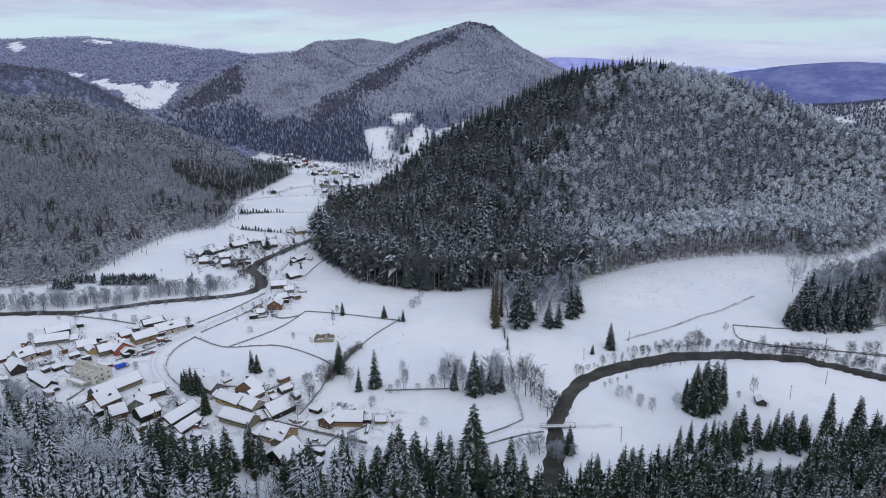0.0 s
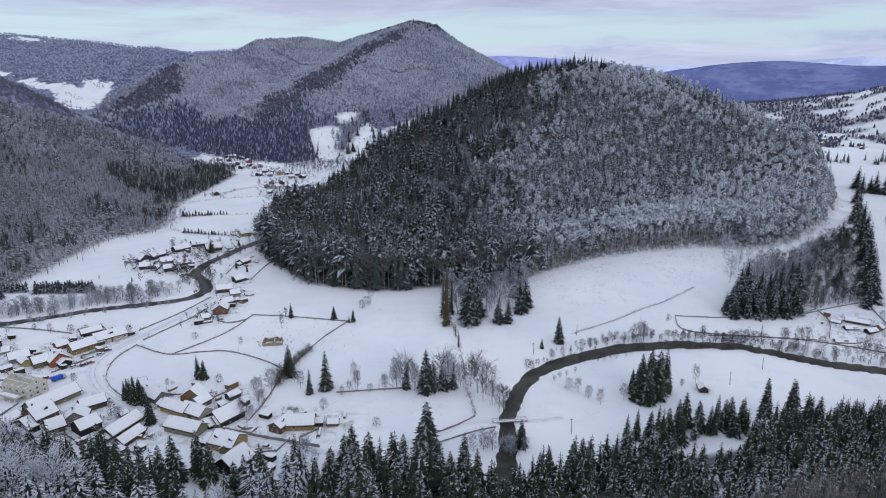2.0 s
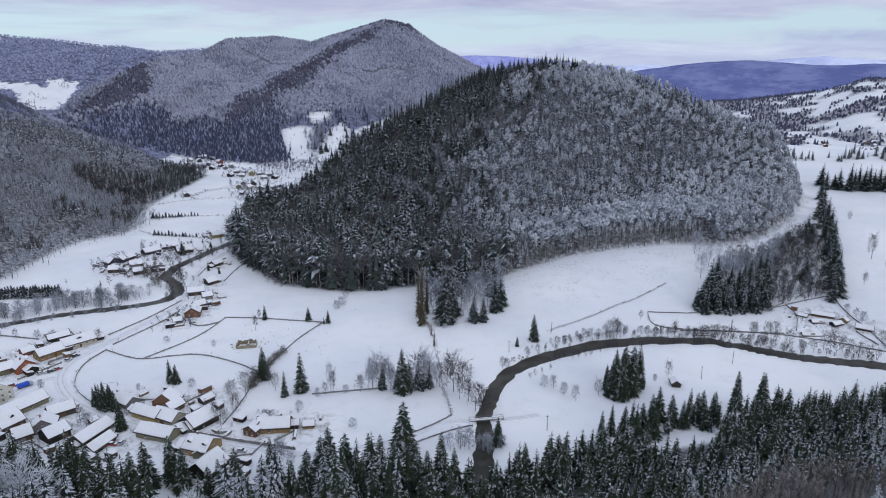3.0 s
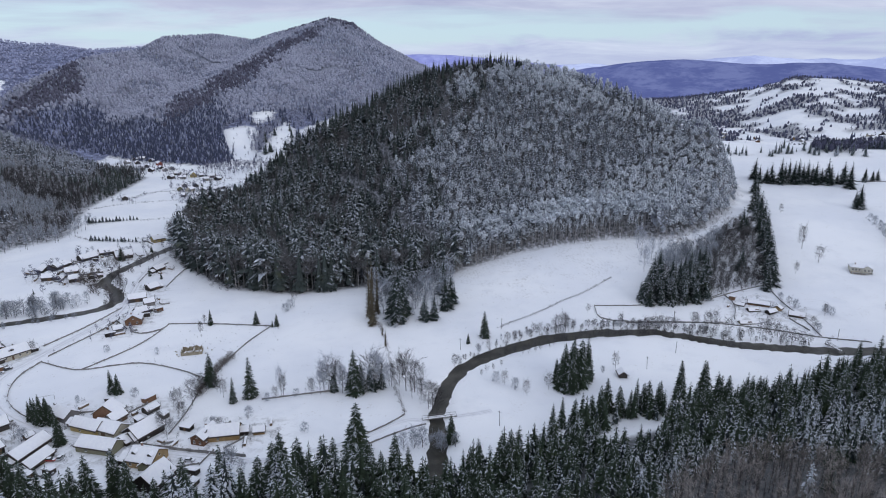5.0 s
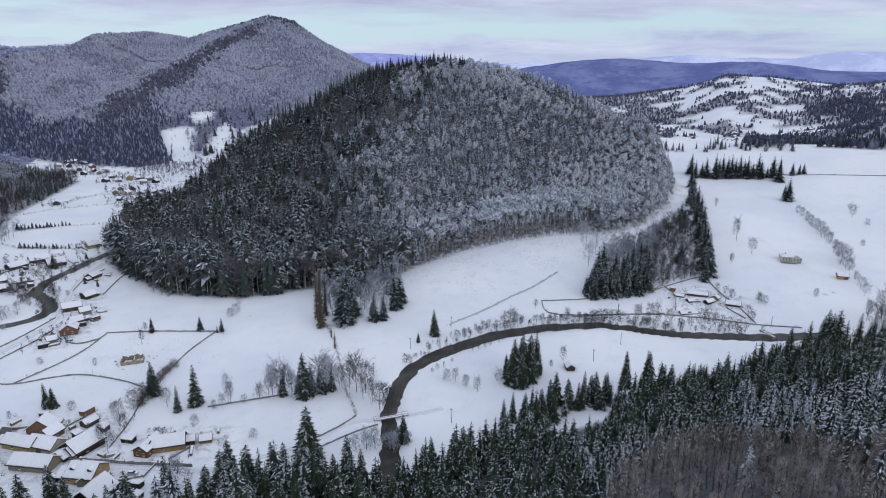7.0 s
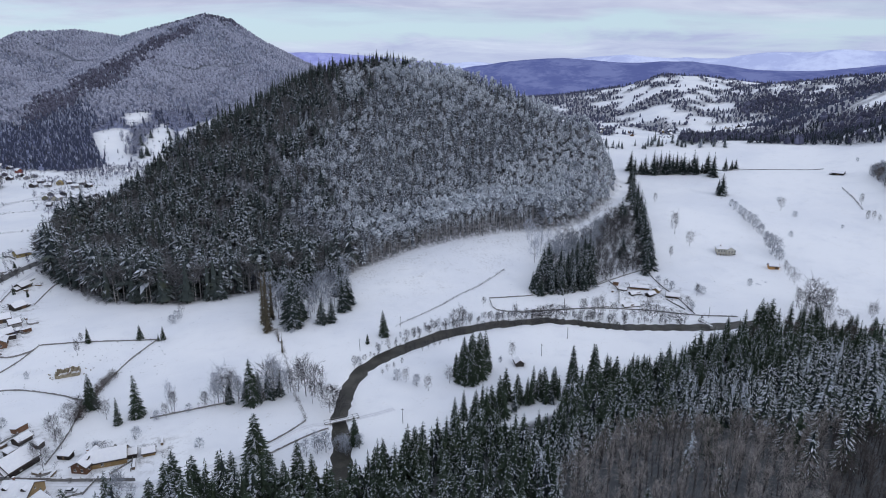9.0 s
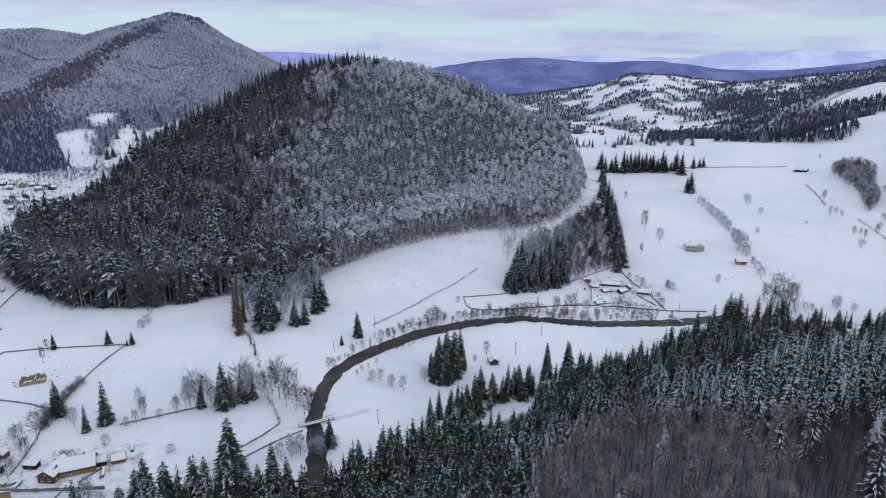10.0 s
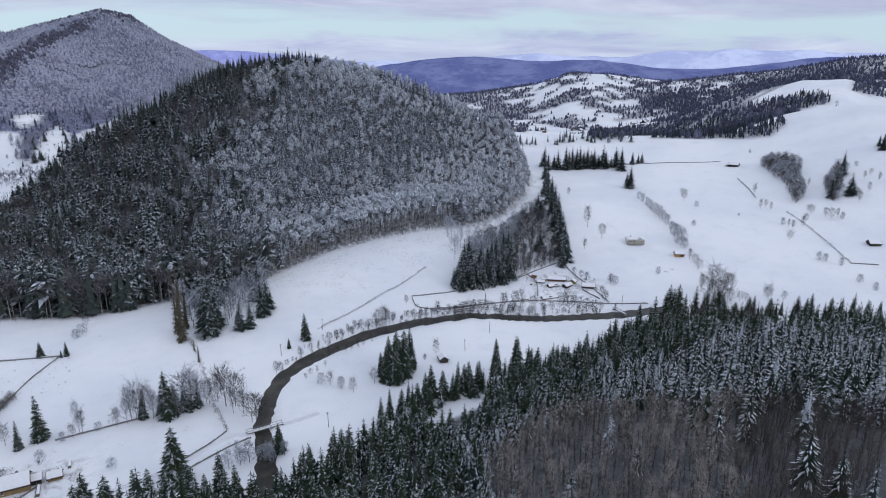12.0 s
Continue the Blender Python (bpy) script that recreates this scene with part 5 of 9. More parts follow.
def tuft(rs, sprays, width, lift):
    """A conifer seen from some way off: a dark core and many single drooping sprays."""
    V, T, S = (list(q) for q in tiered(rs, 2, 3, width * 0.62, lift + 0.04, 0.3))
    V, T, S = [tuple(v) for v in V], [tuple(t) for t in T], [1] * len(S)
    for k in range(sprays):
        u = rs.uniform(0, 1) ** 1.25
        z = lift + (0.97 - lift) * u
        r = width * ((1 - u) ** 0.85 * rs.uniform(0.75, 1.2) + 0.05)
        a = rs.uniform(0, 6.283)
        c, s = math.cos(a), math.sin(a)
        i, half = len(V), rs.uniform(0.03, 0.055)
        V += [(c * r * 0.2 - s * half, s * r * 0.2 + c * half, z + 0.03), (c * r * 0.2 + s * half, s * r * 0.2 - c * half, z + 0.03), (c * r, s * r, z - r * rs.uniform(0.1, 0.45))]
        T.append((i, i + 1, i + 2))
        S.append(0)
    return np.array(V), np.array(T), np.array(S)


def puff(rs, sprays, width, lift, size, fat):
    """A frosted broadleaf seen from afar: trunk, fork and an open crown of many thin sprays of twigs."""
    V, T, S = [], [], []
    def tri(p, q, r, s):
        i = len(V)
        V.extend([p, q, r])
        T.append((i, i + 1, i + 2))
        S.append(s)
    lean = rs.uniform(-0.05, 0.05, 2)
    for k in range(3):
        a, b = 2.094 * k, 2.094 * (k + 1)
        tri((0.018 * math.cos(a), 0.018 * math.sin(a), -0.03), (0.018 * math.cos(b), 0.018 * math.sin(b), -0.03), (lean[0], lean[1], 0.75), 1)
    for k in range(sprays):
        u = rs.uniform(0, 1) ** 0.7
        z = lift + (0.97 - lift) * u
        r = width * math.sqrt(max(0.04, 1 - ((u - 0.45) / 0.6) ** 2)) * rs.uniform(0.35, 1.0)
        a = rs.uniform(0, 6.283)
        c = np.array([lean[0] + r * math.cos(a), lean[1] + r * math.sin(a), z])
        d = np.array([math.cos(a), math.sin(a), rs.uniform(0.2, 1.6)]) + rs.normal(0, 0.35, 3)
        d /= np.linalg.norm(d)
        p = np.cross(d, rs.normal(0, 1, 3))
        p /= np.linalg.norm(p)
        ln = size * rs.uniform(0.7, 1.3)
        tri(c - d * ln * 0.5 + p * fat, c - d * ln * 0.5 - p * fat, c + d * ln * 0.6, 2 if True else 0)
    return np.array(V), np.array(T), np.array(S)


def clump(rs, lobes, leaves, width, lift, size, cores=True):
    """A frosted broadleaf crown: a trunk, a few dark inner masses and many small sprays of twigs lying over them."""
    V, T, S = [], [], []

    def tri(p, q, r, slot):
        i = len(V)
        V.extend([tuple(p), tuple(q), tuple(r)])
        T.append((i, i + 1, i + 2))
        S.append(slot)

    for k in range(3):
        a, b = 2.094 * k, 2.094 * (k + 1)
        tri((0.017 * math.cos(a), 0.017 * math.sin(a), -0.03), (0.017 * math.cos(b), 0.017 * math.sin(b), -0.03), (0, 0, 0.7), 1)
    balls = []
    for k in range(lobes):
        a, u = 2.4 * k + rs.uniform(-0.4, 0.4), (k + 0.5) / lobes
        rad = width * rs.uniform(0.5, 0.68) * (1.05 - 0.35 * u)
        out = (width - rad) * (0.9 - 0.5 * u)
        c = np.array([math.cos(a) * out, math.sin(a) * out, lift + rad + (0.98 - lift - 2 * rad) * u])
        balls.append((c, rad))
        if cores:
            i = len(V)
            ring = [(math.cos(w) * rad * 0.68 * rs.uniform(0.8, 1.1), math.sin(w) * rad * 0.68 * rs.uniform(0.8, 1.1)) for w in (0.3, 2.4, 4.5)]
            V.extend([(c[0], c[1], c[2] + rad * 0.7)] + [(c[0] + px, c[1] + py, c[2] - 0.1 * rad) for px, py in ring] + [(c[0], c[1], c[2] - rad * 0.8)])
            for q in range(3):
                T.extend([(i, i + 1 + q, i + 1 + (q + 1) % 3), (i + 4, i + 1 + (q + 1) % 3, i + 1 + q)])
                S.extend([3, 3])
    for k in range(leaves):
        c, rad = balls[k % lobes]
        d = rs.normal(0, 1, 3)
        d[2] = abs(d[2]) * 1.1 - 0.45
        d /= np.linalg.norm(d)
        p = c + d * rad * rs.uniform(0.75, 1.12) * (1.0, 1.0, 1.08)
        n = d + rs.normal(0, 0.4, 3)
        n /= np.linalg.norm(n)
        e = np.cross(n, rs.normal(0, 1, 3))
        e /= np.linalg.norm(e)
        g = np.cross(n, e)
        ln = size * rs.uniform(0.6, 1.35)
        tri(p - e * ln * 0.5 - g * ln * 0.34, p - e * ln * 0.5 + g * ln * 0.34, p + e * ln * 0.8, 2)
    return np.array(V), np.array(T), np.array(S)


def stems(rs, sprays, width, lift):
    """A slender leafless tree of a close wood: a straight trunk and thin upswept branches."""
    V, T, S = [], [], []
    lean = rs.uniform(-0.04, 0.04, 2)
    for k in range(3):
        i = len(V)
        for a in (2.094 * k, 2.094 * (k + 1)):
            V.append((0.018 * math.cos(a), 0.018 * math.sin(a), -0.03))
        V.append((lean[0], lean[1], 0.9))
        T.append((i, i + 1, i + 2))
        S.append(1)
    for k in range(sprays):
        u, a, i = rs.uniform(0, 1), rs.uniform(0, 6.283), len(V)
        z = lift + (0.8 - lift) * u
        r = width * rs.uniform(0.1, 0.75) * (1.1 - 0.5 * u)
        p = np.array([lean[0] * z + r * math.cos(a), lean[1] * z + r * math.sin(a), z])
        d = np.array([math.cos(a) * 0.34, math.sin(a) * 0.34, 1.0]) + rs.normal(0, 0.16, 3)
        e = np.array([math.cos(a + 1.57 + rs.uniform(-1, 1)), math.sin(a + 1.57), 0.0]) * 0.021
        ln = rs.uniform(0.18, 0.38)
        V += [tuple(p - e), tuple(p + e), tuple(p + d * ln)]
        T.append((i, i + 1, i + 2))
        S.append(2)
    return np.array(V), np.array(T), np.array(S)


def rounded(rs, width, lift):
    """A far leafless crown: an uneven faceted dome with a ragged rim of sprays."""
    V, T, S = [], [], []
    rings = ((lift, 0.9), (lift + 0.58 * (1 - lift), 0.85))
    for z, r in rings:
        for k in range(5):
            a = 6.283 * k / 5 + rs.uniform(-0.35, 0.35)
            q = width * r * rs.uniform(0.72, 1.2)
            V.append((q * math.cos(a), q * math.sin(a), z + rs.uniform(-0.07, 0.07)))
    V.append((rs.uniform(-0.06, 0.06), rs.uniform(-0.06, 0.06), 1.0))
    for k in range(5):
        b = (k + 1) % 5
        T += [(k, b, b + 5), (k, b + 5, k + 5), (5 + k, 5 + b, 10)]
    S += [2] * 15
    for k in range(6):
        a, z, i = rs.uniform(0, 6.283), rs.uniform(lift, 0.9), len(V)
        r = width * (1.05 - 0.5 * abs(z - 0.5))
        c, s_ = math.cos(a), math.sin(a)
        V += [(c * r * 0.7 - s_ * 0.06, s_ * r * 0.7 + c * 0.06, z), (c * r * 0.7 + s_ * 0.06, s_ * r * 0.7 - c * 0.06, z), (c * r * 1.15, s_ * r * 1.15, z + rs.uniform(0.05, 0.22))]
        T.append((i, i + 1, i + 2))
        S.append(2)
    return np.array(V), np.array(T), np.array(S)


def laden(rs, whorls, branches, width, lift, share, side=True, core=True, slim=0.24):
    """A conifer whose drooping boughs carry strips of snow of their own; slots: needles, bark, snow, shaded inside."""
    V, T, S = [], [], []

    def kite(o, a, start, end, half, drop, up, slot):
        c, s_, i = math.cos(a), math.sin(a), len(V)
        m = start + (end - start) * 0.55
        for r, w in ((start, 0), (m, half), (m, -half), (end, 0)):
            u = r / max(end, 1e-6)
            V.append((o[0] + c * r - s_ * w, o[1] + s_ * r + c * w, o[2] - drop * u * u + up - abs(w) * 0.3))
        T.extend([(i, i + 2, i + 1), (i + 1, i + 2, i + 3)])
        S.extend([slot, slot])

    for j in range(whorls):
        u = (j + rs.uniform(-0.25, 0.25)) / whorls
        z = lift + (0.97 - lift) * u
        r = width * (1 - u) ** 0.8 + 0.02
        k = max(3, int(round(branches * (1 - 0.45 * u))))
        turn = rs.uniform(0, 6.28)
        for q in range(k):
            a = turn + 6.283 * (q + rs.uniform(-0.3, 0.3)) / k
            ln = r * rs.uniform(0.7, 1.2)
            o = (0, 0, z + rs.uniform(-0.6, 0.6) / whorls)
            drop, half = ln * rs.uniform(0.1, 0.5), ln * rs.uniform(0.75, 1.15) * slim
            kite(o, a, 0.0, ln, half, drop, 0.0, 0)
            snow = rs.rand() < share
            if snow:
                kite(o, a + rs.uniform(-0.06, 0.06), ln * rs.uniform(0.2, 0.5), ln * rs.uniform(0.85, 1.02), half * rs.uniform(0.35, 0.75), drop * 0.9, 0.006, 2)
            if side:
                for sgn in (rs.choice((-1, 1)),):
                    w = a + sgn * rs.uniform(0.35, 0.6)
                    m = ln * rs.uniform(0.7, 0.95)
                    kite(o, w, ln * 0.35, m, half * 0.5, drop * 0.8, -0.003, 0)
                    if snow and rs.rand() < 0.6:
                        kite(o, w, ln * 0.5, m, half * 0.28, drop * 0.74, 0.006, 2)
    i = len(V)
    V += [(0.011, 0, 0.92), (-0.006, 0.01, 0.92), (-0.006, -0.01, 0.92), (0, 0, 1.0)]
    T += [(i, i + 1, i + 3), (i + 1, i + 2, i + 3), (i + 2, i, i + 3)]
    S += [0] * 3
    i = len(V)
    for k in range(4):
        V.append((0.016 * math.cos(1.571 * k), 0.016 * math.sin(1.571 * k), -0.03))
    V.append((0, 0, 0.95))
    for k in range(4):
        T.append((i + k, i + (k + 1) % 4, i + 4))
        S.append(1)
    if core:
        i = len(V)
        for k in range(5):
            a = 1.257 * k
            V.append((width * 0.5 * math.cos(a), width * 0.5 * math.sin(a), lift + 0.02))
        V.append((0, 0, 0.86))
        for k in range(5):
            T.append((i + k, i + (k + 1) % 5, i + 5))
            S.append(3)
    return np.array(V), np.array(T), np.array(S)


def plant(name, label, category, kinds, x, y, height, kind, mats, width=None, seed=1):
    """One stretch of forest: kinds of unit trees set at x, y, each turned, leaned and scaled, as ONE mesh."""
    rs = np.random.RandomState(seed)
    z = ground(x, y)
    VV, TT, SS, base, tone = [], [], [], 0, []
    turn, tilt = rs.uniform(0, 6.283, len(x)), rs.normal(0, 0.02, (len(x), 2))
    wide = rs.uniform(0.85, 1.15, len(x)) if width is None else width
    for k, (V, T, S) in enumerate(kinds):
        pick = np.where(kind == k)[0]
        if not len(pick):
            continue
        h, c, s = height[pick][:, None], np.cos(turn[pick])[:, None], np.sin(turn[pick])[:, None]
        w = h * wide[pick][:, None]
        vz = V[None, :, 2] * h
        vx = (V[None, :, 0] * c - V[None, :, 1] * s) * w + vz * tilt[pick][:, :1] + x[pick][:, None]
        vy = (V[None, :, 0] * s + V[None, :, 1] * c) * w + vz * tilt[pick][:, 1:] + y[pick][:, None]
        VV.append(np.stack([vx, vy, vz + z[pick][:, None]], -1).reshape(-1, 3))
        TT.append((T[None] + (np.arange(len(pick)) * len(V))[:, None, None] + base).reshape(-1, 3))
        SS.append(np.tile(S, len(pick)))
        tone.append((rs.uniform(-1, 1, len(pick))[:, None] + 0.7 * (V[None, :, 2] - 0.5)).ravel())
        base += len(pick) * len(V)
    me = mesh_of(name, np.concatenate(VV), np.concatenate(TT), mats, np.concatenate(SS))
    me.attributes.new("tone", "FLOAT", "POINT").data.foreach_set("value", np.concatenate(tone).astype(np.float32))
    return tagged(new(name, me), label, category, kind="stuff")


def sown(x0, x1, y0, y1, gap, seed):
    """A jittered grid of places."""
    rs = np.random.RandomState(seed)
    gx, gy = np.meshgrid(np.arange(x0, x1, gap), np.arange(y0, y1, gap))
    x = gx.ravel() + rs.uniform(-0.46, 0.46, gx.size) * gap + (np.arange(gx.shape[0]) % 2).repeat(gx.shape[1]) * gap * 0.5
    return x, gy.ravel() + rs.uniform(-0.46, 0.46, gx.size) * gap


RS = np.random.RandomState(11)
SPRUCES = [tuft(RS, 45, w, 0.08) for w in (0.24, 0.27, 0.3, 0.21)]
SUMMIT_SPRUCES = [fronded(RS, 13, 8, w, 0.03) for w in (0.28, 0.32, 0.35)]
YOUNG = [tuft(RS, 52, w, 0.04) for w in (0.24, 0.28, 0.31)]
SPRUCES_FAR = [tiered(RS, 4, 4, w, 0.06) for w in (0.2, 0.24, 0.27)]
FIRS_FAR = [tiered(RS, 2, 3, w, 0.02, trunk=False) for w in (0.26, 0.31)]
BEECHES = [puff(RS, 52, w, 0.34, 0.19, 0.015) for w in (0.22, 0.26, 0.3)]
BEECHES_TALL = [puff(RS, 44, w, 0.48, 0.22, 0.010) for w in (0.17, 0.2, 0.23)]
POLES_THIN = [puff(RS, 12, w, 0.62, 0.2, 0.010) for w in (0.09, 0.12)]
BEECHES_MID = [puff(RS, 24, w, 0.25, 0.26, 0.028) for w in (0.26, 0.31)]
BEECHES_FAR = [puff(RS, 13, w, 0.2, 0.32, 0.045) for w in (0.28, 0.34)]
NEAR_SPRUCES = [fronded(RS, 34, 12, w, 0.04) for w in (0.19, 0.22, 0.25, 0.17)]
DENSE_SPRUCES = [fronded(RS, 28, 9, w, 0.03) for w in (0.2, 0.23, 0.26)]
MID_SPRUCES = [fronded(RS, 17, 6, w, 0.05) for w in (0.21, 0.24, 0.27)]
OLD_SPRUCES = [fronded(np.random.RandomState(80 + i), 11, 6, w, 0.05) for i, w in enumerate((0.22, 0.25, 0.28))]
HILL_SPRUCES = [laden(RS, 9, 6, w, 0.08, 0.95, side=False, slim=0.21) for w in (0.21, 0.24, 0.27, 0.19)]
HILL_PINES = [laden(RS, 9, 8, w, t, 0.24, slim=0.17) for w, t in ((0.2, 0.42), (0.25, 0.36), (0.22, 0.48), (0.27, 0.4))]
LADEN_SPRUCES = [laden(RS, 17, 8, w, 0.05, 0.6, slim=0.13) for w in (0.2, 0.24, 0.27)]
LEFT_FIRS = [laden(RS, 6, 5, w, 0.08, 0.8, side=False) for w in (0.25, 0.29, 0.32)]
HILL_BEECHES = [clump(RS, n, 84, w, t, 0.07) for n, w, t in ((4, 0.2, 0.3), (5, 0.25, 0.36), (5, 0.31, 0.3), (3, 0.22, 0.4), (6, 0.28, 0.42))]
LOW_BEECHES = [clump(RS, 4, 64, w, 0.04, 0.1) for w in (0.3, 0.36)]
EDGE_BEECHES = [clump(RS, 4, 64, w, 0.68, 0.06) for w in (0.1, 0.13, 0.16)]
LEFT_BEECHES = [clump(RS, 3, 36, w, 0.25, 0.13) for w in (0.27, 0.32, 0.36)]
STEMS = [stems(RS, 36, w, 0.28) for w in (0.2, 0.24, 0.17)]
BELT_TREES = [puff(RS, 34, w, 0.06, 0.24, 0.04) for w in (0.3, 0.36, 0.26)]
FAR_PUFFS = [puff(RS, 18, w, 0.08, 0.3, 0.06) for w in (0.32, 0.4)]
CROWNS_FAR = [rounded(RS, w, 0.12) for w in (0.42, 0.48, 0.54, 0.45)]


def crowned(rs, skeleton, sprays, width, lift, size, fat):
    """A leafless tree with the haze of its finest twigs."""
    V, T, S = skeleton
    v, t, q = puff(rs, sprays, width, lift, size, fat)
    keep = t[q == 2]
    return np.concatenate([V, v]), np.concatenate([T, keep + len(V)]), np.concatenate([S, np.full(len(keep), 2)])


BARE_TREES = [crowned(RS, bare(RS, 11, 6, 4, s, t, 0.6, up), 330, w, t + 0.05, 0.11, 0.0048)
              for s, t, up, w in ((0.36, 0.2, 0.5, 0.3), (0.42, 0.16, 0.45, 0.36), (0.3, 0.24, 0.65, 0.23), (0.34, 0.12, 0.6, 0.28))]
FUZZY = [crowned(RS, bare(RS, 6, 3, 0, s, 0.08, 0.8, 0.55), 190, w, 0.06, 0.17, 0.0085) for s, w in ((0.4, 0.3), (0.45, 0.36), (0.35, 0.26))]
BUSHES = [crowned(RS, bare(RS, 7, 3, 0, 0.5, 0.04, 0.9, 0.5), 240, w, 0.02, 0.2, 0.014) for w in (0.45, 0.52, 0.4)]
THICKET = [bare(RS, 9, 8, 2, s, 0.08, 1.15, 0.78) for s in (0.4, 0.44, 0.36)]
BRUSH = [puff(RS, 46, w, 0.02, 0.4, 0.014) for w in (0.5, 0.6)]
# ---------------------------------------------------------------- forests
def glade_clear(x, y):
    """Off the open strip and off the low ground in front of it."""
    return np.max([inside(x * k, y * k, GLADE[0]) for k in (1.0, 1.03, 1.06)], axis=0) < 0


def main_hill_forest():
    x, y = sown(-140, 440, 420, 880, 4.5, 21)
    d = inside(x, y, HILL)
    keep = d > -0.5
    x, y, d = x[keep], y[keep], d[keep]
    rs = np.random.RandomState(22)
    ridge, top = along(x, y, HILL_RIDGE)
    z = land(x, y)
    # the far side falls away behind the ridge
    ahead = land(x * 0.97, y * 0.97)
    back = (z < ahead - 0.6) & (ridge > 25)
    # dark pines hold the end of the hill that faces the village, frosted beeches the other
    line = np.interp(y, [430, 470, 500, 534, 547, 570, 613, 647, 703], [108, 92, 76, 70, 84, 96, 118, 137, 153])
    dark = step(line - x + 84 * (lattice(x, y, 26, 5) - 0.5), -46, 34)
    pale = np.interp(y, [440, 500, 515, 530, 545, 580, 632, 700], [150, 172, 250, 303, 306, 294, 262, 190])
    pale = step(x - pale + 40 * (lattice(x, y, 40, 16) - 0.5), -16, 16)
    edge = 1 - step(d, 8, 26)
    frosty = np.clip(0.3 + 0.5 * (lattice(x, y, 26, 6) - 0.5) + 0.72 * pale + 0.5 * edge + 0.3 * step(z, 112, 140) - 0.9 * (ridge < 16) * (x > 276) * (x < 325), 0, 1)
    crest = (ridge < 13) & (x > 20) & (x < 228)
    is_dark = (rs.rand(len(x)) < dark * 0.97) | (crest & (rs.rand(len(x)) < 0.8))
    is_beech = ~is_dark & (rs.rand(len(x)) < frosty)
    front = ~back
    tall = rs.uniform(10.5, 17, len(x))
    bare_edge = is_dark & ~crest & (rs.rand(len(x)) < np.where(d < 26, 0.55, 0.2 + 0.5 * step(lattice(x, y, 28, 25), 0.55, 0.7)))
    spruce_dark = is_dark & ~bare_edge & (crest | (rs.rand(len(x)) < 0.5))
    low = (d < 17) & (x < 275)
    tall = tall + np.where(low, 10.0, 0)
    # the dark trees are old and stand wider apart
    old = rs.rand(len(x)) < np.where((d < 20) | crest, 0.8, 0.6)
    big = 1.18 + 0.4 * lattice(x, y, 18, 61)

    def go(name, label, mask, kinds, mats, h, seed):
        k = np.random.RandomState(seed).randint(0, len(kinds), mask.sum())
        plant(name, label, "forest", kinds, x[mask], y[mask], h[mask], k, mats, seed=seed)

    summit = crest & (x > 120)
    go("spruce_forest", "dark spruce forest with little snow on a steep hill", front & spruce_dark & ~summit & old, OLD_SPRUCES, [M_NEEDLE_OLD, M_BARK], tall * big * 0.95, 31)
    go("spruce_forest", "tall dark spruces along the top of the hill", front & spruce_dark & summit & (old | (rs.rand(len(x)) < 0.4)), SUMMIT_SPRUCES, [M_NEEDLE_OLD, M_BARK], tall * 0.9 + 4.5, 39)
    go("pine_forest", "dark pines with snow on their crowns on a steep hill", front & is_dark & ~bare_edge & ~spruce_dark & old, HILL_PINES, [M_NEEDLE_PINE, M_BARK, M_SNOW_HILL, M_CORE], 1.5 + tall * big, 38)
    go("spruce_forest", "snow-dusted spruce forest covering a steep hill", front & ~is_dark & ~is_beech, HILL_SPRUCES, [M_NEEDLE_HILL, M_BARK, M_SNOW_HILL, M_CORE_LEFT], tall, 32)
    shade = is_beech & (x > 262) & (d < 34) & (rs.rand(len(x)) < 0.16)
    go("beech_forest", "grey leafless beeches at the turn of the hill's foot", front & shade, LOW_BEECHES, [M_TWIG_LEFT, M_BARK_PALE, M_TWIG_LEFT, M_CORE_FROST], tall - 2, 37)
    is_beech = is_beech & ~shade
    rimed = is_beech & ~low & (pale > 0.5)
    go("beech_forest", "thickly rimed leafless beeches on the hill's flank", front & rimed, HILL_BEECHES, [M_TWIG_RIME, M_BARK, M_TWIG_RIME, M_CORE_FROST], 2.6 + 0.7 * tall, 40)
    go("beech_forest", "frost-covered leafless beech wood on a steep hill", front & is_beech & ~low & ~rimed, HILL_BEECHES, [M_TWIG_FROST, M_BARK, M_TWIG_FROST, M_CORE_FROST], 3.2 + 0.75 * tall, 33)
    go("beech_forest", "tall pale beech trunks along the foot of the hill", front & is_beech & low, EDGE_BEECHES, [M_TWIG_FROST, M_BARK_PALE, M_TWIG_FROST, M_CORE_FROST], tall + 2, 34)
    go("beech_forest", "brown leafless trees along the foot of the hill", front & bare_edge, BEECHES_TALL, [M_TWIG_MURK, M_BARK_PALE, M_TWIG_MURK], tall, 35)
    go("mixed_forest", "snowy mixed forest on the far side of the hill", back & (rs.rand(len(x)) < 0.5), FIRS_FAR, [M_NEEDLE_SNOW, M_BARK], tall + 1, 36)


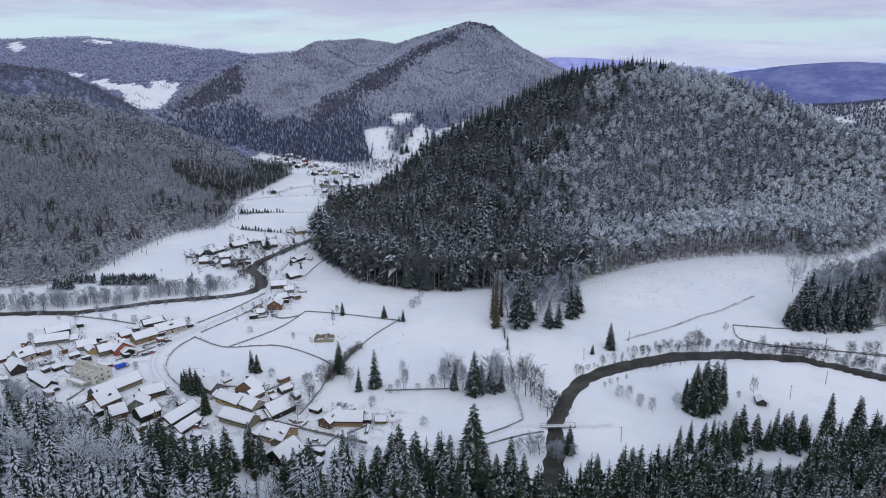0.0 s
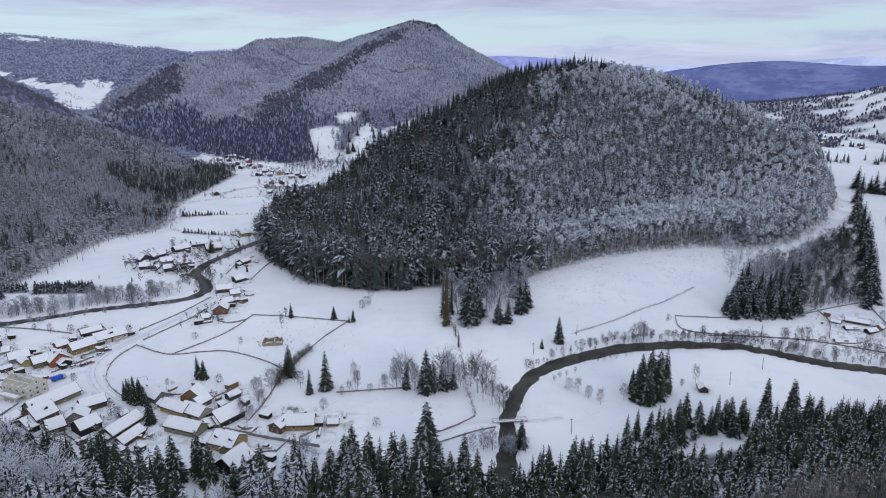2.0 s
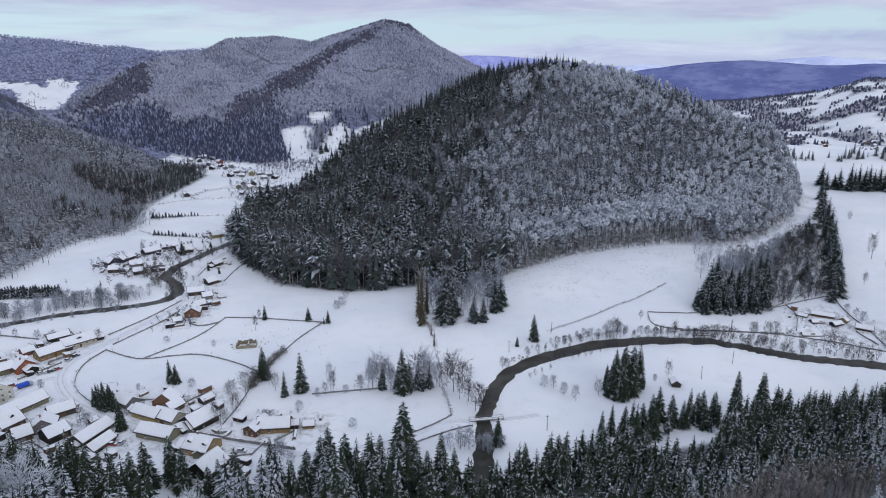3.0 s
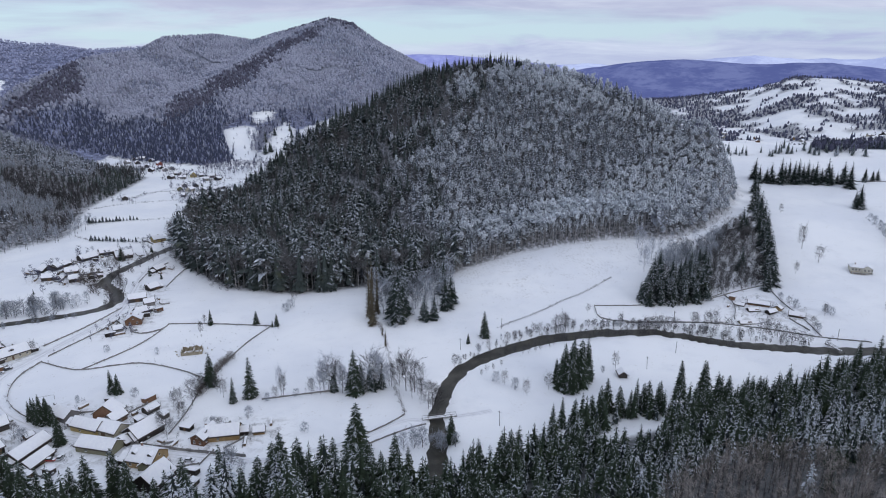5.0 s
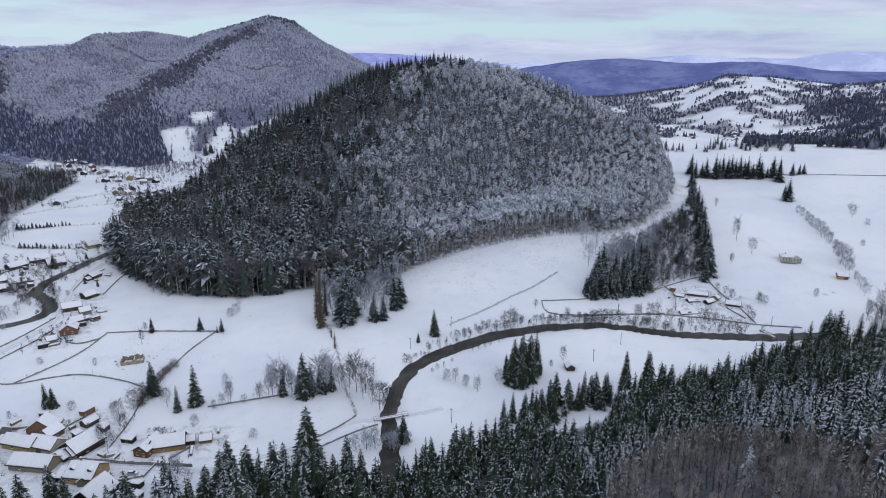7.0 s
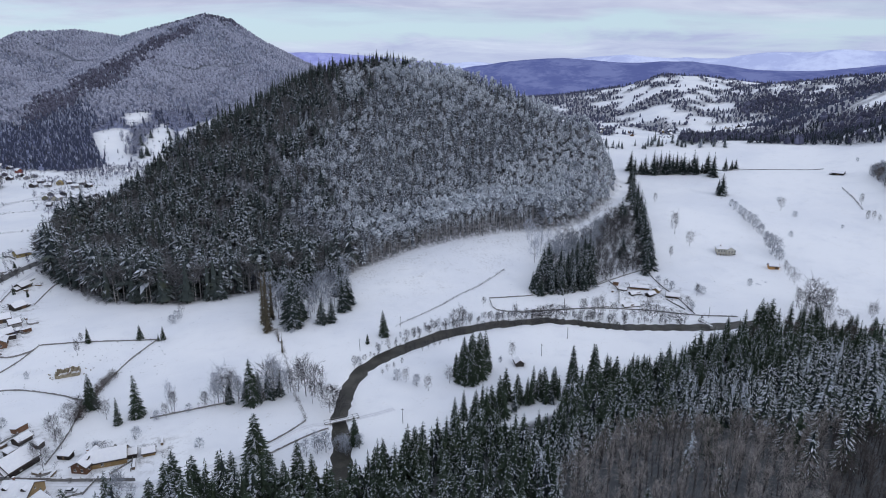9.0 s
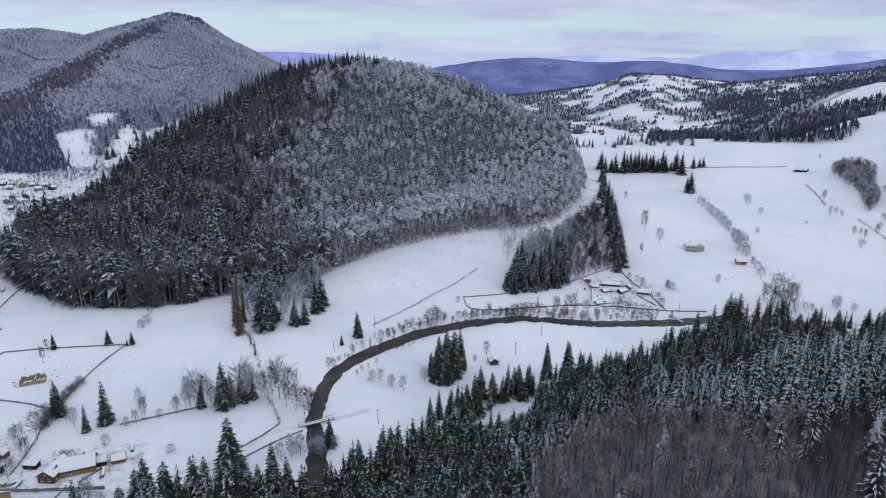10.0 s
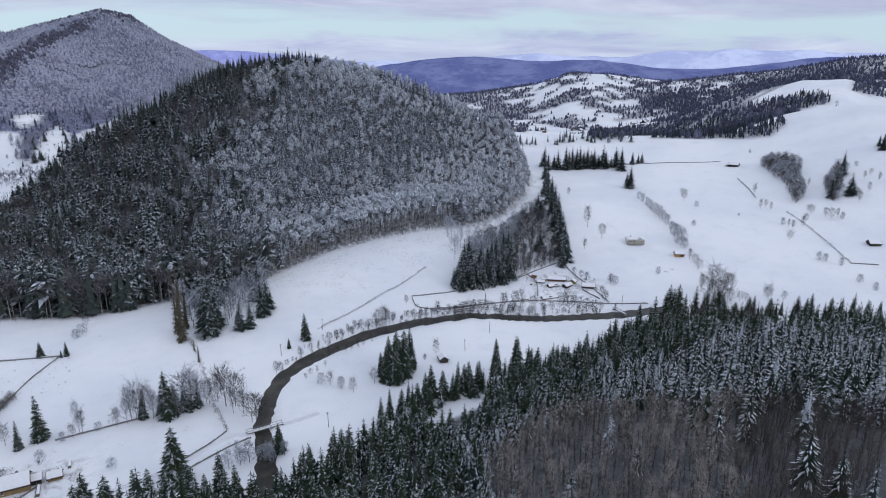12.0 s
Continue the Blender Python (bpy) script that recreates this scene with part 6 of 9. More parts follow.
def left_hill_forest():
    x, y = sown(-820, -215, 380, 1070, 6.0, 41)
    d = inside(x, y, LEFT)
    keep = (d > 1) & (x > -0.78 * y)
    x, y, d = x[keep], y[keep], d[keep]
    rs = np.random.RandomState(42)
    z = land(x, y)
    line = np.interp(x, [-451, -426, -400, -371, -344, -325, -311, -270], [84, 77, 69, 61, 52, 39, 31, 14])
    above = step(z - line + 22 * (lattice(x, y, 45, 7) - 0.5), -6, 7)
    belt = inside(x, y, LEFT_DARK[0]) > 6 * (lattice(x, y, 20, 47) - 0.5)
    is_fir = (rs.rand(len(x)) < above * (0.35 + 0.65 * step(lattice(x, y, 30, 27), 0.36, 0.58))) & ~belt
    h = rs.uniform(8.5, 15.5, len(x)) * (0.8 + 0.4 * lattice(x, y, 26, 57)) - 1.0 * above
    # the track shows through a gap in the trees
    road_ = np.minimum(along(x * 1.012, y * 1.012, FOREST_TRACK[0])[0], along(x * 1.012, y * 1.012, FOREST_TRACK[1])[0])
    away = road_ > 7
    x, y, z, h, is_fir, belt, above = x[away], y[away], z[away], h[away], is_fir[away], belt[away], above[away]
    def go(name, label, mask, kinds, mats, seed):
        k = np.random.RandomState(seed).randint(0, len(kinds), mask.sum())
        plant(name, label, "forest", kinds, x[mask], y[mask], h[mask], k, mats, seed=seed)
    low = above < 0.5
    go("spruce_forest", "snow-dusted conifers on the upper hillside", is_fir, LEFT_FIRS, [M_NEEDLE_LEFT, M_BARK, M_SNOW_HILL, M_CORE_LEFT], 43)
    tip = step(y, 790, 840)
    dark = belt & (rs.rand(len(x)) < 0.1 + 0.75 * tip)
    go("spruce_forest", "dark conifers at the end of the ridge", dark, OLD_SPRUCES, [M_NEEDLE_OLD, M_BARK], 46)
    go("beech_forest", "dark leafless trees at the end of the ridge", belt & ~dark, STEMS, [M_TWIG_DARK, M_BARK, M_TWIG_DARK], 47)
    d = inside(x, y, LEFT)
    murk = ~is_fir & low & ~belt & (rs.rand(len(x)) < np.clip(0.6 * (1 - step(d, 8, 40)) + 1.6 * (lattice(x, y, 34, 50) - 0.62), 0, 0.75))
    go("beech_forest", "dark trunks of leafless trees low on the hillside", murk, STEMS, [M_TWIG_DARK, M_BARK, M_TWIG_DARK], 58)
    go("beech_forest", "grey leafless beech wood on the hillside", ~is_fir & low & ~belt & ~murk, STEMS, [M_TWIG_GREY, M_BARK, M_TWIG_GREY], 44)
    go("beech_forest", "frosted leafless wood on the upper hillside", ~is_fir & ~low & ~belt, LEFT_BEECHES, [M_TWIG_UPPER, M_BARK, M_TWIG_UPPER, M_CORE_FROST], 45)
    # the smooth wooded ridge behind
    x, y = sown(-1250, -330, 900, 1360, 8.0, 48)
    keep = (land(x, y) > 6) & (inside(x, y, LEFT) < -2) & (inside(x, y, MOUNT) < -4) & (x > -0.78 * y)
    x, y = x[keep], y[keep]
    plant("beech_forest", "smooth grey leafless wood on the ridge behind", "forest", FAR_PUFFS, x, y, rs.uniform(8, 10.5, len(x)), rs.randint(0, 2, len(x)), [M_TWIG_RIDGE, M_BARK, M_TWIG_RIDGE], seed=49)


MOUNT_BARE = [
    [(54, 1903), (-49, 1806), (-140, 1676), (-202, 1559), (-253, 1436), (-262, 1290), (-241, 1350), (-186, 1480), (-126, 1600), (-67, 1715), (33, 1840)],
    [(-487, 1640), (-530, 1567), (-585, 1484), (-600, 1400), (-553, 1320), (-490, 1360), (-462, 1463), (-468, 1590)]]
MOUNT_SPRUCE = [[(-560, 1250), (-500, 1400), (-416, 1440), (-326, 1335), (-279, 1318), (-239, 1403), (-179, 1500), (-149, 1305), (-114, 1035), (-259, 1000), (-400, 1100)]]
MOUNT_SMOOTH = [[(-480, 1597), (-455, 1655), (-350, 1502), (-305, 1340), (-345, 1330), (-420, 1440)], [(-104, 1706), (-9, 1798), (75, 1760), (60, 1562), (-43, 1570), (-96, 1557)]]


def mountain_forest():
    x, y = sown(-780, 560, 1060, 2080, 5.8, 51)
    d = inside(x, y, MOUNT)
    keep = (d > 4) & (inside(x, y, CLEARING_ZONE[0]) < 0) & ((land(x, y) > land(x * 0.985, y * 0.985) - 16) | (x < -420))
    x, y, d = x[keep], y[keep], d[keep]
    rs = np.random.RandomState(52)
    z = land(x, y)
    wob = 26 * (lattice(x, y, 60, 9) - 0.5) + 16 * (lattice(x, y, 22, 19) - 0.5)
    blur = wob + rs.normal(0, 7, len(x))
    bare_belt = (np.max([inside(x, y, r) for r in MOUNT_BARE], axis=0) + blur > 0) | (along(x, y, MOUNT_RIDGES[0][7:10])[0] + blur < 13)
    smooth = np.max([inside(x, y, r) for r in MOUNT_SMOOTH], axis=0) + 1.4 * blur > 0
    dark = (np.max([inside(x, y, r) for r in MOUNT_SPRUCE], axis=0) + blur > 0) | (z + 0.7 * blur < 34)
    is_bare = bare_belt & (rs.rand(len(x)) < 0.9)
    is_dark = ~is_bare & dark & (rs.rand(len(x)) < 0.8)
    fir = ~is_bare & ~is_dark & ~smooth & (dark | bare_belt | (rs.rand(len(x)) < np.clip(0.34 + 1.3 * (lattice(x, y, 70, 20) - 0.45), 0.08, 0.8)))
    h = np.where(is_dark | fir, rs.uniform(6, 9, len(x)), rs.uniform(6.6, 8, len(x)))
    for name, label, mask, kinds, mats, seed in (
            ("spruce_forest", "dark spruce forest on the lower mountainside, tinted with blue haze", is_dark, FIRS_FAR, [M_NEEDLE_FAR, M_BARK], 53),
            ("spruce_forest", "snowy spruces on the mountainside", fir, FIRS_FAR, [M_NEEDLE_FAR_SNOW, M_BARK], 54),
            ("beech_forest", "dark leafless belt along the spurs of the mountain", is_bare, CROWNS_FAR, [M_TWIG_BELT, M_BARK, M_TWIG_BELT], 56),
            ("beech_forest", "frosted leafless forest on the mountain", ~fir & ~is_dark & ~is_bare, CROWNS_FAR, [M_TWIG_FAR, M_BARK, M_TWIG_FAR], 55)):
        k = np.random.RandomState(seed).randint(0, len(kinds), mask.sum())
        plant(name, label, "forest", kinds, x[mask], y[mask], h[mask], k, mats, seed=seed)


def thicket_share(x, y, r, a, d):
    """Where the leafless young wood grows on the near slope."""
    return step(a + 0.1 * (r - 200), 27, 36) * (1 - step(r - 8 * step(a, 55, 64) + 44 * (lattice(x, y, 38, 18) - 0.5), 222, 244)) * step(d, 44, 62)


def near_forest():
    x, y = sown(-330, 480, 60, 300, 5.3, 61)
    d = inside(x, y, NEAR)
    r, a = np.hypot(x, y), np.degrees(np.arctan2(x, y))
    keep = (d > 3 - 11 * step(a, 4, 12)) & (r > 122) & (a > -40) & (a < 67) & (r < 470) & ((a > 12) | (d < 75 + np.abs(a + 5) * 2.2))
    x, y, d, a, r = x[keep], y[keep], d[keep], a[keep], r[keep]
    rs = np.random.RandomState(62)
    brown = thicket_share(x, y, r, a, d)
    clear = glade_clear(x, y)
    keep = (brown < 0.5 + 0.4 * (rs.rand(len(x)) - 0.5)) | (rs.rand(len(x)) < 0.09)
    keep &= clear & (np.hypot(x - ROADSIDE[6][0], y - ROADSIDE[6][1]) > 9.5) & (np.hypot(x - ROADSIDE[5][0], y - ROADSIDE[5][1]) > 9)
    x, y, d, a, r = x[keep], y[keep], d[keep], a[keep], r[keep]
    right = step(a, 2, 14) * (1 - step(a, 46, 53))
    h = rs.uniform(13, 21, len(x)) - right * rs.uniform(4.5, 7, len(x)) + 2.5 * (d < 14)
    slim = (rs.rand(len(x)) < 0.6) | (right > 0.5)
    x, y, d, a, r, h = x[slim], y[slim], d[slim], a[slim], r[slim], h[slim]
    snowy = step(lattice(x, y, 40, 8) + 0.55 * step(d, 18, 48) + 0.35 * step(-x, 0, 120) + 0.5 * (1 - step(a, -21, -15)) * step(d, 7, 18) + 0.25 * step(a, 50, 58) * step(d, 14, 30) - 0.3 * step(a, 16, 22) * (1 - step(a, 34, 44)) * (1 - step(d, 50, 70)), 0.72, 1.1) > rs.rand(len(x))
    white = rs.rand(len(x)) < 0.62
    def go(name, label, mask, kinds, mats, seed):
        k = np.random.RandomState(seed).randint(0, len(kinds), mask.sum())
        plant(name, label, "forest", kinds, x[mask], y[mask], h[mask], k, mats, seed=seed)
    go("spruce_forest", "dark green spruces on the near slope", ~snowy, MID_SPRUCES, [M_NEEDLE_NEAR, M_BARK], 63)
    frosted = (a < -16) & (d > 14) & snowy & (lattice(x, y, 14, 71) + 0.5 * rs.rand(len(x)) > 0.88)
    go("leafless_forest", "frost-covered leafless trees among spruces on the near slope", frosted, FUZZY, [M_TWIG_FROST, M_BARK, M_TWIG_FROST], 72)
    snowy &= ~frosted
    rime = (a < -4) & snowy
    go("spruce_forest", "rimed spruces above the village on the near slope", rime, LADEN_SPRUCES, [M_NEEDLE_NEAR_SNOW, M_BARK, M_SNOW_LOAD, M_CORE], 70)
    snowy_rest = snowy & ~rime
    go("spruce_forest", "snow-laden spruces on the near slope", snowy_rest & white, LADEN_SPRUCES, [M_NEEDLE_NEAR, M_BARK, M_SNOW_LOAD, M_CORE], 64)
    go("spruce_forest", "spruces with snow caught in their boughs on the near slope", snowy_rest & ~white, MID_SPRUCES, [M_NEEDLE_NEAR_SNOW, M_BARK], 69)
    x, y = sown(20, 260, 30, 210, 3.85, 65)
    r, a, d = np.hypot(x, y), np.degrees(np.arctan2(x, y)), inside(x, y, NEAR)
    brown = thicket_share(x, y, r, a, d)
    keep = (brown > 0.4) & (r > 118) & (a < 67)
    k = np.random.RandomState(66).randint(0, len(THICKET), keep.sum())
    h = np.random.RandomState(67).uniform(6.5, 11.5, keep.sum())
    x, y, shady = x[keep], y[keep], step(a[keep] + 9 * (lattice(x[keep], y[keep], 24, 28) - 0.5), 54, 59) > 0.5
    for label, mask, mat, seed in (("brown leafless young wood on the near slope", ~shady, M_TWIG_THICKET, 68), ("dark brown leafless young wood on the near slope", shady, M_TWIG_BROWN, 168)):
        plant("leafless_thicket", label, "forest", THICKET, x[mask], y[mask], h[mask], k[mask], [mat, M_BARK, mat], seed=seed)


def near_young_trees():
    """Young snowy spruces that close the gaps under the tall ones."""
    x, y = sown(-330, 400, 60, 300, 4.3, 161)
    d, r, a = inside(x, y, NEAR), np.hypot(x, y), np.degrees(np.arctan2(x, y))
    brown = thicket_share(x, y, r, a, d)
    keep = (d > 1.5 - 9 * step(a, 4, 12)) & (r > 125) & (a > -46) & (a < 70) & (brown < 0.4) & glade_clear(x, y) & ((a > 14) | (d < 45 + np.abs(a + 5) * 1.6))
    keep &= (np.random.RandomState(162).rand(len(x)) < 0.75) & (np.hypot(x - ROADSIDE[6][0], y - ROADSIDE[6][1]) > 9.5) & (np.hypot(x - ROADSIDE[5][0], y - ROADSIDE[5][1]) > 9)
    x, y = x[keep], y[keep]
    rs = np.random.RandomState(163)
    plant("young_spruces", "young snow-dusted spruces on the near slope", "forest", YOUNG, x, y, rs.uniform(4, 10, len(x)), rs.randint(0, 3, len(x)), [M_NEEDLE_NEAR_SNOW, M_CORE], seed=164)


def far_left_forest():
    """Woods on the hills that close the side valley."""
    x, y = sown(-2500, -330, 1480, 3300, 15, 71)
    keep = (in_any(x, y, FAR_MEADOWS) < 10 * (lattice(x, y, 30, 75) - 0.7)) & (land(x, y) > 58) & ((inside(x, y, MOUNT) < 0) | (y > 2110)) & (x > -0.78 * y) & (land(x, y) > land(x * 0.98, y * 0.98) - 4)
    x, y = x[keep], y[keep]
    rs = np.random.RandomState(72)
    fir = rs.rand(len(x)) < 0.12 + 0.5 * step(lattice(x, y, 160, 76), 0.55, 0.75)
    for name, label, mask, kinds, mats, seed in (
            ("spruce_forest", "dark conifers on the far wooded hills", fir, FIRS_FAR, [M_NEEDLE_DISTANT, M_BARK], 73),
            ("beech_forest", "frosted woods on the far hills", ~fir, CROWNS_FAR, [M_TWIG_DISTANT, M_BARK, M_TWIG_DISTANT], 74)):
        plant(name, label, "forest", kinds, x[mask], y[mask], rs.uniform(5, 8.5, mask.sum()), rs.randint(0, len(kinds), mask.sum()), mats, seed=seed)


far_left_forest()
main_hill_forest()
left_hill_forest()
mountain_forest()
near_forest()
near_young_trees()
# ---------------------------------------------------------------- river
def water_material():
    n = Nodes("dark_river_water")
    p = n.place()
    c = n.mix(n.ramp(n.noise(p, 0.15, 4, 0.6), 0.4, 0.7), (0.036, 0.034, 0.029), (0.075, 0.07, 0.059))
    n.bump(n.noise(n.stretch(p, (1, 1, 1)), 1.4, 4, 0.6), 0.25, 0.3)
    return n.done(c, 0.3, 0.12)


def ribbon(line, half, dz, every=5.0):
    """A strip along a line that is rounded by repeated halving; dz: height over the land, or a function of place."""
    pts = [np.array(p[:2], float) for p in line]
    for _ in range(2):
        out = [pts[0]]
        for a, b in zip(pts[:-1], pts[1:]):
            out += [a * 0.75 + b * 0.25, a * 0.25 + b * 0.75]
        pts = out + [pts[-1]]
    fine = [pts[0]]
    for a, b in zip(pts[:-1], pts[1:]):
        k = max(1, int(np.linalg.norm(b - a) / every))
        fine += [a + (b - a) * (i + 1) / k for i in range(k)]
    P = np.array(fine)
    D = np.gradient(P, axis=0)
    D /= np.linalg.norm(D, axis=1)[:, None] + 1e-9
    side = np.stack([-D[:, 1], D[:, 0]], 1)
    return P, side


def water(name, line, half, label):
    P, side = ribbon(line, half, 0)
    z = land(P[:, 0], P[:, 1]) - 1.0
    k = np.ones(5) / 5
    z = np.convolve(np.pad(z, 2, mode="edge"), k, mode="valid")
    cols = np.array([-1, -0.5, 0, 0.5, 1]) * half
    V = np.concatenate([np.concatenate([P + side * c, z[:, None]], 1)[:, None] for c in cols], 1)
    n, w = len(P), len(cols)
    a = (np.arange(n - 1)[:, None] * w + np.arange(w - 1)[None]).ravel()
    me = mesh_of(name, V.reshape(-1, 3), np.stack([a, a + 1, a + w + 1, a + w], 1), [M_WATER], smooth=True)
    tagged(new(name, me), label, "river", kind="structure")


M_WATER = water_material()
water("river", RIVER, 8.5, "dark open river winding between snowy banks")
water("stream", STREAM, 6.6, "dark narrow river at the foot of the wooded hill")
# ---------------------------------------------------------------- single trees
def part(name, me, parent, label=""):
    ob = new(name, me)
    ob.parent = parent
    return tagged(ob, label)


def split_tree(name, unit, mats):
    """Trunk and crown meshes of a unit tree."""
    V, T, S = unit
    out = []
    for title, pick in (("trunk", S == 1), ("crown", S != 1)):
        t = T[pick]
        used, back = np.unique(t, return_inverse=True)
        out.append(mesh_of(f"{name}_{title}", V[used], back.reshape(-1, 3), [mats[0] if title == "trunk" else mats[1]]))
    return out


class Nursery:
    """Trees of one kind: a few models, copied with their parts."""

    def __init__(self, name, label, category, group, units, bark, leaf, seed):
        self.models, self.rs = [], np.random.RandomState(seed)
        self.args, self.meshes, self.first = (name, label, category, group), [split_tree(name, u, (bark, leaf)) for u in units], {}

    def add(self, x, y, h, wide=1.0, label=""):
        name, text, category, group = self.args
        k = self.rs.randint(len(self.meshes))
        lean = self.rs.normal(0, 1.2, 2)
        w = h * wide * self.rs.uniform(0.88, 1.12)
        m = pose(x, y, gz(x, y) - 0.1, lean[0], lean[1], self.rs.uniform(0, 360)) @ Matrix.Diagonal((w, w, h, 1))
        if k not in self.first:
            ob = new(name)
            tagged(ob, label or text, category, group)
            part("trunk", self.meshes[k][0], ob)
            part("crown", self.meshes[k][1], ob)
            ob.matrix_basis = m
            self.first[k] = (ob, m)
            return ob
        ob, m0 = self.first[k]
        made = copy_thing(ob, m @ Matrix.Diagonal((1 / ob.scale[0], 1 / ob.scale[1], 1 / ob.scale[2], 1)))
        return tagged(made, label or text)


spruce = Nursery("spruce_tree", "dark green spruce with a dusting of snow", "tree", "spruces in the valley", NEAR_SPRUCES, M_BARK, M_NEEDLE_NEAR, 71)
fir = Nursery("spruce_tree", "slender snow-dusted spruce at the meadow's edge", "tree", "spruces by the meadow", DENSE_SPRUCES, M_BARK, M_NEEDLE_DUST, 72)
conifer = Nursery("conifer_shrub", "dark trimmed conifer in a planted row", "shrub", "planted rows of conifers", SPRUCES, M_CORE, M_NEEDLE_DARK, 73)
larch = Nursery("larch_tree", "bare brown larch beside the hedge", "tree", "larches by the hedge", [fronded(RS, 30, 8, w, 0.05, 0.2) for w in (0.12, 0.15)], M_BARK, M_TWIG_LARCH, 74)
bare_tree = Nursery("leafless_tree", "leafless grey-brown tree standing in snow", "tree", "leafless trees in the valley", BARE_TREES, M_BARK, M_TWIG_DARK, 75)
bush = Nursery("leafless_bush", "rounded leafless bush in a field hedge", "bush", "bushes along the field hedge", BUSHES, M_BARK, M_TWIG_GREY, 76)
brown_tree = Nursery("leafless_tree", "brown leafless tree among the dark spruces", "tree", "brown trees at the forest edge", BARE_TREES, M_BARK, M_TWIG_BROWN, 68)
frosted_tree = Nursery("leafless_tree", "tall leafless tree grey with frost below the hill", "tree", "frosted trees below the hill", BARE_TREES, M_BARK_PALE, M_TWIG_LEFT, 69)
frosty = Nursery("spruce_tree", "tall spruce with frost on its boughs", "tree", "spruces below the hill", DENSE_SPRUCES, M_BARK, M_NEEDLE_DUST, 70)


def single_trees():
    for x, y, h in SPRUCES_FIELD:
        spruce.add(x, y, h * 0.94, 1.08)
    for x, y, h in SPRUCE_CLUMP:
        spruce.add(x, y, h, 0.95)
    for x, y, h in EDGE_SPRUCES:
        if x > 215 and int(x * 7 + y * 3) % 4:
            continue
        if glade_clear(np.array([x]), np.array([y]))[0]:
            spruce.add(x, y, h, 1.12 if x < 20 else 1.0)
    for x, y, h in FIELD_GROUP:
        fir.add(x, y, h, 1.1)
    for x, y, h in FIELD_GROUP_BARE:
        frosted_tree.add(x, y, h, 0.75, "leafless tree with frosted twigs in a field group")
    for x, y, h in GROVE_EDGE:
        spruce.add(x, y, h, 1.15)
    for x, y, h in GROVE_BARE:
        brown_tree.add(x, y, h, 0.9)
    for x, y, h in GROVE_TALL:
        bare_tree.add(x, y, h, 0.9)
    for x, y, h in SPUR_SPRUCES:
        frosty.add(x, y, h * 1.12, 1.2)
    for x, y, h in FROSTED_TREES:
        frosted_tree.add(x, y, h, 0.8)
    for x, y, h in SPRUCE_COLUMN + COPSE_SPRUCES + GROVE_SPRUCES:
        fir.add(x, y, h, 1.25)
    for x, y, h in SPRUCE_ROW:
        fir.add(x, y, h * 1.0, 1.3)
    for x, y, h in CONIFER_HEDGE:
        conifer.add(x, y, h * 1.3, 1.9)
    for x, y, h in LARCHES:
        larch.add(x, y, h * 1.2, 0.62)
    for x, y, h in BARE_BANK:
        bare_tree.add(x, y, h, 0.85)
    for x, y, h in BARE_VILLAGE + BARE_FIELD + BARE_EAST:
        (bare_tree if h > 6.5 else bush).add(x, y, h * (0.88 if h > 9 else 1.0), 0.92 if h > 6.5 else 0.9)
    for x, y, h in HEDGE_BUSHES:
        bush.add(x, y, h * 0.95, 0.8)


single_trees()


def fill(ring, gap, seed, grow=0.0):
    xs, ys = [p[0] for p in ring], [p[1] for p in ring]
    x, y = sown(min(xs), max(xs), min(ys), max(ys), gap, seed)
    keep = inside(x, y, ring) > -grow
    return x[keep], y[keep]


def strewn(name, label, category, kinds, x, y, low, high, mats, seed):
    rs = np.random.RandomState(seed)
    if len(x):
        plant(name, label, category, kinds, x, y, rs.uniform(low, high, len(x)), rs.randint(0, len(kinds), len(x)), mats, seed=seed)


def beside(line, gap, spread, seed, chance=1.0):
    """Places scattered along a line."""
    rs = np.random.RandomState(seed)
    X, Y = [], []
    for a, b in zip(line[:-1], line[1:]):
        n = max(1, int(math.hypot(b[0] - a[0], b[1] - a[1]) / gap))
        for i in range(n):
            if rs.rand() < chance:
                u = (i + rs.rand()) / n
                X.append(a[0] + (b[0] - a[0]) * u + rs.normal(0, spread))
                Y.append(a[1] + (b[1] - a[1]) * u + rs.normal(0, spread))
    return np.array(X), np.array(Y)


# leafless far twigs, tinted towards blue to paint in the haze
M_TWIG_FARDARK = twig_material("hazed_far_bare_twigs", (0.062, 0.064, 0.098), (0.155, 0.16, 0.23), 0.48)


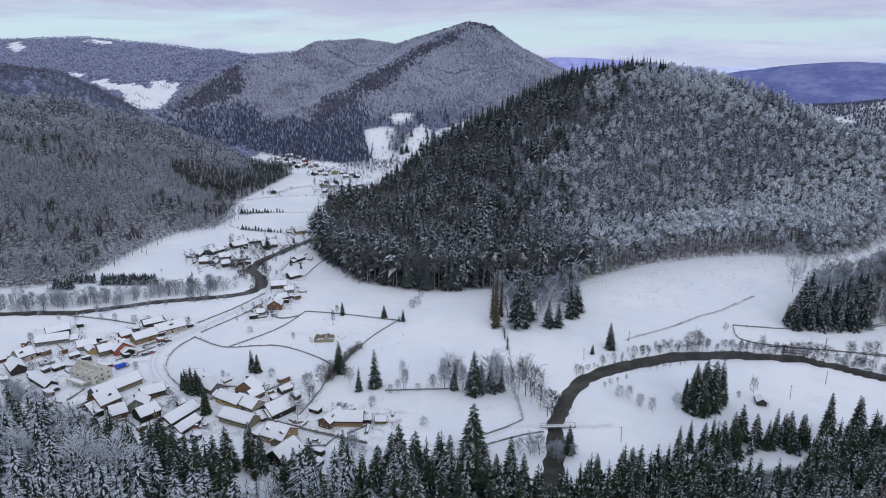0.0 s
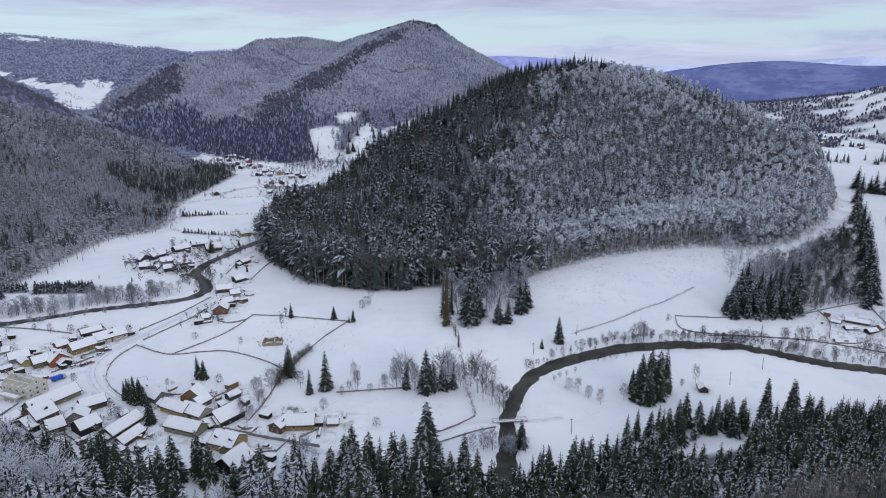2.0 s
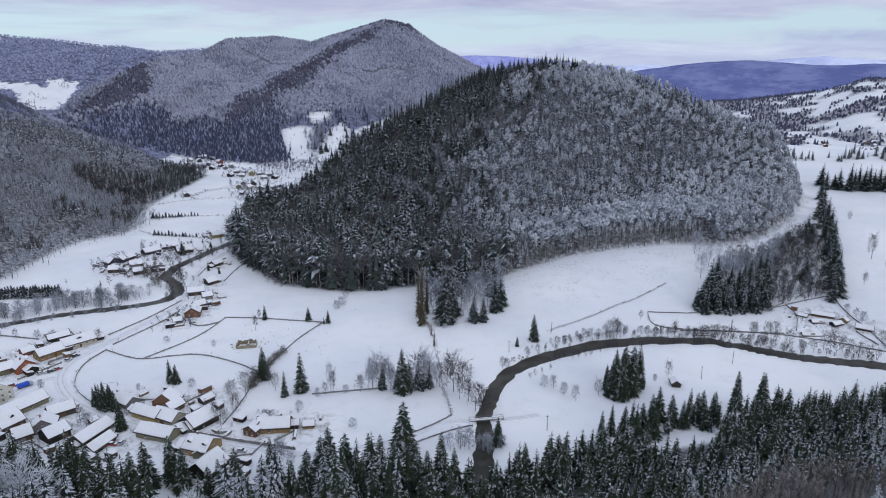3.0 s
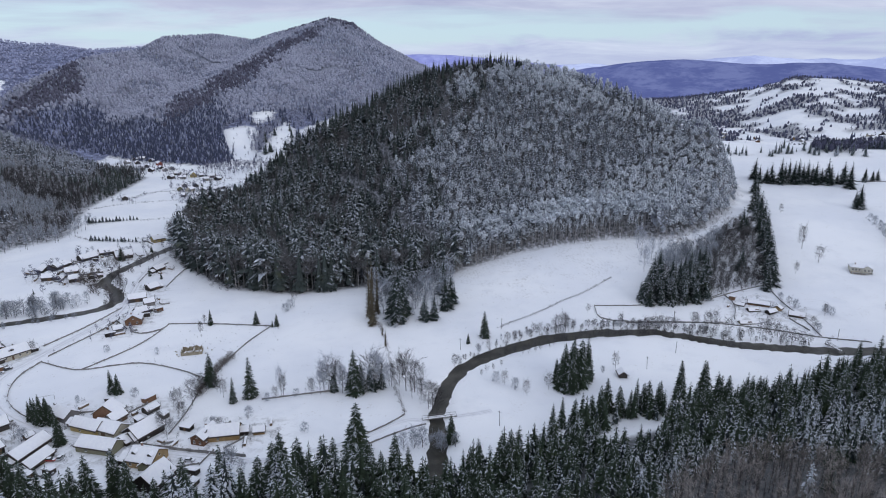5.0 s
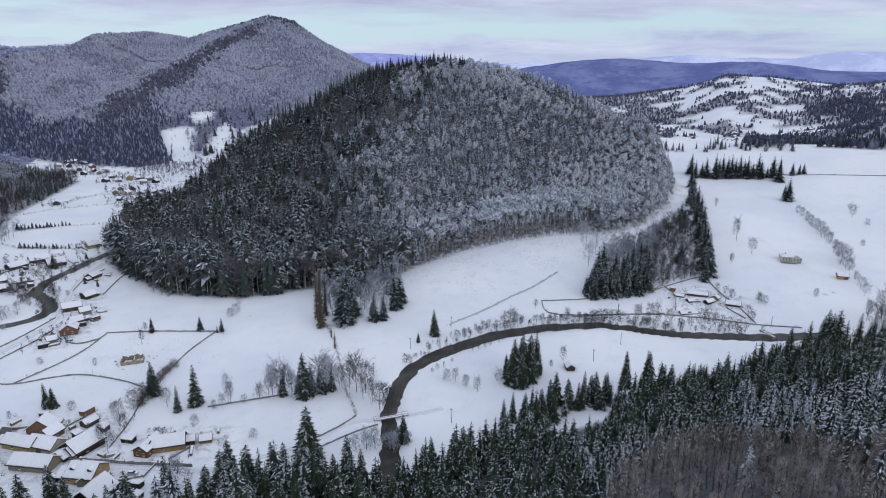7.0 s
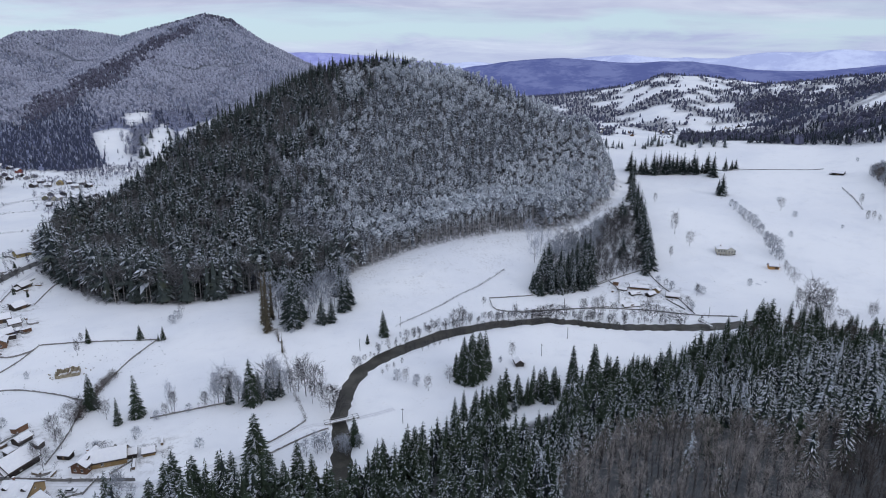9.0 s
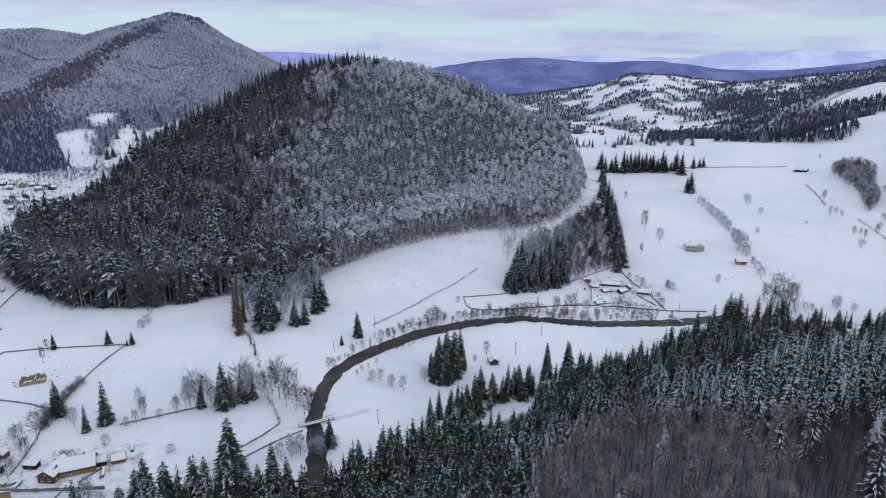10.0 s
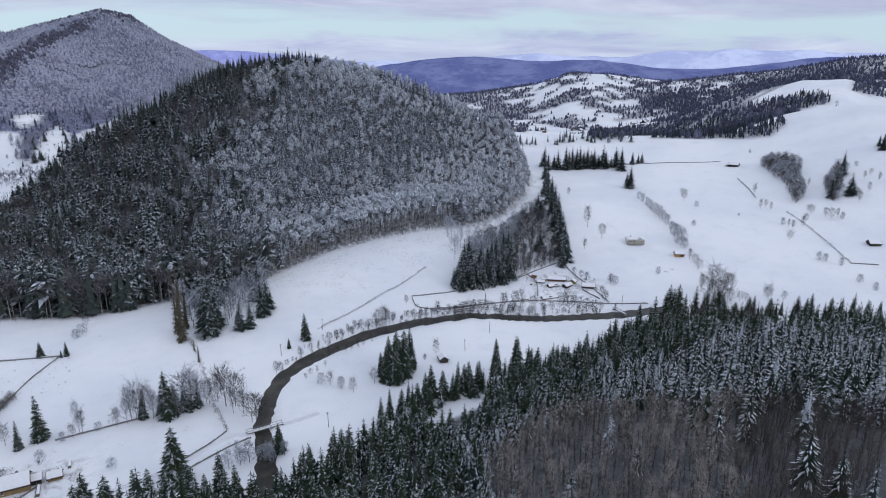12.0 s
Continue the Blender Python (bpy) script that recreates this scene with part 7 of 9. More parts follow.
def copses():
    x, y = fill(COPSE[0], 4.0, 81)
    strewn("leafless_copse", "brown-grey leafless copse on a snowy bank", "copse", FUZZY, x[::2], y[::2], 4, 9, [M_TWIG_DARK, M_BARK, M_TWIG_DARK], 82)
    strewn("leafless_copse", "frosted grey leafless trees in a copse", "copse", FUZZY, x[1::2], y[1::2], 5, 11, [M_TWIG_MURK, M_BARK, M_TWIG_MURK], 182)
    x, y = fill(COPSE_FIRS[0], 5.6, 77)
    fir = np.random.RandomState(76).rand(len(x)) < 0.52
    strewn("spruce_copse", "snow-dusted spruces in a copse on the bank", "copse", DENSE_SPRUCES, x[fir], y[fir], 10, 19, [M_NEEDLE_DUST, M_BARK], 78)
    strewn("leafless_copse", "dark leafless trees between spruces on the bank", "copse", FUZZY, x[~fir], y[~fir], 6, 12, [M_TWIG_MURK, M_BARK, M_TWIG_MURK], 83)
    x, y = fill(COPSE_BACK[0], 4.4, 79)
    strewn("leafless_copse", "frost-grey leafless trees behind the spruces", "copse", FUZZY, x, y, 8, 13, [M_TWIG_GREY, M_BARK, M_TWIG_GREY], 80)
    x, y = fill(SPUR_BACK[0], 8.0, 115)
    strewn("leafless_copse", "frosted leafless trees among the spruces", "copse", BEECHES, x, y, 12, 20, [M_TWIG_GREY, M_BARK, M_TWIG_GREY], 116)
    x, y = fill(CLEARING_ZONE[0], 6.5, 117)
    open_ = (in_any(x, y, CLEARINGS) > -3) | (y < 1090)
    x, y = x[~open_], y[~open_]
    strewn("clearing_trees", "frosted leafless trees between snowy forest clearings", "trees", BEECHES_FAR, x, y, 6, 11, [M_TWIG_FAR, M_BARK, M_TWIG_FAR], 118)
    strewn("clearing_trees", "few dark conifers between snowy forest clearings", "trees", SPRUCES_FAR, x[::9], y[::9], 12, 19, [M_NEEDLE_FAR, M_BARK], 119)
    x, y = fill(CLEARING_ZONE[0], 24, 122)
    strewn("clearing_trees", "bare young trees dotted over snowy forest clearings", "trees", BEECHES_FAR, x, y, 4, 9, [M_TWIG_FARDARK, M_BARK, M_TWIG_FARDARK], 123)
    for i, ring in enumerate(CLEARINGS[:3]):
        x, y = beside(ring, 17, 4, 190 + i, 0.7)
        strewn("clearing_trees", "dark conifers at the rim of a forest clearing", "trees", SPRUCES_FAR, x, y, 6, 13, [M_NEEDLE_FAR, M_BARK], 193 + i)
    # a loose clump of trees with a few old spruces divides the two clearings
    rs = np.random.RandomState(124)
    x, y = rs.normal(-84, 11, 70), rs.uniform(1150, 1300, 70)
    strewn("clearing_trees", "clump of grey leafless trees between two clearings", "trees", BELT_TREES, x, y, 8, 15, [M_TWIG_FAR, M_BARK, M_TWIG_FAR], 125)
    strewn("clearing_trees", "old dark spruces standing in a forest clearing", "trees", SUMMIT_SPRUCES, np.array([-61, -66, -63, -34, -30, -72, -76]), np.array([1255, 1150, 1142, 1290, 1240, 1130, 1205]), 17, 24, [M_NEEDLE_OLD, M_BARK], 126)
    x, y = fill(CLEARINGS[3], 8, 120)
    strewn("clearing_trees", "thin leafless saplings on a strip of snow", "trees", BEECHES_TALL, x, y, 7, 13, [M_TWIG_FARDARK, M_BARK, M_TWIG_FARDARK], 121)
    x, y = fill(FAR_MEADOWS[0], 11, 185)
    row = (np.abs(((0.5 * x + 0.86 * y) / 80) % 1 - 0.5) < 0.13) & (lattice(x, y, 60, 184) > 0.35) | (lattice(x, y, 60, 186) > 0.74)
    strewn("meadow_trees", "rows of small leafless trees between far meadows", "trees", BEECHES_FAR, x[row], y[row], 7, 12, [M_TWIG_FARDARK, M_BARK, M_TWIG_FARDARK], 187)
    x, y = beside([(p[0] + 4, p[1]) for p in LEFT[1:11]], 2.6, 5.0, 188)
    strewn("leafless_trees", "grey leafless trees straggling out of the wood", "trees", BEECHES_TALL, x, y, 6, 13, [M_TWIG_GREY, M_BARK, M_TWIG_GREY], 189)
    for i, line in enumerate((STREAM[6:13], [(p[0] + 9, p[1]) for p in STREAM[8:13]])):
        x, y = beside(line, 2.4, 3.2, 195 + i)
        off = (along(x, y, STREAM)[0] > 3.4) & (np.min([np.hypot(x - r[0], y - r[1]) - 0.6 * max(r[3], r[4]) for r in RIVERSIDE], axis=0) > 1)
        strewn("bank_trees", "dark leafless trees by the stream and the houses", "trees", FUZZY, x[off], y[off], 3, 8, [M_TWIG_DARK, M_BARK, M_TWIG_DARK], 197 + i)
    for i, line in enumerate(EDGE_BARE):
        x, y = beside(line, 1.6, 2.5, 170 + i)
        strewn("leafless_trees", "thin grey leafless trees at the forest edge", "trees", FUZZY, x, y, 6, 10, [M_TWIG_GREY, M_BARK, M_TWIG_GREY], 173 + i)
    for i, line in enumerate(([(p[0], p[1] + p[2] + 2) for p in RIVER[1:8]], [(p[0], p[1] - p[2] - 2) for p in RIVER[2:7]])):
        x, y = beside(line, 2.2, 1.2, 176 + i, 0.8)
        strewn("bank_trees", "thin upright leafless saplings along the river bank", "trees", FUZZY, x, y, 2.5, 6.5, [M_TWIG_DARK, M_BARK, M_TWIG_DARK], 178 + i)
    for i, ring in enumerate(GROVES):
        x, y = fill(ring, 4.0, 83 + i)
        strewn("leafless_grove", "leafless grove in a fold of the snowy pasture", "copse", FUZZY, x[::2], y[::2], 7, 12, [M_TWIG_BROWN, M_BARK, M_TWIG_BROWN], 85 + i)
        strewn("leafless_grove", "frosted grey trees in a grove on the snowy pasture", "copse", FUZZY, x[1::2], y[1::2], 7, 13, [M_TWIG_LEFT, M_BARK, M_TWIG_LEFT], 285 + i)
    # the belt of young trees on the stream's far bank
    line = [(p[0] - 3, p[1] + 11) for p in STREAM[1:6]]
    x, y = beside(line, 1.05, 5.0, 87)
    strewn("leafless_belt", "row of thin leafless trees along the stream bank", "tree belt", FUZZY, x, y, 6, 12, [M_TWIG_GREY, M_BARK, M_TWIG_GREY], 88)
    x, y = beside([(p[0] + 2, p[1] - 8) for p in STREAM[3:6]], 4.5, 1.5, 89)
    strewn("leafless_belt", "sparse leafless shrubs on the stream bank", "shrubs", BUSHES, x, y, 2, 4.5, [M_TWIG_GREY, M_BARK, M_TWIG_GREY], 90)
    x, y = beside([(p[0] - 2, p[1] + 9) for p in RIVER[2:7]], 3.0, 2.0, 91)
    strewn("bank_brush", "low leafless brush along the snowy river bank", "shrubs", FUZZY, x, y, 1.5, 4.5, [M_TWIG_GREY, M_BARK, M_TWIG_GREY], 92)
    x, y = beside([(-142, 440), (-150, 462), (-164, 482), (-160, 510), (-150, 535)], 3.0, 3.0, 93)
    strewn("bank_brush", "dark leafless alders along the bend of the stream", "shrubs", FUZZY, x, y, 5, 10, [M_TWIG_BROWN, M_BARK, M_TWIG_BROWN], 94)
    x, y = beside([(p[0], p[1] + 5) for p in HILL[5:11]], 0.8, 2.6, 240)
    strewn("beech_trunks", "dense pale beech trunks at the foot of the hill", "trees", POLES_THIN, x, y, 11, 18, [M_TWIG_FROST, M_BARK_PALE, M_TWIG_FROST], 241)
    x, y = beside(HILL[9:16], 2.2, 2.5, 140)
    strewn("bank_brush", "brown brush along the foot of the wooded hill", "shrubs", BRUSH, x, y, 1.2, 3.2, [M_TWIG_BROWN, M_BARK, M_TWIG_BROWN], 141)
    x, y = beside([(p[0], p[1] - 1) for p in HILL[:4]], 2.0, 2.0, 142)
    strewn("bank_brush", "dark brush along the edge of the wood", "shrubs", BRUSH, x, y, 1.5, 4, [M_TWIG_DARK, M_BARK, M_TWIG_DARK], 143)
    # the far bank of trees on the shoulder of the pass and on the slopes beyond it
    x, y = beside(COL_TREES[0], 2.4, 9, 95, 0.8)
    strewn("conifer_belt", "dark conifers along the brow of the pass", "tree belt", MID_SPRUCES, x, y, 6, 15, [M_NEEDLE_DARK, M_BARK], 96)
    for i, ring in enumerate(FAR_BELTS):
        x, y = fill(ring, 6.8 if i == 0 else 9, 97 + i)
        gap = lattice(x, y, 42, 33) > 0.3
        x, y = x[gap], y[gap]
        rs = np.random.RandomState(100 + i)
        f = rs.rand(len(x)) < 0.4 + 1.1 * (lattice(x, y, 60, 13) - 0.5)
        strewn("conifer_belt", "dark conifer belt on the far snowy slope", "forest", SPRUCES if i == 0 else FIRS_FAR, x[f], y[f], 6, 13, [M_NEEDLE_BELT, M_CORE], 103 + i)
        strewn("leafless_belt", "brown-grey leafless belt on the far snowy slope", "forest", (BELT_TREES + CROWNS_FAR[:1] if i == 0 else FAR_PUFFS + CROWNS_FAR[:2]), x[~f], y[~f], 6, 12, [M_TWIG_FARDARK, M_BARK, M_TWIG_FARDARK], 106 + i)
    x, y = sown(800, 2400, 850, 2300, 10.6, 110)
    mask = far_patches(x, y) > np.random.RandomState(111).rand(len(x)) * 0.9 + 0.05
    mask &= (np.hypot(x, y) > 1350) & (np.hypot(x, y) < 2800) & (np.degrees(np.arctan2(x, y)) > 28)
    x, y = x[mask], y[mask]
    f = np.random.RandomState(112).rand(len(x)) < 0.22 + 0.4 * step(lattice(x, y, 90, 29), 0.5, 0.7)
    strewn("conifer_patches", "scattered conifer woods between far snowy meadows", "forest", FIRS_FAR, x[f], y[f], 6, 12, [M_NEEDLE_FAR, M_BARK], 113)
    strewn("leafless_patches", "scattered leafless woods between far snowy meadows", "forest", FAR_PUFFS + CROWNS_FAR[:2], x[~f], y[~f], 4.5, 9, [M_TWIG_FARDARK, M_BARK, M_TWIG_FARDARK], 114)


copses()


# ---------------------------------------------------------------- hedges, fences, ditches, roads
def smooth_line(line, every):
    P, side = ribbon(line, 1, 0, every)
    return P, side


def build_hedges():
    for i, line in enumerate(HEDGES):
        x, y = beside(line, 0.9 if i == 0 else 0.5, 0.5 if i == 0 else 1.1, 120 + i)
        strewn("hedge", "overgrown brown hedge along a field boundary", "hedge", BRUSH, x, y, 0.6 if i == 0 else 2.0, 2.2 if i == 0 else 5.0, [M_TWIG_BROWN, M_BARK, M_TWIG_BROWN], 122 + i)
    for i, line in enumerate(DITCHES):
        x, y = beside(line, 0.45, 0.4, 130 + i)
        strewn("ditch_brush", "dark brush and earth along an open ditch", "hedge", BRUSH, x, y, 0.6, 1.4, [M_TWIG_DARK, M_BARK, M_TWIG_DARK], 133 + i)


POST_MESH = []  # one squared post, a metre tall, shared by all fences


def fence(line, label, height, seed):
    """A weathered fence of posts and overlapping boards that follows the ground."""
    rs = np.random.RandomState(seed)
    P, side = smooth_line(line, 1.6)
    z = ground(P[:, 0], P[:, 1])
    ob = tagged(new("fence"), label, "fence", "fences in the valley")
    V, T = [], []

    def box(a, b, za, zb, thick, low, high):
        d = np.array(b) - np.array(a)
        n = np.array([-d[1], d[0]]) / (np.hypot(*d) + 1e-9) * thick / 2
        i = len(V)
        for p, zz in ((a, za), (b, zb)):
            for s in (-1, 1):
                for h in (low, high):
                    V.append((p[0] + n[0] * s, p[1] + n[1] * s, zz + h))
        for q in ((0, 1, 5, 4), (2, 6, 7, 3), (1, 3, 7, 5), (0, 4, 6, 2), (0, 2, 3, 1), (4, 5, 7, 6)):
            T.append(tuple(i + k for k in q))

    for k in range(len(P) - 1):
        h = height * rs.uniform(0.75, 1.1)
        box(P[k] + side[k] * rs.normal(0, 0.05), P[k + 1], z[k], z[k + 1], 0.14, 0.05, h * rs.uniform(0.85, 1))
    tagged(part("boarding", mesh_of("fence_boards", V, T, [M_FENCE]), ob), kind="stuff")
    for k in range(0, len(P), 2):
        post = part("post", POST_MESH[0], ob)
        post.matrix_basis = pose(P[k][0], P[k][1], z[k] - 0.3, rs.normal(0, 2), rs.normal(0, 2), rs.uniform(0, 90)) @ Matrix.Diagonal((1, 1, 0.3 + height * rs.uniform(1.1, 1.3), 1))
    V, T = [], []
    for k in range(len(P) - 1):
        if rs.rand() < 0.4:
            box(P[k], P[k + 1], z[k] + height, z[k + 1] + height, 0.2, -0.02, 0.12)
    if V:
        tagged(part("snow", mesh_of("fence_snow", V, T, [M_SNOW]), ob, "cap of snow on the fence"), kind="stuff")


def road(line, half, label, lift=0.12):
    P, side = smooth_line(line, 3.0)
    cols = np.array([-1.25, -1, -0.55, -0.3, 0.3, 0.55, 1, 1.25]) * half
    V = []
    for c in cols:
        q = P + side * c
        edge = abs(c) > half
        V.append(np.concatenate([q, (land(q[:, 0], q[:, 1]) + (-0.3 if edge else lift))[:, None]], 1)[:, None])
    V = np.concatenate(V, 1)
    n, w = len(P), len(cols)
    a = (np.arange(n - 1)[:, None] * w + np.arange(w - 1)[None])
    lane = np.tile(np.arange(w - 1), n - 1)
    me = mesh_of("road", V.reshape(-1, 3), np.stack([a, a + 1, a + w + 1, a + w], -1).reshape(-1, 4), [M_ROAD, M_TRACK], np.isin(lane, (2, 4)).astype(int), smooth=True)
    tagged(new("road", me), label, "road", kind="structure")


M_SNOW = plain("packed_snow", (0.78, 0.785, 0.83), SNOW, 0.8, 0.7, 0.25, 0.3)
M_FENCE = plain("weathered_boards", (0.13, 0.125, 0.122), (0.32, 0.31, 0.30), 1.2, 0.9, 0.1)
POST_MESH.append(mesh_of("fence_post", [(a * 0.09 * w, b * 0.09 * w, h) for h, w in ((0, 1), (0.97, 1), (1.0, 0.7)) for a, b in ((-1, -1), (1, -1), (1, 1), (-1, 1))],
                         [(4 * r + q, 4 * r + (q + 1) % 4, 4 * r + 4 + (q + 1) % 4, 4 * r + 4 + q) for r in (0, 1) for q in range(4)] + [(8, 9, 10, 11)], [M_FENCE]))
M_ROAD = plain("rolled_snow", (0.68, 0.685, 0.73), (0.79, 0.795, 0.83), 0.25, 0.7, 0.25)
M_TRACK = plain("dirty_snow", (0.52, 0.52, 0.54), (0.72, 0.725, 0.75), 0.2, 0.7, 0.25)
build_hedges()
for i, line in enumerate(FENCES):
    if i == 17:
        continue
    fence(line, "weathered wooden fence between snowy fields" if i != 10 else "tall dark board fence along the village road", 0.85 if i != 10 else 1.7, 200 + i)
for i, line in enumerate(FENCES):
    x, y = beside(line, 4.5, 1.1, 820 + i, 0.75)
    strewn("fence_weeds", "dry weeds and low shrubs along a fence", "shrubs", BRUSH, x, y, 0.5, 1.7, [M_TWIG_DARK, M_BARK, M_TWIG_DARK], 850 + i)
x, y = fill([(r[0] + dx, r[1] + dy) for r in RUIN[:1] for dx, dy in ((-26, -14), (42, -20), (48, 26), (-10, 34))], 5.5, 880)
strewn("weeds", "dry weeds and stones poking through the snow", "shrubs", BRUSH, x, y, 0.35, 1.1, [M_TWIG_DARK, M_BARK, M_TWIG_DARK], 881)
x, y = fill([(-260, 300), (-60, 330), (200, 345), (330, 300), (330, 420), (120, 440), (-120, 400)], 17, 882)
dry = along(x, y, RIVER)[0] > 9
strewn("weeds", "single dry weeds dotted over the snowy meadow", "shrubs", BRUSH, x[dry], y[dry], 0.25, 0.7, [M_TWIG_DARK, M_BARK, M_TWIG_DARK], 883)
for i, line in enumerate(YARD_FENCES):
    fence(line, "low dark board fence round a village yard", 1.0, 240 + i)
for i, line in enumerate(FAR_FENCES):
    x, y = beside(line, 1.6, 0.8, 150 + i)
    strewn("hedge", "thin brown hedge between the far fields", "hedge", BRUSH, x, y, 1.0, 2.6, [M_TWIG_DARK, M_BARK, M_TWIG_DARK], 156 + i)
# the dark cut bank of the track, drawn with low brush
for i, line in enumerate(FOREST_TRACK):
    x, y = beside([(p[0] + 1, p[1] - 2.4) for p in line], 0.9, 0.5, 136 + i)
    strewn("track_brush", "dark brush standing in for the cut bank of the forest track", "hedge", BRUSH, x, y, 1.4, 3.0, [M_TWIG_DARK, M_BARK, M_TWIG_DARK], 138 + i)
for i, line in enumerate(ROADS):
    road(line, 2.6 if i in (0, 1, 4) else 1.5, "snow-covered village road with wheel tracks" if i in (0, 1, 4) else "narrow snow-covered farm track")


def football_goal(x, y, turn):
    ob = tagged(new("football_goal"), "white football goal frame in a snowy field", "goal")
    ob.matrix_basis = pose(x, y, gz(x, y) - 0.05, 0, 0, turn)
    for title, pts in (("post", [(-3.66, 0, 0), (-3.66, 0, 2.44)]), ("post", [(3.66, 0, 0), (3.66, 0, 2.44)]), ("crossbar", [(-3.72, 0, 2.44), (3.72, 0, 2.44)]),
                       ("stay", [(-3.66, 0, 2.4), (-3.66, 1.6, 0)]), ("stay", [(3.66, 0, 2.4), (3.66, 1.6, 0)])):
        a, b = Vector(pts[0]), Vector(pts[1])
        q = (b - a).to_track_quat("Z", "Y").to_matrix()
        ring = [q @ Vector((0.07 * math.cos(0.785 * k), 0.07 * math.sin(0.785 * k), 0)) for k in range(8)]
        V = [tuple(a + r) for r in ring] + [tuple(b + r) for r in ring]
        F = [(k, (k + 1) % 8, 8 + (k + 1) % 8, 8 + k) for k in range(8)]
        part(title, mesh_of(title, V, F, [M_FENCE]), ob)


football_goal(GOAL[0][0], GOAL[0][1], 12)
# ---------------------------------------------------------------- houses
WALLS = {
    "cream": plain("cream_render", (0.360, 0.331, 0.259), (0.446, 0.418, 0.346), 0.6, 0.85, 0.2, vary=0.3),
    "yellow": plain("yellow_render", (0.360, 0.281, 0.122), (0.446, 0.360, 0.187), 0.6, 0.85, 0.2, vary=0.3),
    "ochre": plain("ochre_boards", (0.259, 0.173, 0.079), (0.374, 0.266, 0.144), 0.8, 0.85, 0.2, vary=0.4),
    "red": plain("red_render", (0.230, 0.061, 0.040), (0.324, 0.108, 0.065), 0.7, 0.8, 0.2, vary=0.3),
    "orange": plain("fresh_timber", (0.42, 0.22, 0.08), (0.58, 0.33, 0.14), 1.0, 0.8, 0.2, vary=0.2),
    "olive": plain("olive_render", (0.151, 0.151, 0.094), (0.223, 0.216, 0.151), 0.6, 0.85, 0.2, vary=0.3),
    "grey": plain("grey_render", (0.187, 0.180, 0.180), (0.302, 0.295, 0.288), 0.6, 0.85, 0.2, vary=0.4),
    "brick": plain("brown_brick", (0.122, 0.065, 0.040), (0.209, 0.122, 0.079), 0.9, 0.85, 0.2, vary=0.4),
    "dark": plain("dark_timber", (0.025, 0.022, 0.020), (0.072, 0.063, 0.058), 0.9, 0.85, 0.2, vary=0.4)}
WORDS = {"cream": "cream rendered", "yellow": "yellow rendered", "ochre": "ochre boarded", "red": "red-painted", "orange": "fresh orange timber", "olive": "dull green rendered",
         "grey": "grey rendered", "brick": "brown brick", "dark": "dark timber"}
M_ROOF = plain("old_roof_tiles", (0.03, 0.027, 0.027), (0.085, 0.066, 0.06), 1.5, 0.85, 0.2, vary=0.4)
M_PANE = plain("window_pane", (0.02, 0.022, 0.026), (0.05, 0.055, 0.065), 0.8, 0.15, 0.5)
M_FRAME = plain("window_frame", (0.5, 0.48, 0.45), (0.66, 0.65, 0.62), 3, 0.6, 0.3)
M_DOOR = plain("door_wood", (0.08, 0.05, 0.03), (0.17, 0.11, 0.07), 2, 0.7, 0.3)
M_CHIMNEY = plain("chimney_brick", (0.16, 0.09, 0.07), (0.3, 0.19, 0.15), 3, 0.85, 0.2)


class Solid:
    """Boxes and slabs gathered into one mesh."""

    def __init__(self):
        self.V, self.F = [], []

    def hull(self, low, high):
        """Two loops of the same length, joined and capped."""
        i, n = len(self.V), len(low)
        self.V += list(low) + list(high)
        self.F.append(tuple(i + k for k in reversed(range(n))))
        self.F.append(tuple(i + n + k for k in range(n)))
        for k in range(n):
            self.F.append((i + k, i + (k + 1) % n, i + n + (k + 1) % n, i + n + k))
        return self

    def box(self, x0, x1, y0, y1, z0, z1):
        return self.hull([(x0, y0, z0), (x1, y0, z0), (x1, y1, z0), (x0, y1, z0)], [(x0, y0, z1), (x1, y0, z1), (x1, y1, z1), (x0, y1, z1)])

    def mesh(self, name, mat, bevel=0.0):
        me = bpy.data.meshes.new(name)
        bm = bmesh.new()
        vs = [bm.verts.new(v) for v in self.V]
        for f in self.F:
            bm.faces.new([vs[k] for k in f])
        bmesh.ops.recalc_face_normals(bm, faces=bm.faces)
        if bevel:
            bmesh.ops.bevel(bm, geom=bm.edges[:], offset=bevel, segments=2, affect="EDGES", profile=0.5)
        bm.to_mesh(me)
        bm.free()
        me.materials.append(mat)
        return me


def add_window(ob, at, turn, w=0.95, h=1.15):
    frame_ = part("window", Solid().box(-w / 2, w / 2, -0.05, 0.05, -h / 2, h / 2).mesh("window", M_FRAME), ob)
    frame_.matrix_basis = pose(*at, 0, 0, turn)
    s = Solid()
    for sx in (-1, 1):
        s.box(sx * w * 0.24 - w * 0.19, sx * w * 0.24 + w * 0.19, -0.075, -0.05, -h * 0.42, h * 0.42)
    part("pane", s.mesh("pane", M_PANE), frame_)
    part("sill", Solid().box(-w / 2 - 0.08, w / 2 + 0.08, -0.16, -0.05, -h / 2 - 0.08, -h / 2).mesh("sill", M_SNOW), frame_)


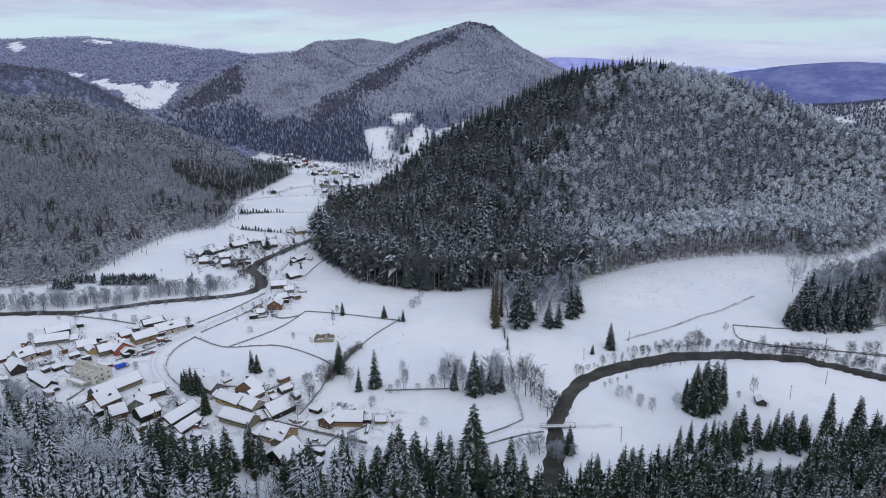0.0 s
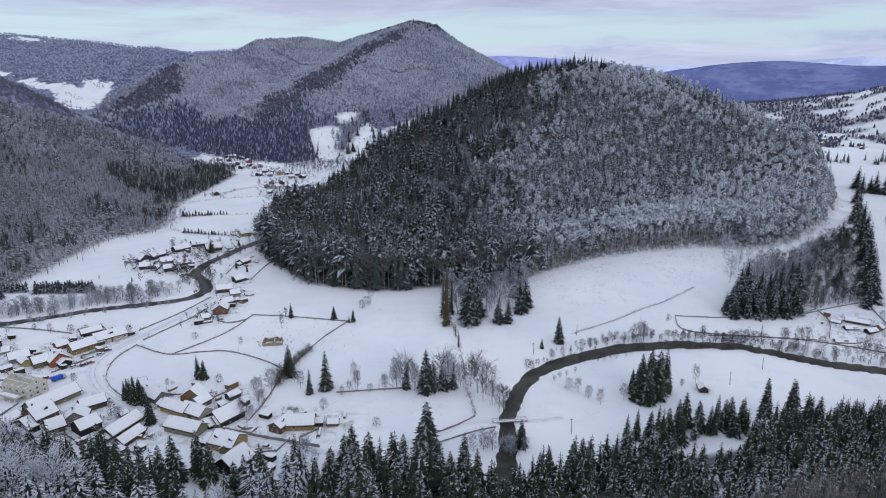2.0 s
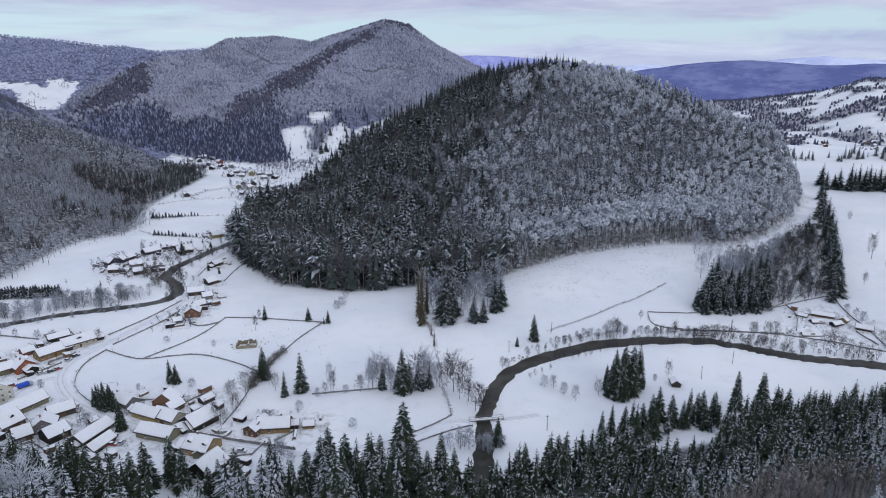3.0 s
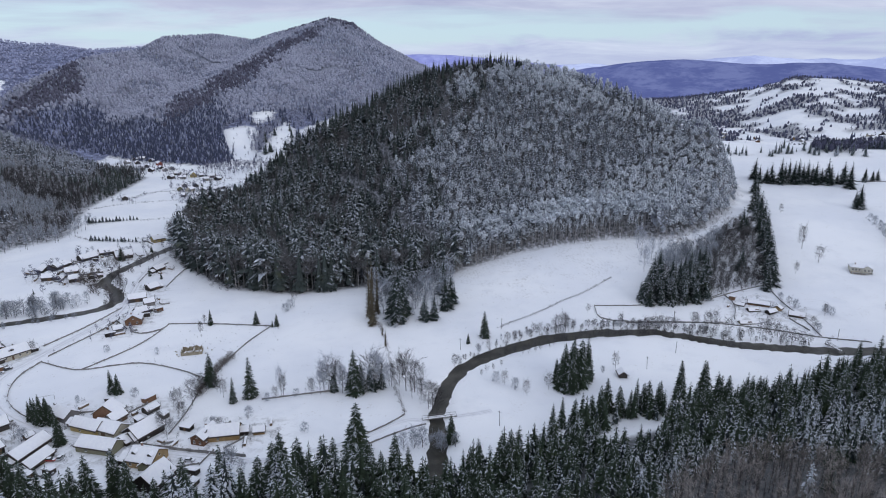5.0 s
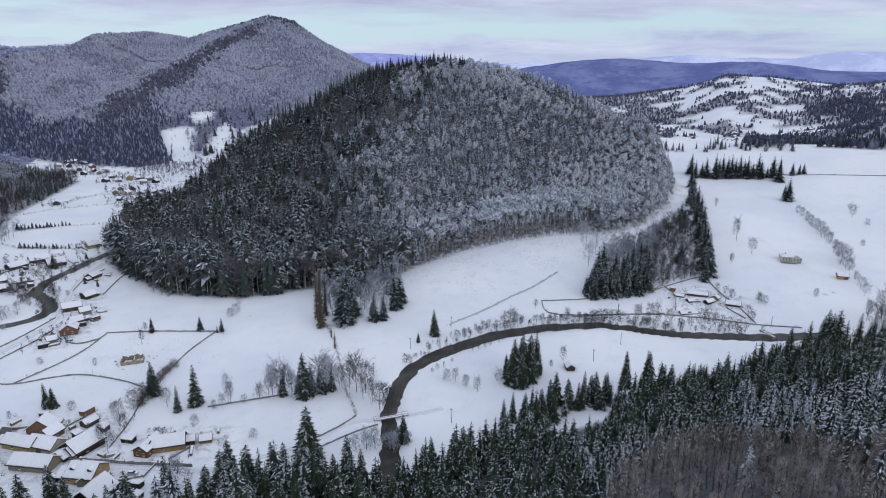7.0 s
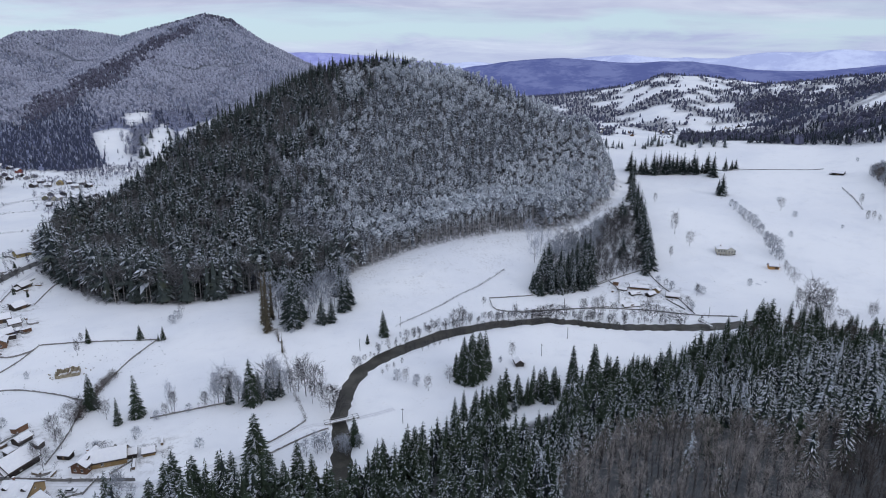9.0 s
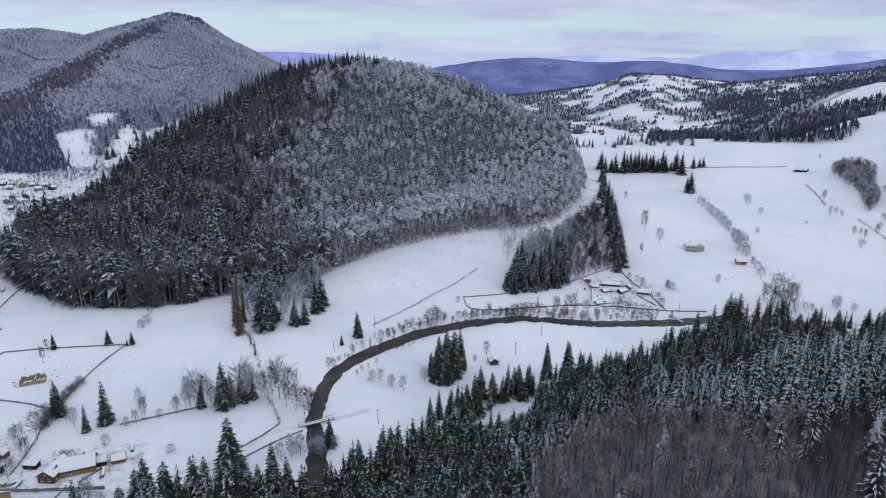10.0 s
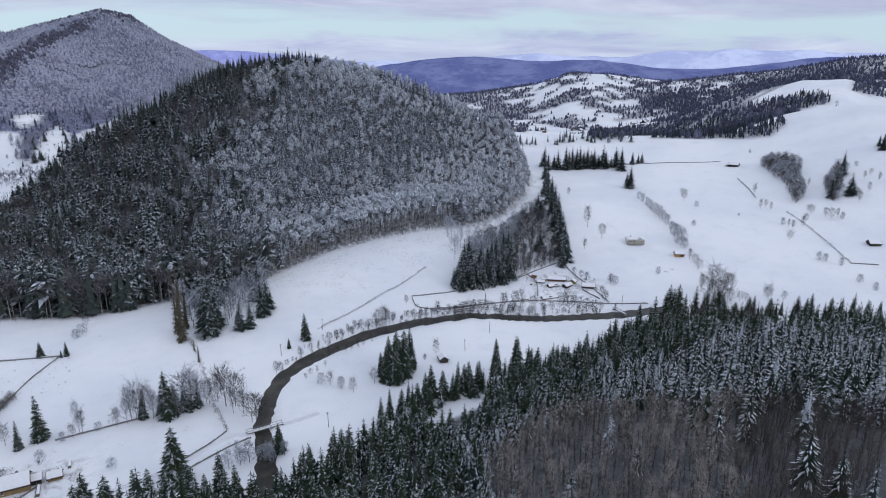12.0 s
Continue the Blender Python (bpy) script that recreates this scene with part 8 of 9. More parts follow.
def house(x, y, turn, length, depth, high, ridge, wall, rs, detail=True, kind="house"):
    """Gabled house or barn: walls, roof slabs, a cover of snow, chimney, door and windows."""
    high, depth = high * 0.82, depth * 0.86
    if ridge == "across":
        length, depth, turn = depth, length, turn + 90
    barn = wall in ("dark",) or high < 3
    z = min(gz(x + a, y + b) for a in (-3, 3) for b in (-3, 3))
    name = "barn" if barn else "house"
    pitch = "steep" if depth < 8 else "broad"
    ob = tagged(new(name), f"{WORDS[wall]} {name} with a {pitch} snow-covered roof", name, "village buildings")
    ob.matrix_basis = pose(x, y, z - 0.15, 0, 0, turn)
    L, D, rise = length / 2, depth / 2, depth * rs.uniform(0.3, 0.4)
    walls = Solid().hull([(-L, -D, 0), (-L, D, 0), (-L, D, high), (-L, 0, high + rise), (-L, -D, high)],
                         [(L, -D, 0), (L, D, 0), (L, D, high), (L, 0, high + rise), (L, -D, high)])
    part("wall", walls.mesh("wall", WALLS[wall]), ob)
    over, eave, k = 0.5, 0.7, rise / D
    roof, snow = Solid(), Solid()
    for s in (-1, 1):
        def slab(body, lift, thick, ends, foot, sag=0.0):
            low = [(-L - ends, s * (D + foot), high - k * foot + lift), (-L - ends, s * 0.0, high + rise + lift), (-L - ends, s * 0.0, high + rise + lift + thick), (-L - ends, s * (D + foot), high - k * foot + lift + thick)]
            body.hull(low, [(L + ends, p[1], p[2]) for p in low])
        slab(roof, 0.02, 0.18, over, eave)
        slab(snow, 0.21, rs.uniform(0.16, 0.26), over - 0.22, eave - 0.3)
    r = part("roof", roof.mesh("roof", M_ROOF), ob)
    part("snow_cover", snow.mesh("snow_cover", M_SNOW), r, "thick white snow on the roof")
    if detail and not barn:
        cx = rs.uniform(-0.5, 0.5) * L
        for q in range(rs.randint(0, 3)):
            # a small dormer with a dark front
            dx, dw = rs.uniform(-0.7, 0.7) * L, rs.uniform(0.7, 1.1)
            zf = high + rise * 0.45
            dm = part('dormer', Solid().hull([(dx - dw, -D * 0.62, zf), (dx + dw, -D * 0.62, zf), (dx + dw, -D * 0.62, zf + 0.9), (dx, -D * 0.62, zf + 1.5), (dx - dw, -D * 0.62, zf + 0.9)], [(dx - dw, 0, zf), (dx + dw, 0, zf), (dx + dw, 0, zf + 0.9), (dx, 0, zf + 1.5), (dx - dw, 0, zf + 0.9)]).mesh('dormer', WALLS['dark']), ob)
            for s in (-1, 1):
                ring = [(dx, zf + 1.52), (dx + s * (dw + 0.25), zf + 0.76), (dx + s * (dw + 0.25), zf + 1.0), (dx, zf + 1.78)]
                part('snow_cover', Solid().hull([(a, -D * 0.68, b) for a, b in ring], [(a, 0, b) for a, b in ring]).mesh('snow_cover', M_SNOW), dm)
        ch = part("chimney", Solid().box(cx - 0.3, cx + 0.3, D * 0.25 - 0.3, D * 0.25 + 0.3, high, high + rise + 0.9).mesh("chimney", M_CHIMNEY), ob)
        part("cap", Solid().box(cx - 0.38, cx + 0.38, D * 0.25 - 0.38, D * 0.25 + 0.38, high + rise + 0.9, high + rise + 1.1).mesh("cap", M_SNOW), ch)
    if detail and length > 7 and rs.rand() < 0.7:
        # a lower extension against one gable end, and a lean-to roof along the back
        s = 1 if rs.rand() < 0.5 else -1
        l2, d2, h2 = rs.uniform(2.5, 5), D * rs.uniform(0.55, 0.8), high * rs.uniform(0.55, 0.8)
        x0, x1 = sorted((s * (L + 0.02), s * (L + l2)))
        off, r2 = rs.uniform(-0.3, 0.3) * D, d2 * 0.5
        ext = part("extension", Solid().hull([(x0, off - d2, 0), (x0, off + d2, 0), (x0, off + d2, h2), (x0, off, h2 + r2), (x0, off - d2, h2)],
                                             [(x1, off - d2, 0), (x1, off + d2, 0), (x1, off + d2, h2), (x1, off, h2 + r2), (x1, off - d2, h2)]).mesh("extension", WALLS["dark" if rs.rand() < 0.6 else wall]), ob)
        for q in (-1, 1):
            for title, lift, thick, mat, e in (("roof", 0.02, 0.14, M_ROOF, 0.5), ("snow_cover", 0.17, 0.26, M_SNOW, 0.42)):
                ring = [(off + q * (d2 + e), h2 - 0.5 * e + lift), (off, h2 + r2 + lift), (off, h2 + r2 + lift + thick), (off + q * (d2 + e), h2 - 0.5 * e + lift + thick)]
                lo, hi = (x0, x1 + e) if s > 0 else (x0 - e, x1)
                part(title, Solid().hull([(lo, *p) for p in ring], [(hi, *p) for p in ring]).mesh(title, mat), ext)
    side = -1
    n = max(1, int(length / 3.2))
    for i in range(n):
        px = -L + length * (i + 0.5) / n
        if barn and i % 3 != 1:
            continue
        if i == n // 2:
            part("door", Solid().box(px - (1.2 if barn else 0.5), px + (1.2 if barn else 0.5), -D - 0.05, -D + 0.02, 0.1, 2.3).mesh("door", M_DOOR), ob)
        else:
            add_window(ob, (px, -D, high * 0.55), 0)
    if detail and not barn:
        for end, t in ((-L, -90), (L, 90)):
            for py in (-D * 0.45, D * 0.45):
                add_window(ob, (end, py, high * 0.55), t)
            add_window(ob, (end, 0, high + rise * 0.35), t, 0.7, 0.8)
    return ob


FAR_TOWN = [(860 + 34 * i + 14 * math.sin(2.3 * i), 1245 - 22 * i + 60 * math.sin(1.7 * i), 40 * math.sin(3.1 * i), 9 + 3 * math.sin(1.3 * i), 8.5, 4.2, "along", w)
            for i, w in enumerate(("dark", "cream", "brick", "grey", "ochre", "dark", "cream", "dark", "olive", "grey", "dark", "brick"))]
FAR_TOWN += [(r[0] - 52 + 9 * k, r[1] - 74 + 13 * k, r[2] + 70, r[3] * 0.8, 8.0, 3.8, "along", r[7]) for k, r in enumerate(FAR_TOWN)]


def build_houses():
    rs = np.random.RandomState(300)
    for rows, detail in ((VILLAGE, True), (ROADSIDE, True), (RIVERSIDE, True), (FARM, True), (HILLSIDE[1:], True), (FIELD_HUT, False), (FAR_VILLAGE, False), (FAR_TOWN, False)):
        for row in rows:
            if rows is FAR_VILLAGE:
                row = (row[0], row[1], row[2] + rs.choice([0, 90]) + rs.uniform(-25, 25), row[3] * rs.uniform(0.75, 1.2), row[4] * rs.uniform(0.75, 1.0)) + tuple(row[5:])
            house(*row, rs, detail)


build_houses()


# ---------------------------------------------------------------- the unfinished guest house
M_PALE = plain("pale_render", (0.50, 0.485, 0.42), (0.62, 0.605, 0.53), 0.5, 0.85, 0.2)
M_CONCRETE = plain("bare_concrete", (0.34, 0.335, 0.315), (0.47, 0.46, 0.43), 0.7, 0.85, 0.2)


def guest_house():
    """A gabled shell with no roof covering: end walls, knee walls, rafters and an open side terrace."""
    a, b, c = (np.array(p) for p in HOTEL)
    e = (c - b) / np.linalg.norm(c - b)
    w, d = float(np.linalg.norm(c - b)), min(17.0, max(12.0, float(np.linalg.norm(a - b))))
    ob = tagged(new("guest_house"), "pale cream guest house shell with an open roof frame", "building", "village buildings")
    ob.matrix_basis = pose(b[0], b[1], gz(*b) - 0.2, 0, 0, math.degrees(math.atan2(e[1], e[0])))
    knee, top = 5.6, 8.6
    slope = lambda x: knee + (top - knee) * (1 - abs(x - w / 2) / (w / 2))
    for y0, y1 in ((0, 0.3), (d - 0.3, d)):
        ring = [(0, 0), (w, 0), (w, knee), (w / 2, top), (0, knee)]
        part("wall", Solid().hull([(x, y0, z) for x, z in ring], [(x, y1, z) for x, z in ring]).mesh("wall", M_PALE), ob, "pale rendered gable wall")
    for x0, x1 in ((0, 0.3), (w - 0.3, w)):
        part("wall", Solid().box(x0, x1, 0.3, d - 0.3, 0, knee).mesh("wall", M_PALE), ob)
    part("floor_slab", Solid().box(0.3, w - 0.3, 0.3, d - 0.3, 4.3, 4.6).mesh("floor_slab", M_CONCRETE), ob, "bare concrete attic floor")
    part("snow_cover", Solid().box(0.32, w - 0.32, 0.32, d - 0.32, 4.604, 4.8).mesh("snow_cover", M_SNOW), ob, "snow lying on the attic floor")
    for k in range(3):
        y = d * (k + 1) / 4
        part("partition", Solid().box(0.3, w * 0.62, y - 0.12, y + 0.12, 4.8, 6.2 + 0.3 * k).mesh("partition", M_PALE), ob)
    part("partition", Solid().box(w * 0.6, w * 0.6 + 0.24, 0.3, d - 0.3, 4.8, 6.6).mesh("partition", M_PALE), ob)
    for x in (w / 2, w * 0.25, w * 0.75):
        part("roof_beam", Solid().box(x - 0.14, x + 0.14, 0.3, d - 0.3, slope(x) - 0.45, slope(x) - 0.12).mesh("roof_beam", M_PALE), ob)
        part("snow_cover", Solid().box(x - 0.12, x + 0.12, 0.3, d - 0.3, slope(x) - 0.116, slope(x) - 0.02).mesh("snow_cover", M_SNOW), ob)
    for i in range(9):
        y = 0.9 + (d - 1.8) * i / 8
        for s in (-1, 1):
            ring = [(w / 2, top - 0.1), (w / 2 + s * w / 2, knee - 0.1), (w / 2 + s * w / 2, knee + 0.12), (w / 2, top + 0.12)]
            if s > 0 and i % 3 == 1:
                continue
            part("rafter", Solid().hull([(x, y - 0.09, z) for x, z in ring], [(x, y + 0.09, z) for x, z in ring]).mesh("rafter", M_PALE), ob)
    for row, z in enumerate((1.5, 4.0)):
        for i in range(3):
            add_window(ob, (w * (i + 0.6) / 3.2, -0.02, z), 0, 1.0, 1.2)
        part("balcony", Solid().box(w * 0.28, w * 0.62, -1.0, -0.02, z - 1.05, z - 0.85).mesh("balcony", M_CONCRETE), ob)
        part("railing", Solid().box(w * 0.28, w * 0.62, -1.0, -0.93, z - 0.85, z - 0.1).mesh("railing", M_PALE), ob)
    add_window(ob, (w / 2, -0.02, 6.9), 0, 0.9, 1.0)
    for i in range(4):
        add_window(ob, (-0.02, d * (i + 0.5) / 4, 3.7), -90, 1.3, 1.2)
    # open side terrace
    for i in range(4):
        y = 1.0 + (d * 0.75 - 1.4) * i / 3
        part("column", Solid().box(-4.9, -4.55, y, y + 0.35, 0, 2.5).mesh("column", M_PALE), ob)
    part("floor_slab", Solid().box(-5.0, -0.02, 0.9, d * 0.75, 2.5, 2.72).mesh("floor_slab", M_CONCRETE), ob)
    part("railing", Solid().box(-5.0, -4.85, 0.9, d * 0.75, 2.72, 3.5).mesh("railing", M_PALE), ob)
    part("railing", Solid().box(-4.85, -0.02, 0.9, 1.05, 2.72, 3.5).mesh("railing", M_PALE), ob)
    part("snow_cover", Solid().box(-4.4, -1.8, 1.3, d * 0.75 - 0.3, 2.724, 2.9).mesh("snow_cover", M_SNOW), ob)


guest_house()


# ---------------------------------------------------------------- the ruin in the field
def ruin(row):
    x, y, turn, L, D = row[0], row[1], row[2], row[3], 6.5
    rs = np.random.RandomState(350)
    stone = plain("tan_rubble", (0.16, 0.135, 0.09), (0.40, 0.36, 0.27), 1.1, 0.9, 0.1, 0.6)
    ob = tagged(new("ruin"), "roofless ruin of tan stone walls in the snow", "ruin")
    ob.matrix_basis = pose(x, y, gz(x, y) - 0.3, 0, 0, turn)
    runs = [((-L / 2, -D / 2), (L / 2, -D / 2), 2.4), ((-L / 2, D / 2), (L / 2, D / 2), 3.0), ((-L / 2, -D / 2), (-L / 2, D / 2), 2.8), ((L / 2, -D / 2), (L / 2, D / 2), 2.0), ((0.8, -D / 2), (0.8, D / 2), 2.3)]
    for a, b, h in runs:
        a, b = np.array(a), np.array(b)
        n = 7
        e = (b - a) / n
        side = np.array([-e[1], e[0]]) / np.hypot(*e) * 0.3
        snow = Solid()
        z0 = h
        for i in range(n):
            z1 = max(0.5, h * rs.uniform(0.45, 1.1))
            p, q = a + e * i, a + e * (i + 1)
            part("wall", Solid().hull([(*(p - side), 0), (*(q - side), 0), (*(q + side), 0), (*(p + side), 0)], [(*(p - side), z0), (*(q - side), z1), (*(q + side), z1), (*(p + side), z0)]).mesh("wall", stone), ob)
            if rs.rand() < 0.5:
                snow.hull([(*(p - side * 0.8), z0 + 0.01), (*(q - side * 0.8), z1 + 0.01), (*(q + side * 0.8), z1 + 0.01), (*(p + side * 0.8), z0 + 0.01)],
                          [(*(p - side * 0.6), z0 + 0.2), (*(q - side * 0.6), z1 + 0.2), (*(q + side * 0.6), z1 + 0.2), (*(p + side * 0.6), z0 + 0.2)])
            z0 = z1
        if snow.V:
            part("snow_cover", snow.mesh("snow_cover", M_SNOW), ob)
    for i in range(5):
        bx = -L / 2 + L * (i + 0.5) / 5
        part("roof_beam", Solid().hull([(bx - 0.1, -D / 2, 2.1), (bx + 0.1, -D / 2, 2.1), (bx + 0.1, -D / 2, 2.3), (bx - 0.1, -D / 2, 2.3)],
                                       [(bx + 0.5, D / 2, 2.6), (bx + 0.7, D / 2, 2.6), (bx + 0.7, D / 2, 2.8), (bx + 0.5, D / 2, 2.8)]).mesh("roof_beam", M_DOOR), ob)
    for i in range(26):
        a, d = rs.uniform(0, 6.28), rs.uniform(0.5, 1.6)
        bx, by, r = L * 0.62 * d * math.cos(a), D * 0.8 * d * math.sin(a), rs.uniform(0.2, 0.55)
        loop = lambda k, z: [(bx + r * k * math.cos(1.26 * q + a), by + r * k * math.sin(1.26 * q + a), z) for q in range(5)]
        part("stone", Solid().hull(loop(1, 0.1), loop(0.6, 0.3 + r)).mesh("stone", stone), ob)


ruin(RUIN[0])


def villa(row):
    """The cream house on the slope: long body on a raised base, with a central gable and a terrace."""
    x, y, turn, L = row[0], row[1], row[2], row[3]
    ob = tagged(new("house"), "cream one-storey house with a central gable on a snowy slope", "house", "village buildings")
    ob.matrix_basis = pose(x, y, gz(x, y) - 0.6, 0, 0, turn)
    D, h = 8.0, 4.6
    part("base", Solid().box(-L / 2, L / 2, 0, D, 0, 1.5).mesh("base", WALLS["dark"]), ob)
    part("wall", Solid().box(-L / 2, L / 2, 0.05, D, 1.5, h).mesh("wall", M_PALE), ob)
    part("terrace", Solid().box(-L / 2, L * 0.3, -2.2, 0.04, 1.3, 1.52).mesh("terrace", M_CONCRETE), ob)
    for i in range(6):
        px = -L / 2 + 0.2 + (L * 0.8 - 0.4) * i / 5
        part("post", Solid().box(px - 0.12, px + 0.12, -2.15, -1.9, 0, 1.3).mesh("post", WALLS["ochre"]), ob)
        part("post", Solid().box(px - 0.06, px + 0.06, -2.15, -2.03, 1.52, 2.4).mesh("post", WALLS["ochre"]), ob)
    part("railing", Solid().box(-L / 2, L * 0.3, -2.14, -2.04, 2.3, 2.42).mesh("railing", WALLS["ochre"]), ob)
    roof = part("roof", Solid().hull([(-L / 2 - 0.5, -0.5, h), (L / 2 + 0.5, -0.5, h), (L / 2 + 0.5, D + 0.5, h), (-L / 2 - 0.5, D + 0.5, h)],
                                     [(-L / 2 + 2.5, D * 0.45, h + 1.5), (L / 2 - 2.5, D * 0.45, h + 1.5), (L / 2 - 2.5, D * 0.55, h + 1.5), (-L / 2 + 2.5, D * 0.55, h + 1.5)]).mesh("roof", M_ROOF), ob)
    part("snow_cover", Solid().hull([(-L / 2 - 0.4, -0.4, h + 0.12), (L / 2 + 0.4, -0.4, h + 0.12), (L / 2 + 0.4, D + 0.4, h + 0.12), (-L / 2 - 0.4, D + 0.4, h + 0.12)],
                                    [(-L / 2 + 2.5, D * 0.45, h + 1.75), (L / 2 - 2.5, D * 0.45, h + 1.75), (L / 2 - 2.5, D * 0.55, h + 1.75), (-L / 2 + 2.5, D * 0.55, h + 1.75)]).mesh("snow_cover", M_SNOW), roof)
    g0, g1 = L * 0.02, L * 0.42
    m = (g0 + g1) / 2
    ring = [(g0, 1.52), (g1, 1.52), (g1, h - 0.1), (m, h + 1.7), (g0, h - 0.1)]
    part("gable", Solid().hull([(a, -0.7, b) for a, b in ring], [(a, D * 0.5, b) for a, b in ring]).mesh("gable", M_PALE), ob)
    for s in (-1, 1):
        for title, lift, mat in (("roof", 0.02, M_ROOF), ("snow_cover", 0.18, M_SNOW)):
            e = m + s * ((g1 - g0) / 2 + 0.5)
            ring = [(m, h + 1.72 + lift), (e, h - 0.5 + lift), (e, h - 0.36 + lift), (m, h + 1.87 + lift)]
            part(title, Solid().hull([(a, -1.1, b) for a, b in ring], [(a, D * 0.5, b) for a, b in ring]).mesh(title, mat), ob)
    for px, py in ((-L * 0.4, 0.03), (-L * 0.25, 0.03), (-L * 0.1, 0.03), (m - 1.1, -0.72), (m + 1.1, -0.72), (L * 0.46, 0.03)):
        add_window(ob, (px, py, 3.1), 0, 1.1, 1.4)
    part("chimney", Solid().box(-L * 0.3, -L * 0.3 + 0.6, D * 0.4, D * 0.4 + 0.6, h + 0.5, h + 2.4).mesh("chimney", M_CHIMNEY), ob)


villa(HILLSIDE[0])


# ---------------------------------------------------------------- bridges, poles, cars
def bridge(line, wide, label):
    (ax, ay), (bx, by) = line
    ex, ey = bx - ax, by - ay
    n = math.hypot(ex, ey)
    ax, ay, bx, by = ax - ex / n * 2.5, ay - ey / n * 2.5, bx + ex / n * 2.5, by + ey / n * 2.5
    L = math.hypot(bx - ax, by - ay)
    z = max(float(land(np.array([ax]), np.array([ay]))[0]), float(land(np.array([bx]), np.array([by]))[0]))
    ob = tagged(new("footbridge"), label, "bridge")
    ob.matrix_basis = pose(ax, ay, z, 0, 0, math.degrees(math.atan2(by - ay, bx - ax)))
    part("deck", Solid().box(0, L, -wide / 2, wide / 2, 0.1, 0.4).mesh("deck", M_FENCE), ob)
    part("snow_cover", Solid().box(0.1, L - 0.1, -wide / 2 + 0.05, wide / 2 - 0.05, 0.404, 0.62).mesh("snow_cover", M_SNOW, 0.05), ob, "snow on the bridge deck")
    for s in (-1, 1):
        y = s * wide / 2
        part("rail", Solid().box(0, L, y - 0.05, y + 0.05, 1.25, 1.36).mesh("rail", M_FENCE), ob)
        k = max(2, int(L / 2.5))
        for i in range(k + 1):
            x = min(L - 0.1, max(0.1, L * i / k))
            part("post", Solid().box(x - 0.06, x + 0.06, y - 0.06, y + 0.06, 0.1, 1.25).mesh("post", M_FENCE), ob)
    for x in (0.4, L - 0.4):
        part("abutment", Solid().box(x - 0.6, x + 0.6, -wide / 2 - 0.2, wide / 2 + 0.2, -2.5, 0.1).mesh("abutment", WALLS["grey"]), ob)


for i, line in enumerate(BRIDGE):
    bridge(line, 1.9 if i == 0 else 1.2, "narrow footbridge with snow on its deck" if i == 0 else "low plank crossing dusted with snow")


def utility_pole(x, y, h, seed):
    rs = np.random.RandomState(seed)
    ob = tagged(new("utility_pole"), "thin grey wooden utility pole in a snowy field", "pole", "utility poles")
    h = min(max(h, 7.0), 9.5)
    ob.matrix_basis = pose(x, y, gz(x, y), rs.normal(0, 1.5), rs.normal(0, 1.5), rs.uniform(0, 180))
    s = Solid()
    ring = lambda r, z: [(r * math.cos(0.785 * k), r * math.sin(0.785 * k), z) for k in range(8)]
    part("shaft", s.hull(ring(0.17, -0.5), ring(0.11, h)).mesh("shaft", M_BARK_PALE), ob)
    part("crossarm", Solid().box(-0.75, 0.75, -0.16, -0.06, h - 0.75, h - 0.62).mesh("crossarm", M_BARK), ob)
    for px in (-0.6, 0, 0.6):
        t = Solid().hull([(px + v[0] * 0.5, -0.11 + v[1] * 0.5, v[2]) for v in ring(0.1, h - 0.62)], [(px + v[0] * 0.3, -0.11 + v[1] * 0.3, v[2]) for v in ring(0.1, h - 0.44)])
        part("insulator", t.mesh("insulator", M_FRAME), ob)


for i, (x, y, h) in enumerate(POLES):
    utility_pole(x, y, h, 400 + i)

M_TYRE = plain("tyre_rubber", (0.015, 0.015, 0.016), (0.03, 0.03, 0.03), 4, 0.8, 0.2)
PAINTS = [plain("silver_paint", (0.35, 0.36, 0.38), (0.45, 0.46, 0.48), 1, 0.35, 0.5), plain("dark_paint", (0.03, 0.035, 0.05), (0.05, 0.055, 0.07), 1, 0.3, 0.5),
          plain("red_paint", (0.28, 0.03, 0.025), (0.34, 0.05, 0.04), 1, 0.35, 0.5)]
M_BLUE = plain("blue_tarpaulin", (0.012, 0.06, 0.42), (0.025, 0.10, 0.55), 0.8, 0.5, 0.4)


def wheels(ob, xs, half, r):
    for x in xs:
        for s in (-1, 1):
            loop = lambda y: [(x + r * math.cos(0.524 * k), y, r + r * math.sin(0.524 * k)) for k in range(12)]
            w = part("wheel", Solid().hull(loop(s * half), loop(s * (half - 0.22))).mesh("wheel", M_TYRE), ob)
            small = lambda y: [(x + 0.55 * r * math.cos(0.785 * k), y, r + 0.55 * r * math.sin(0.785 * k)) for k in range(8)]
            part("rim", Solid().hull(small(s * half), small(s * (half + 0.015))).mesh("rim", M_FRAME), w)


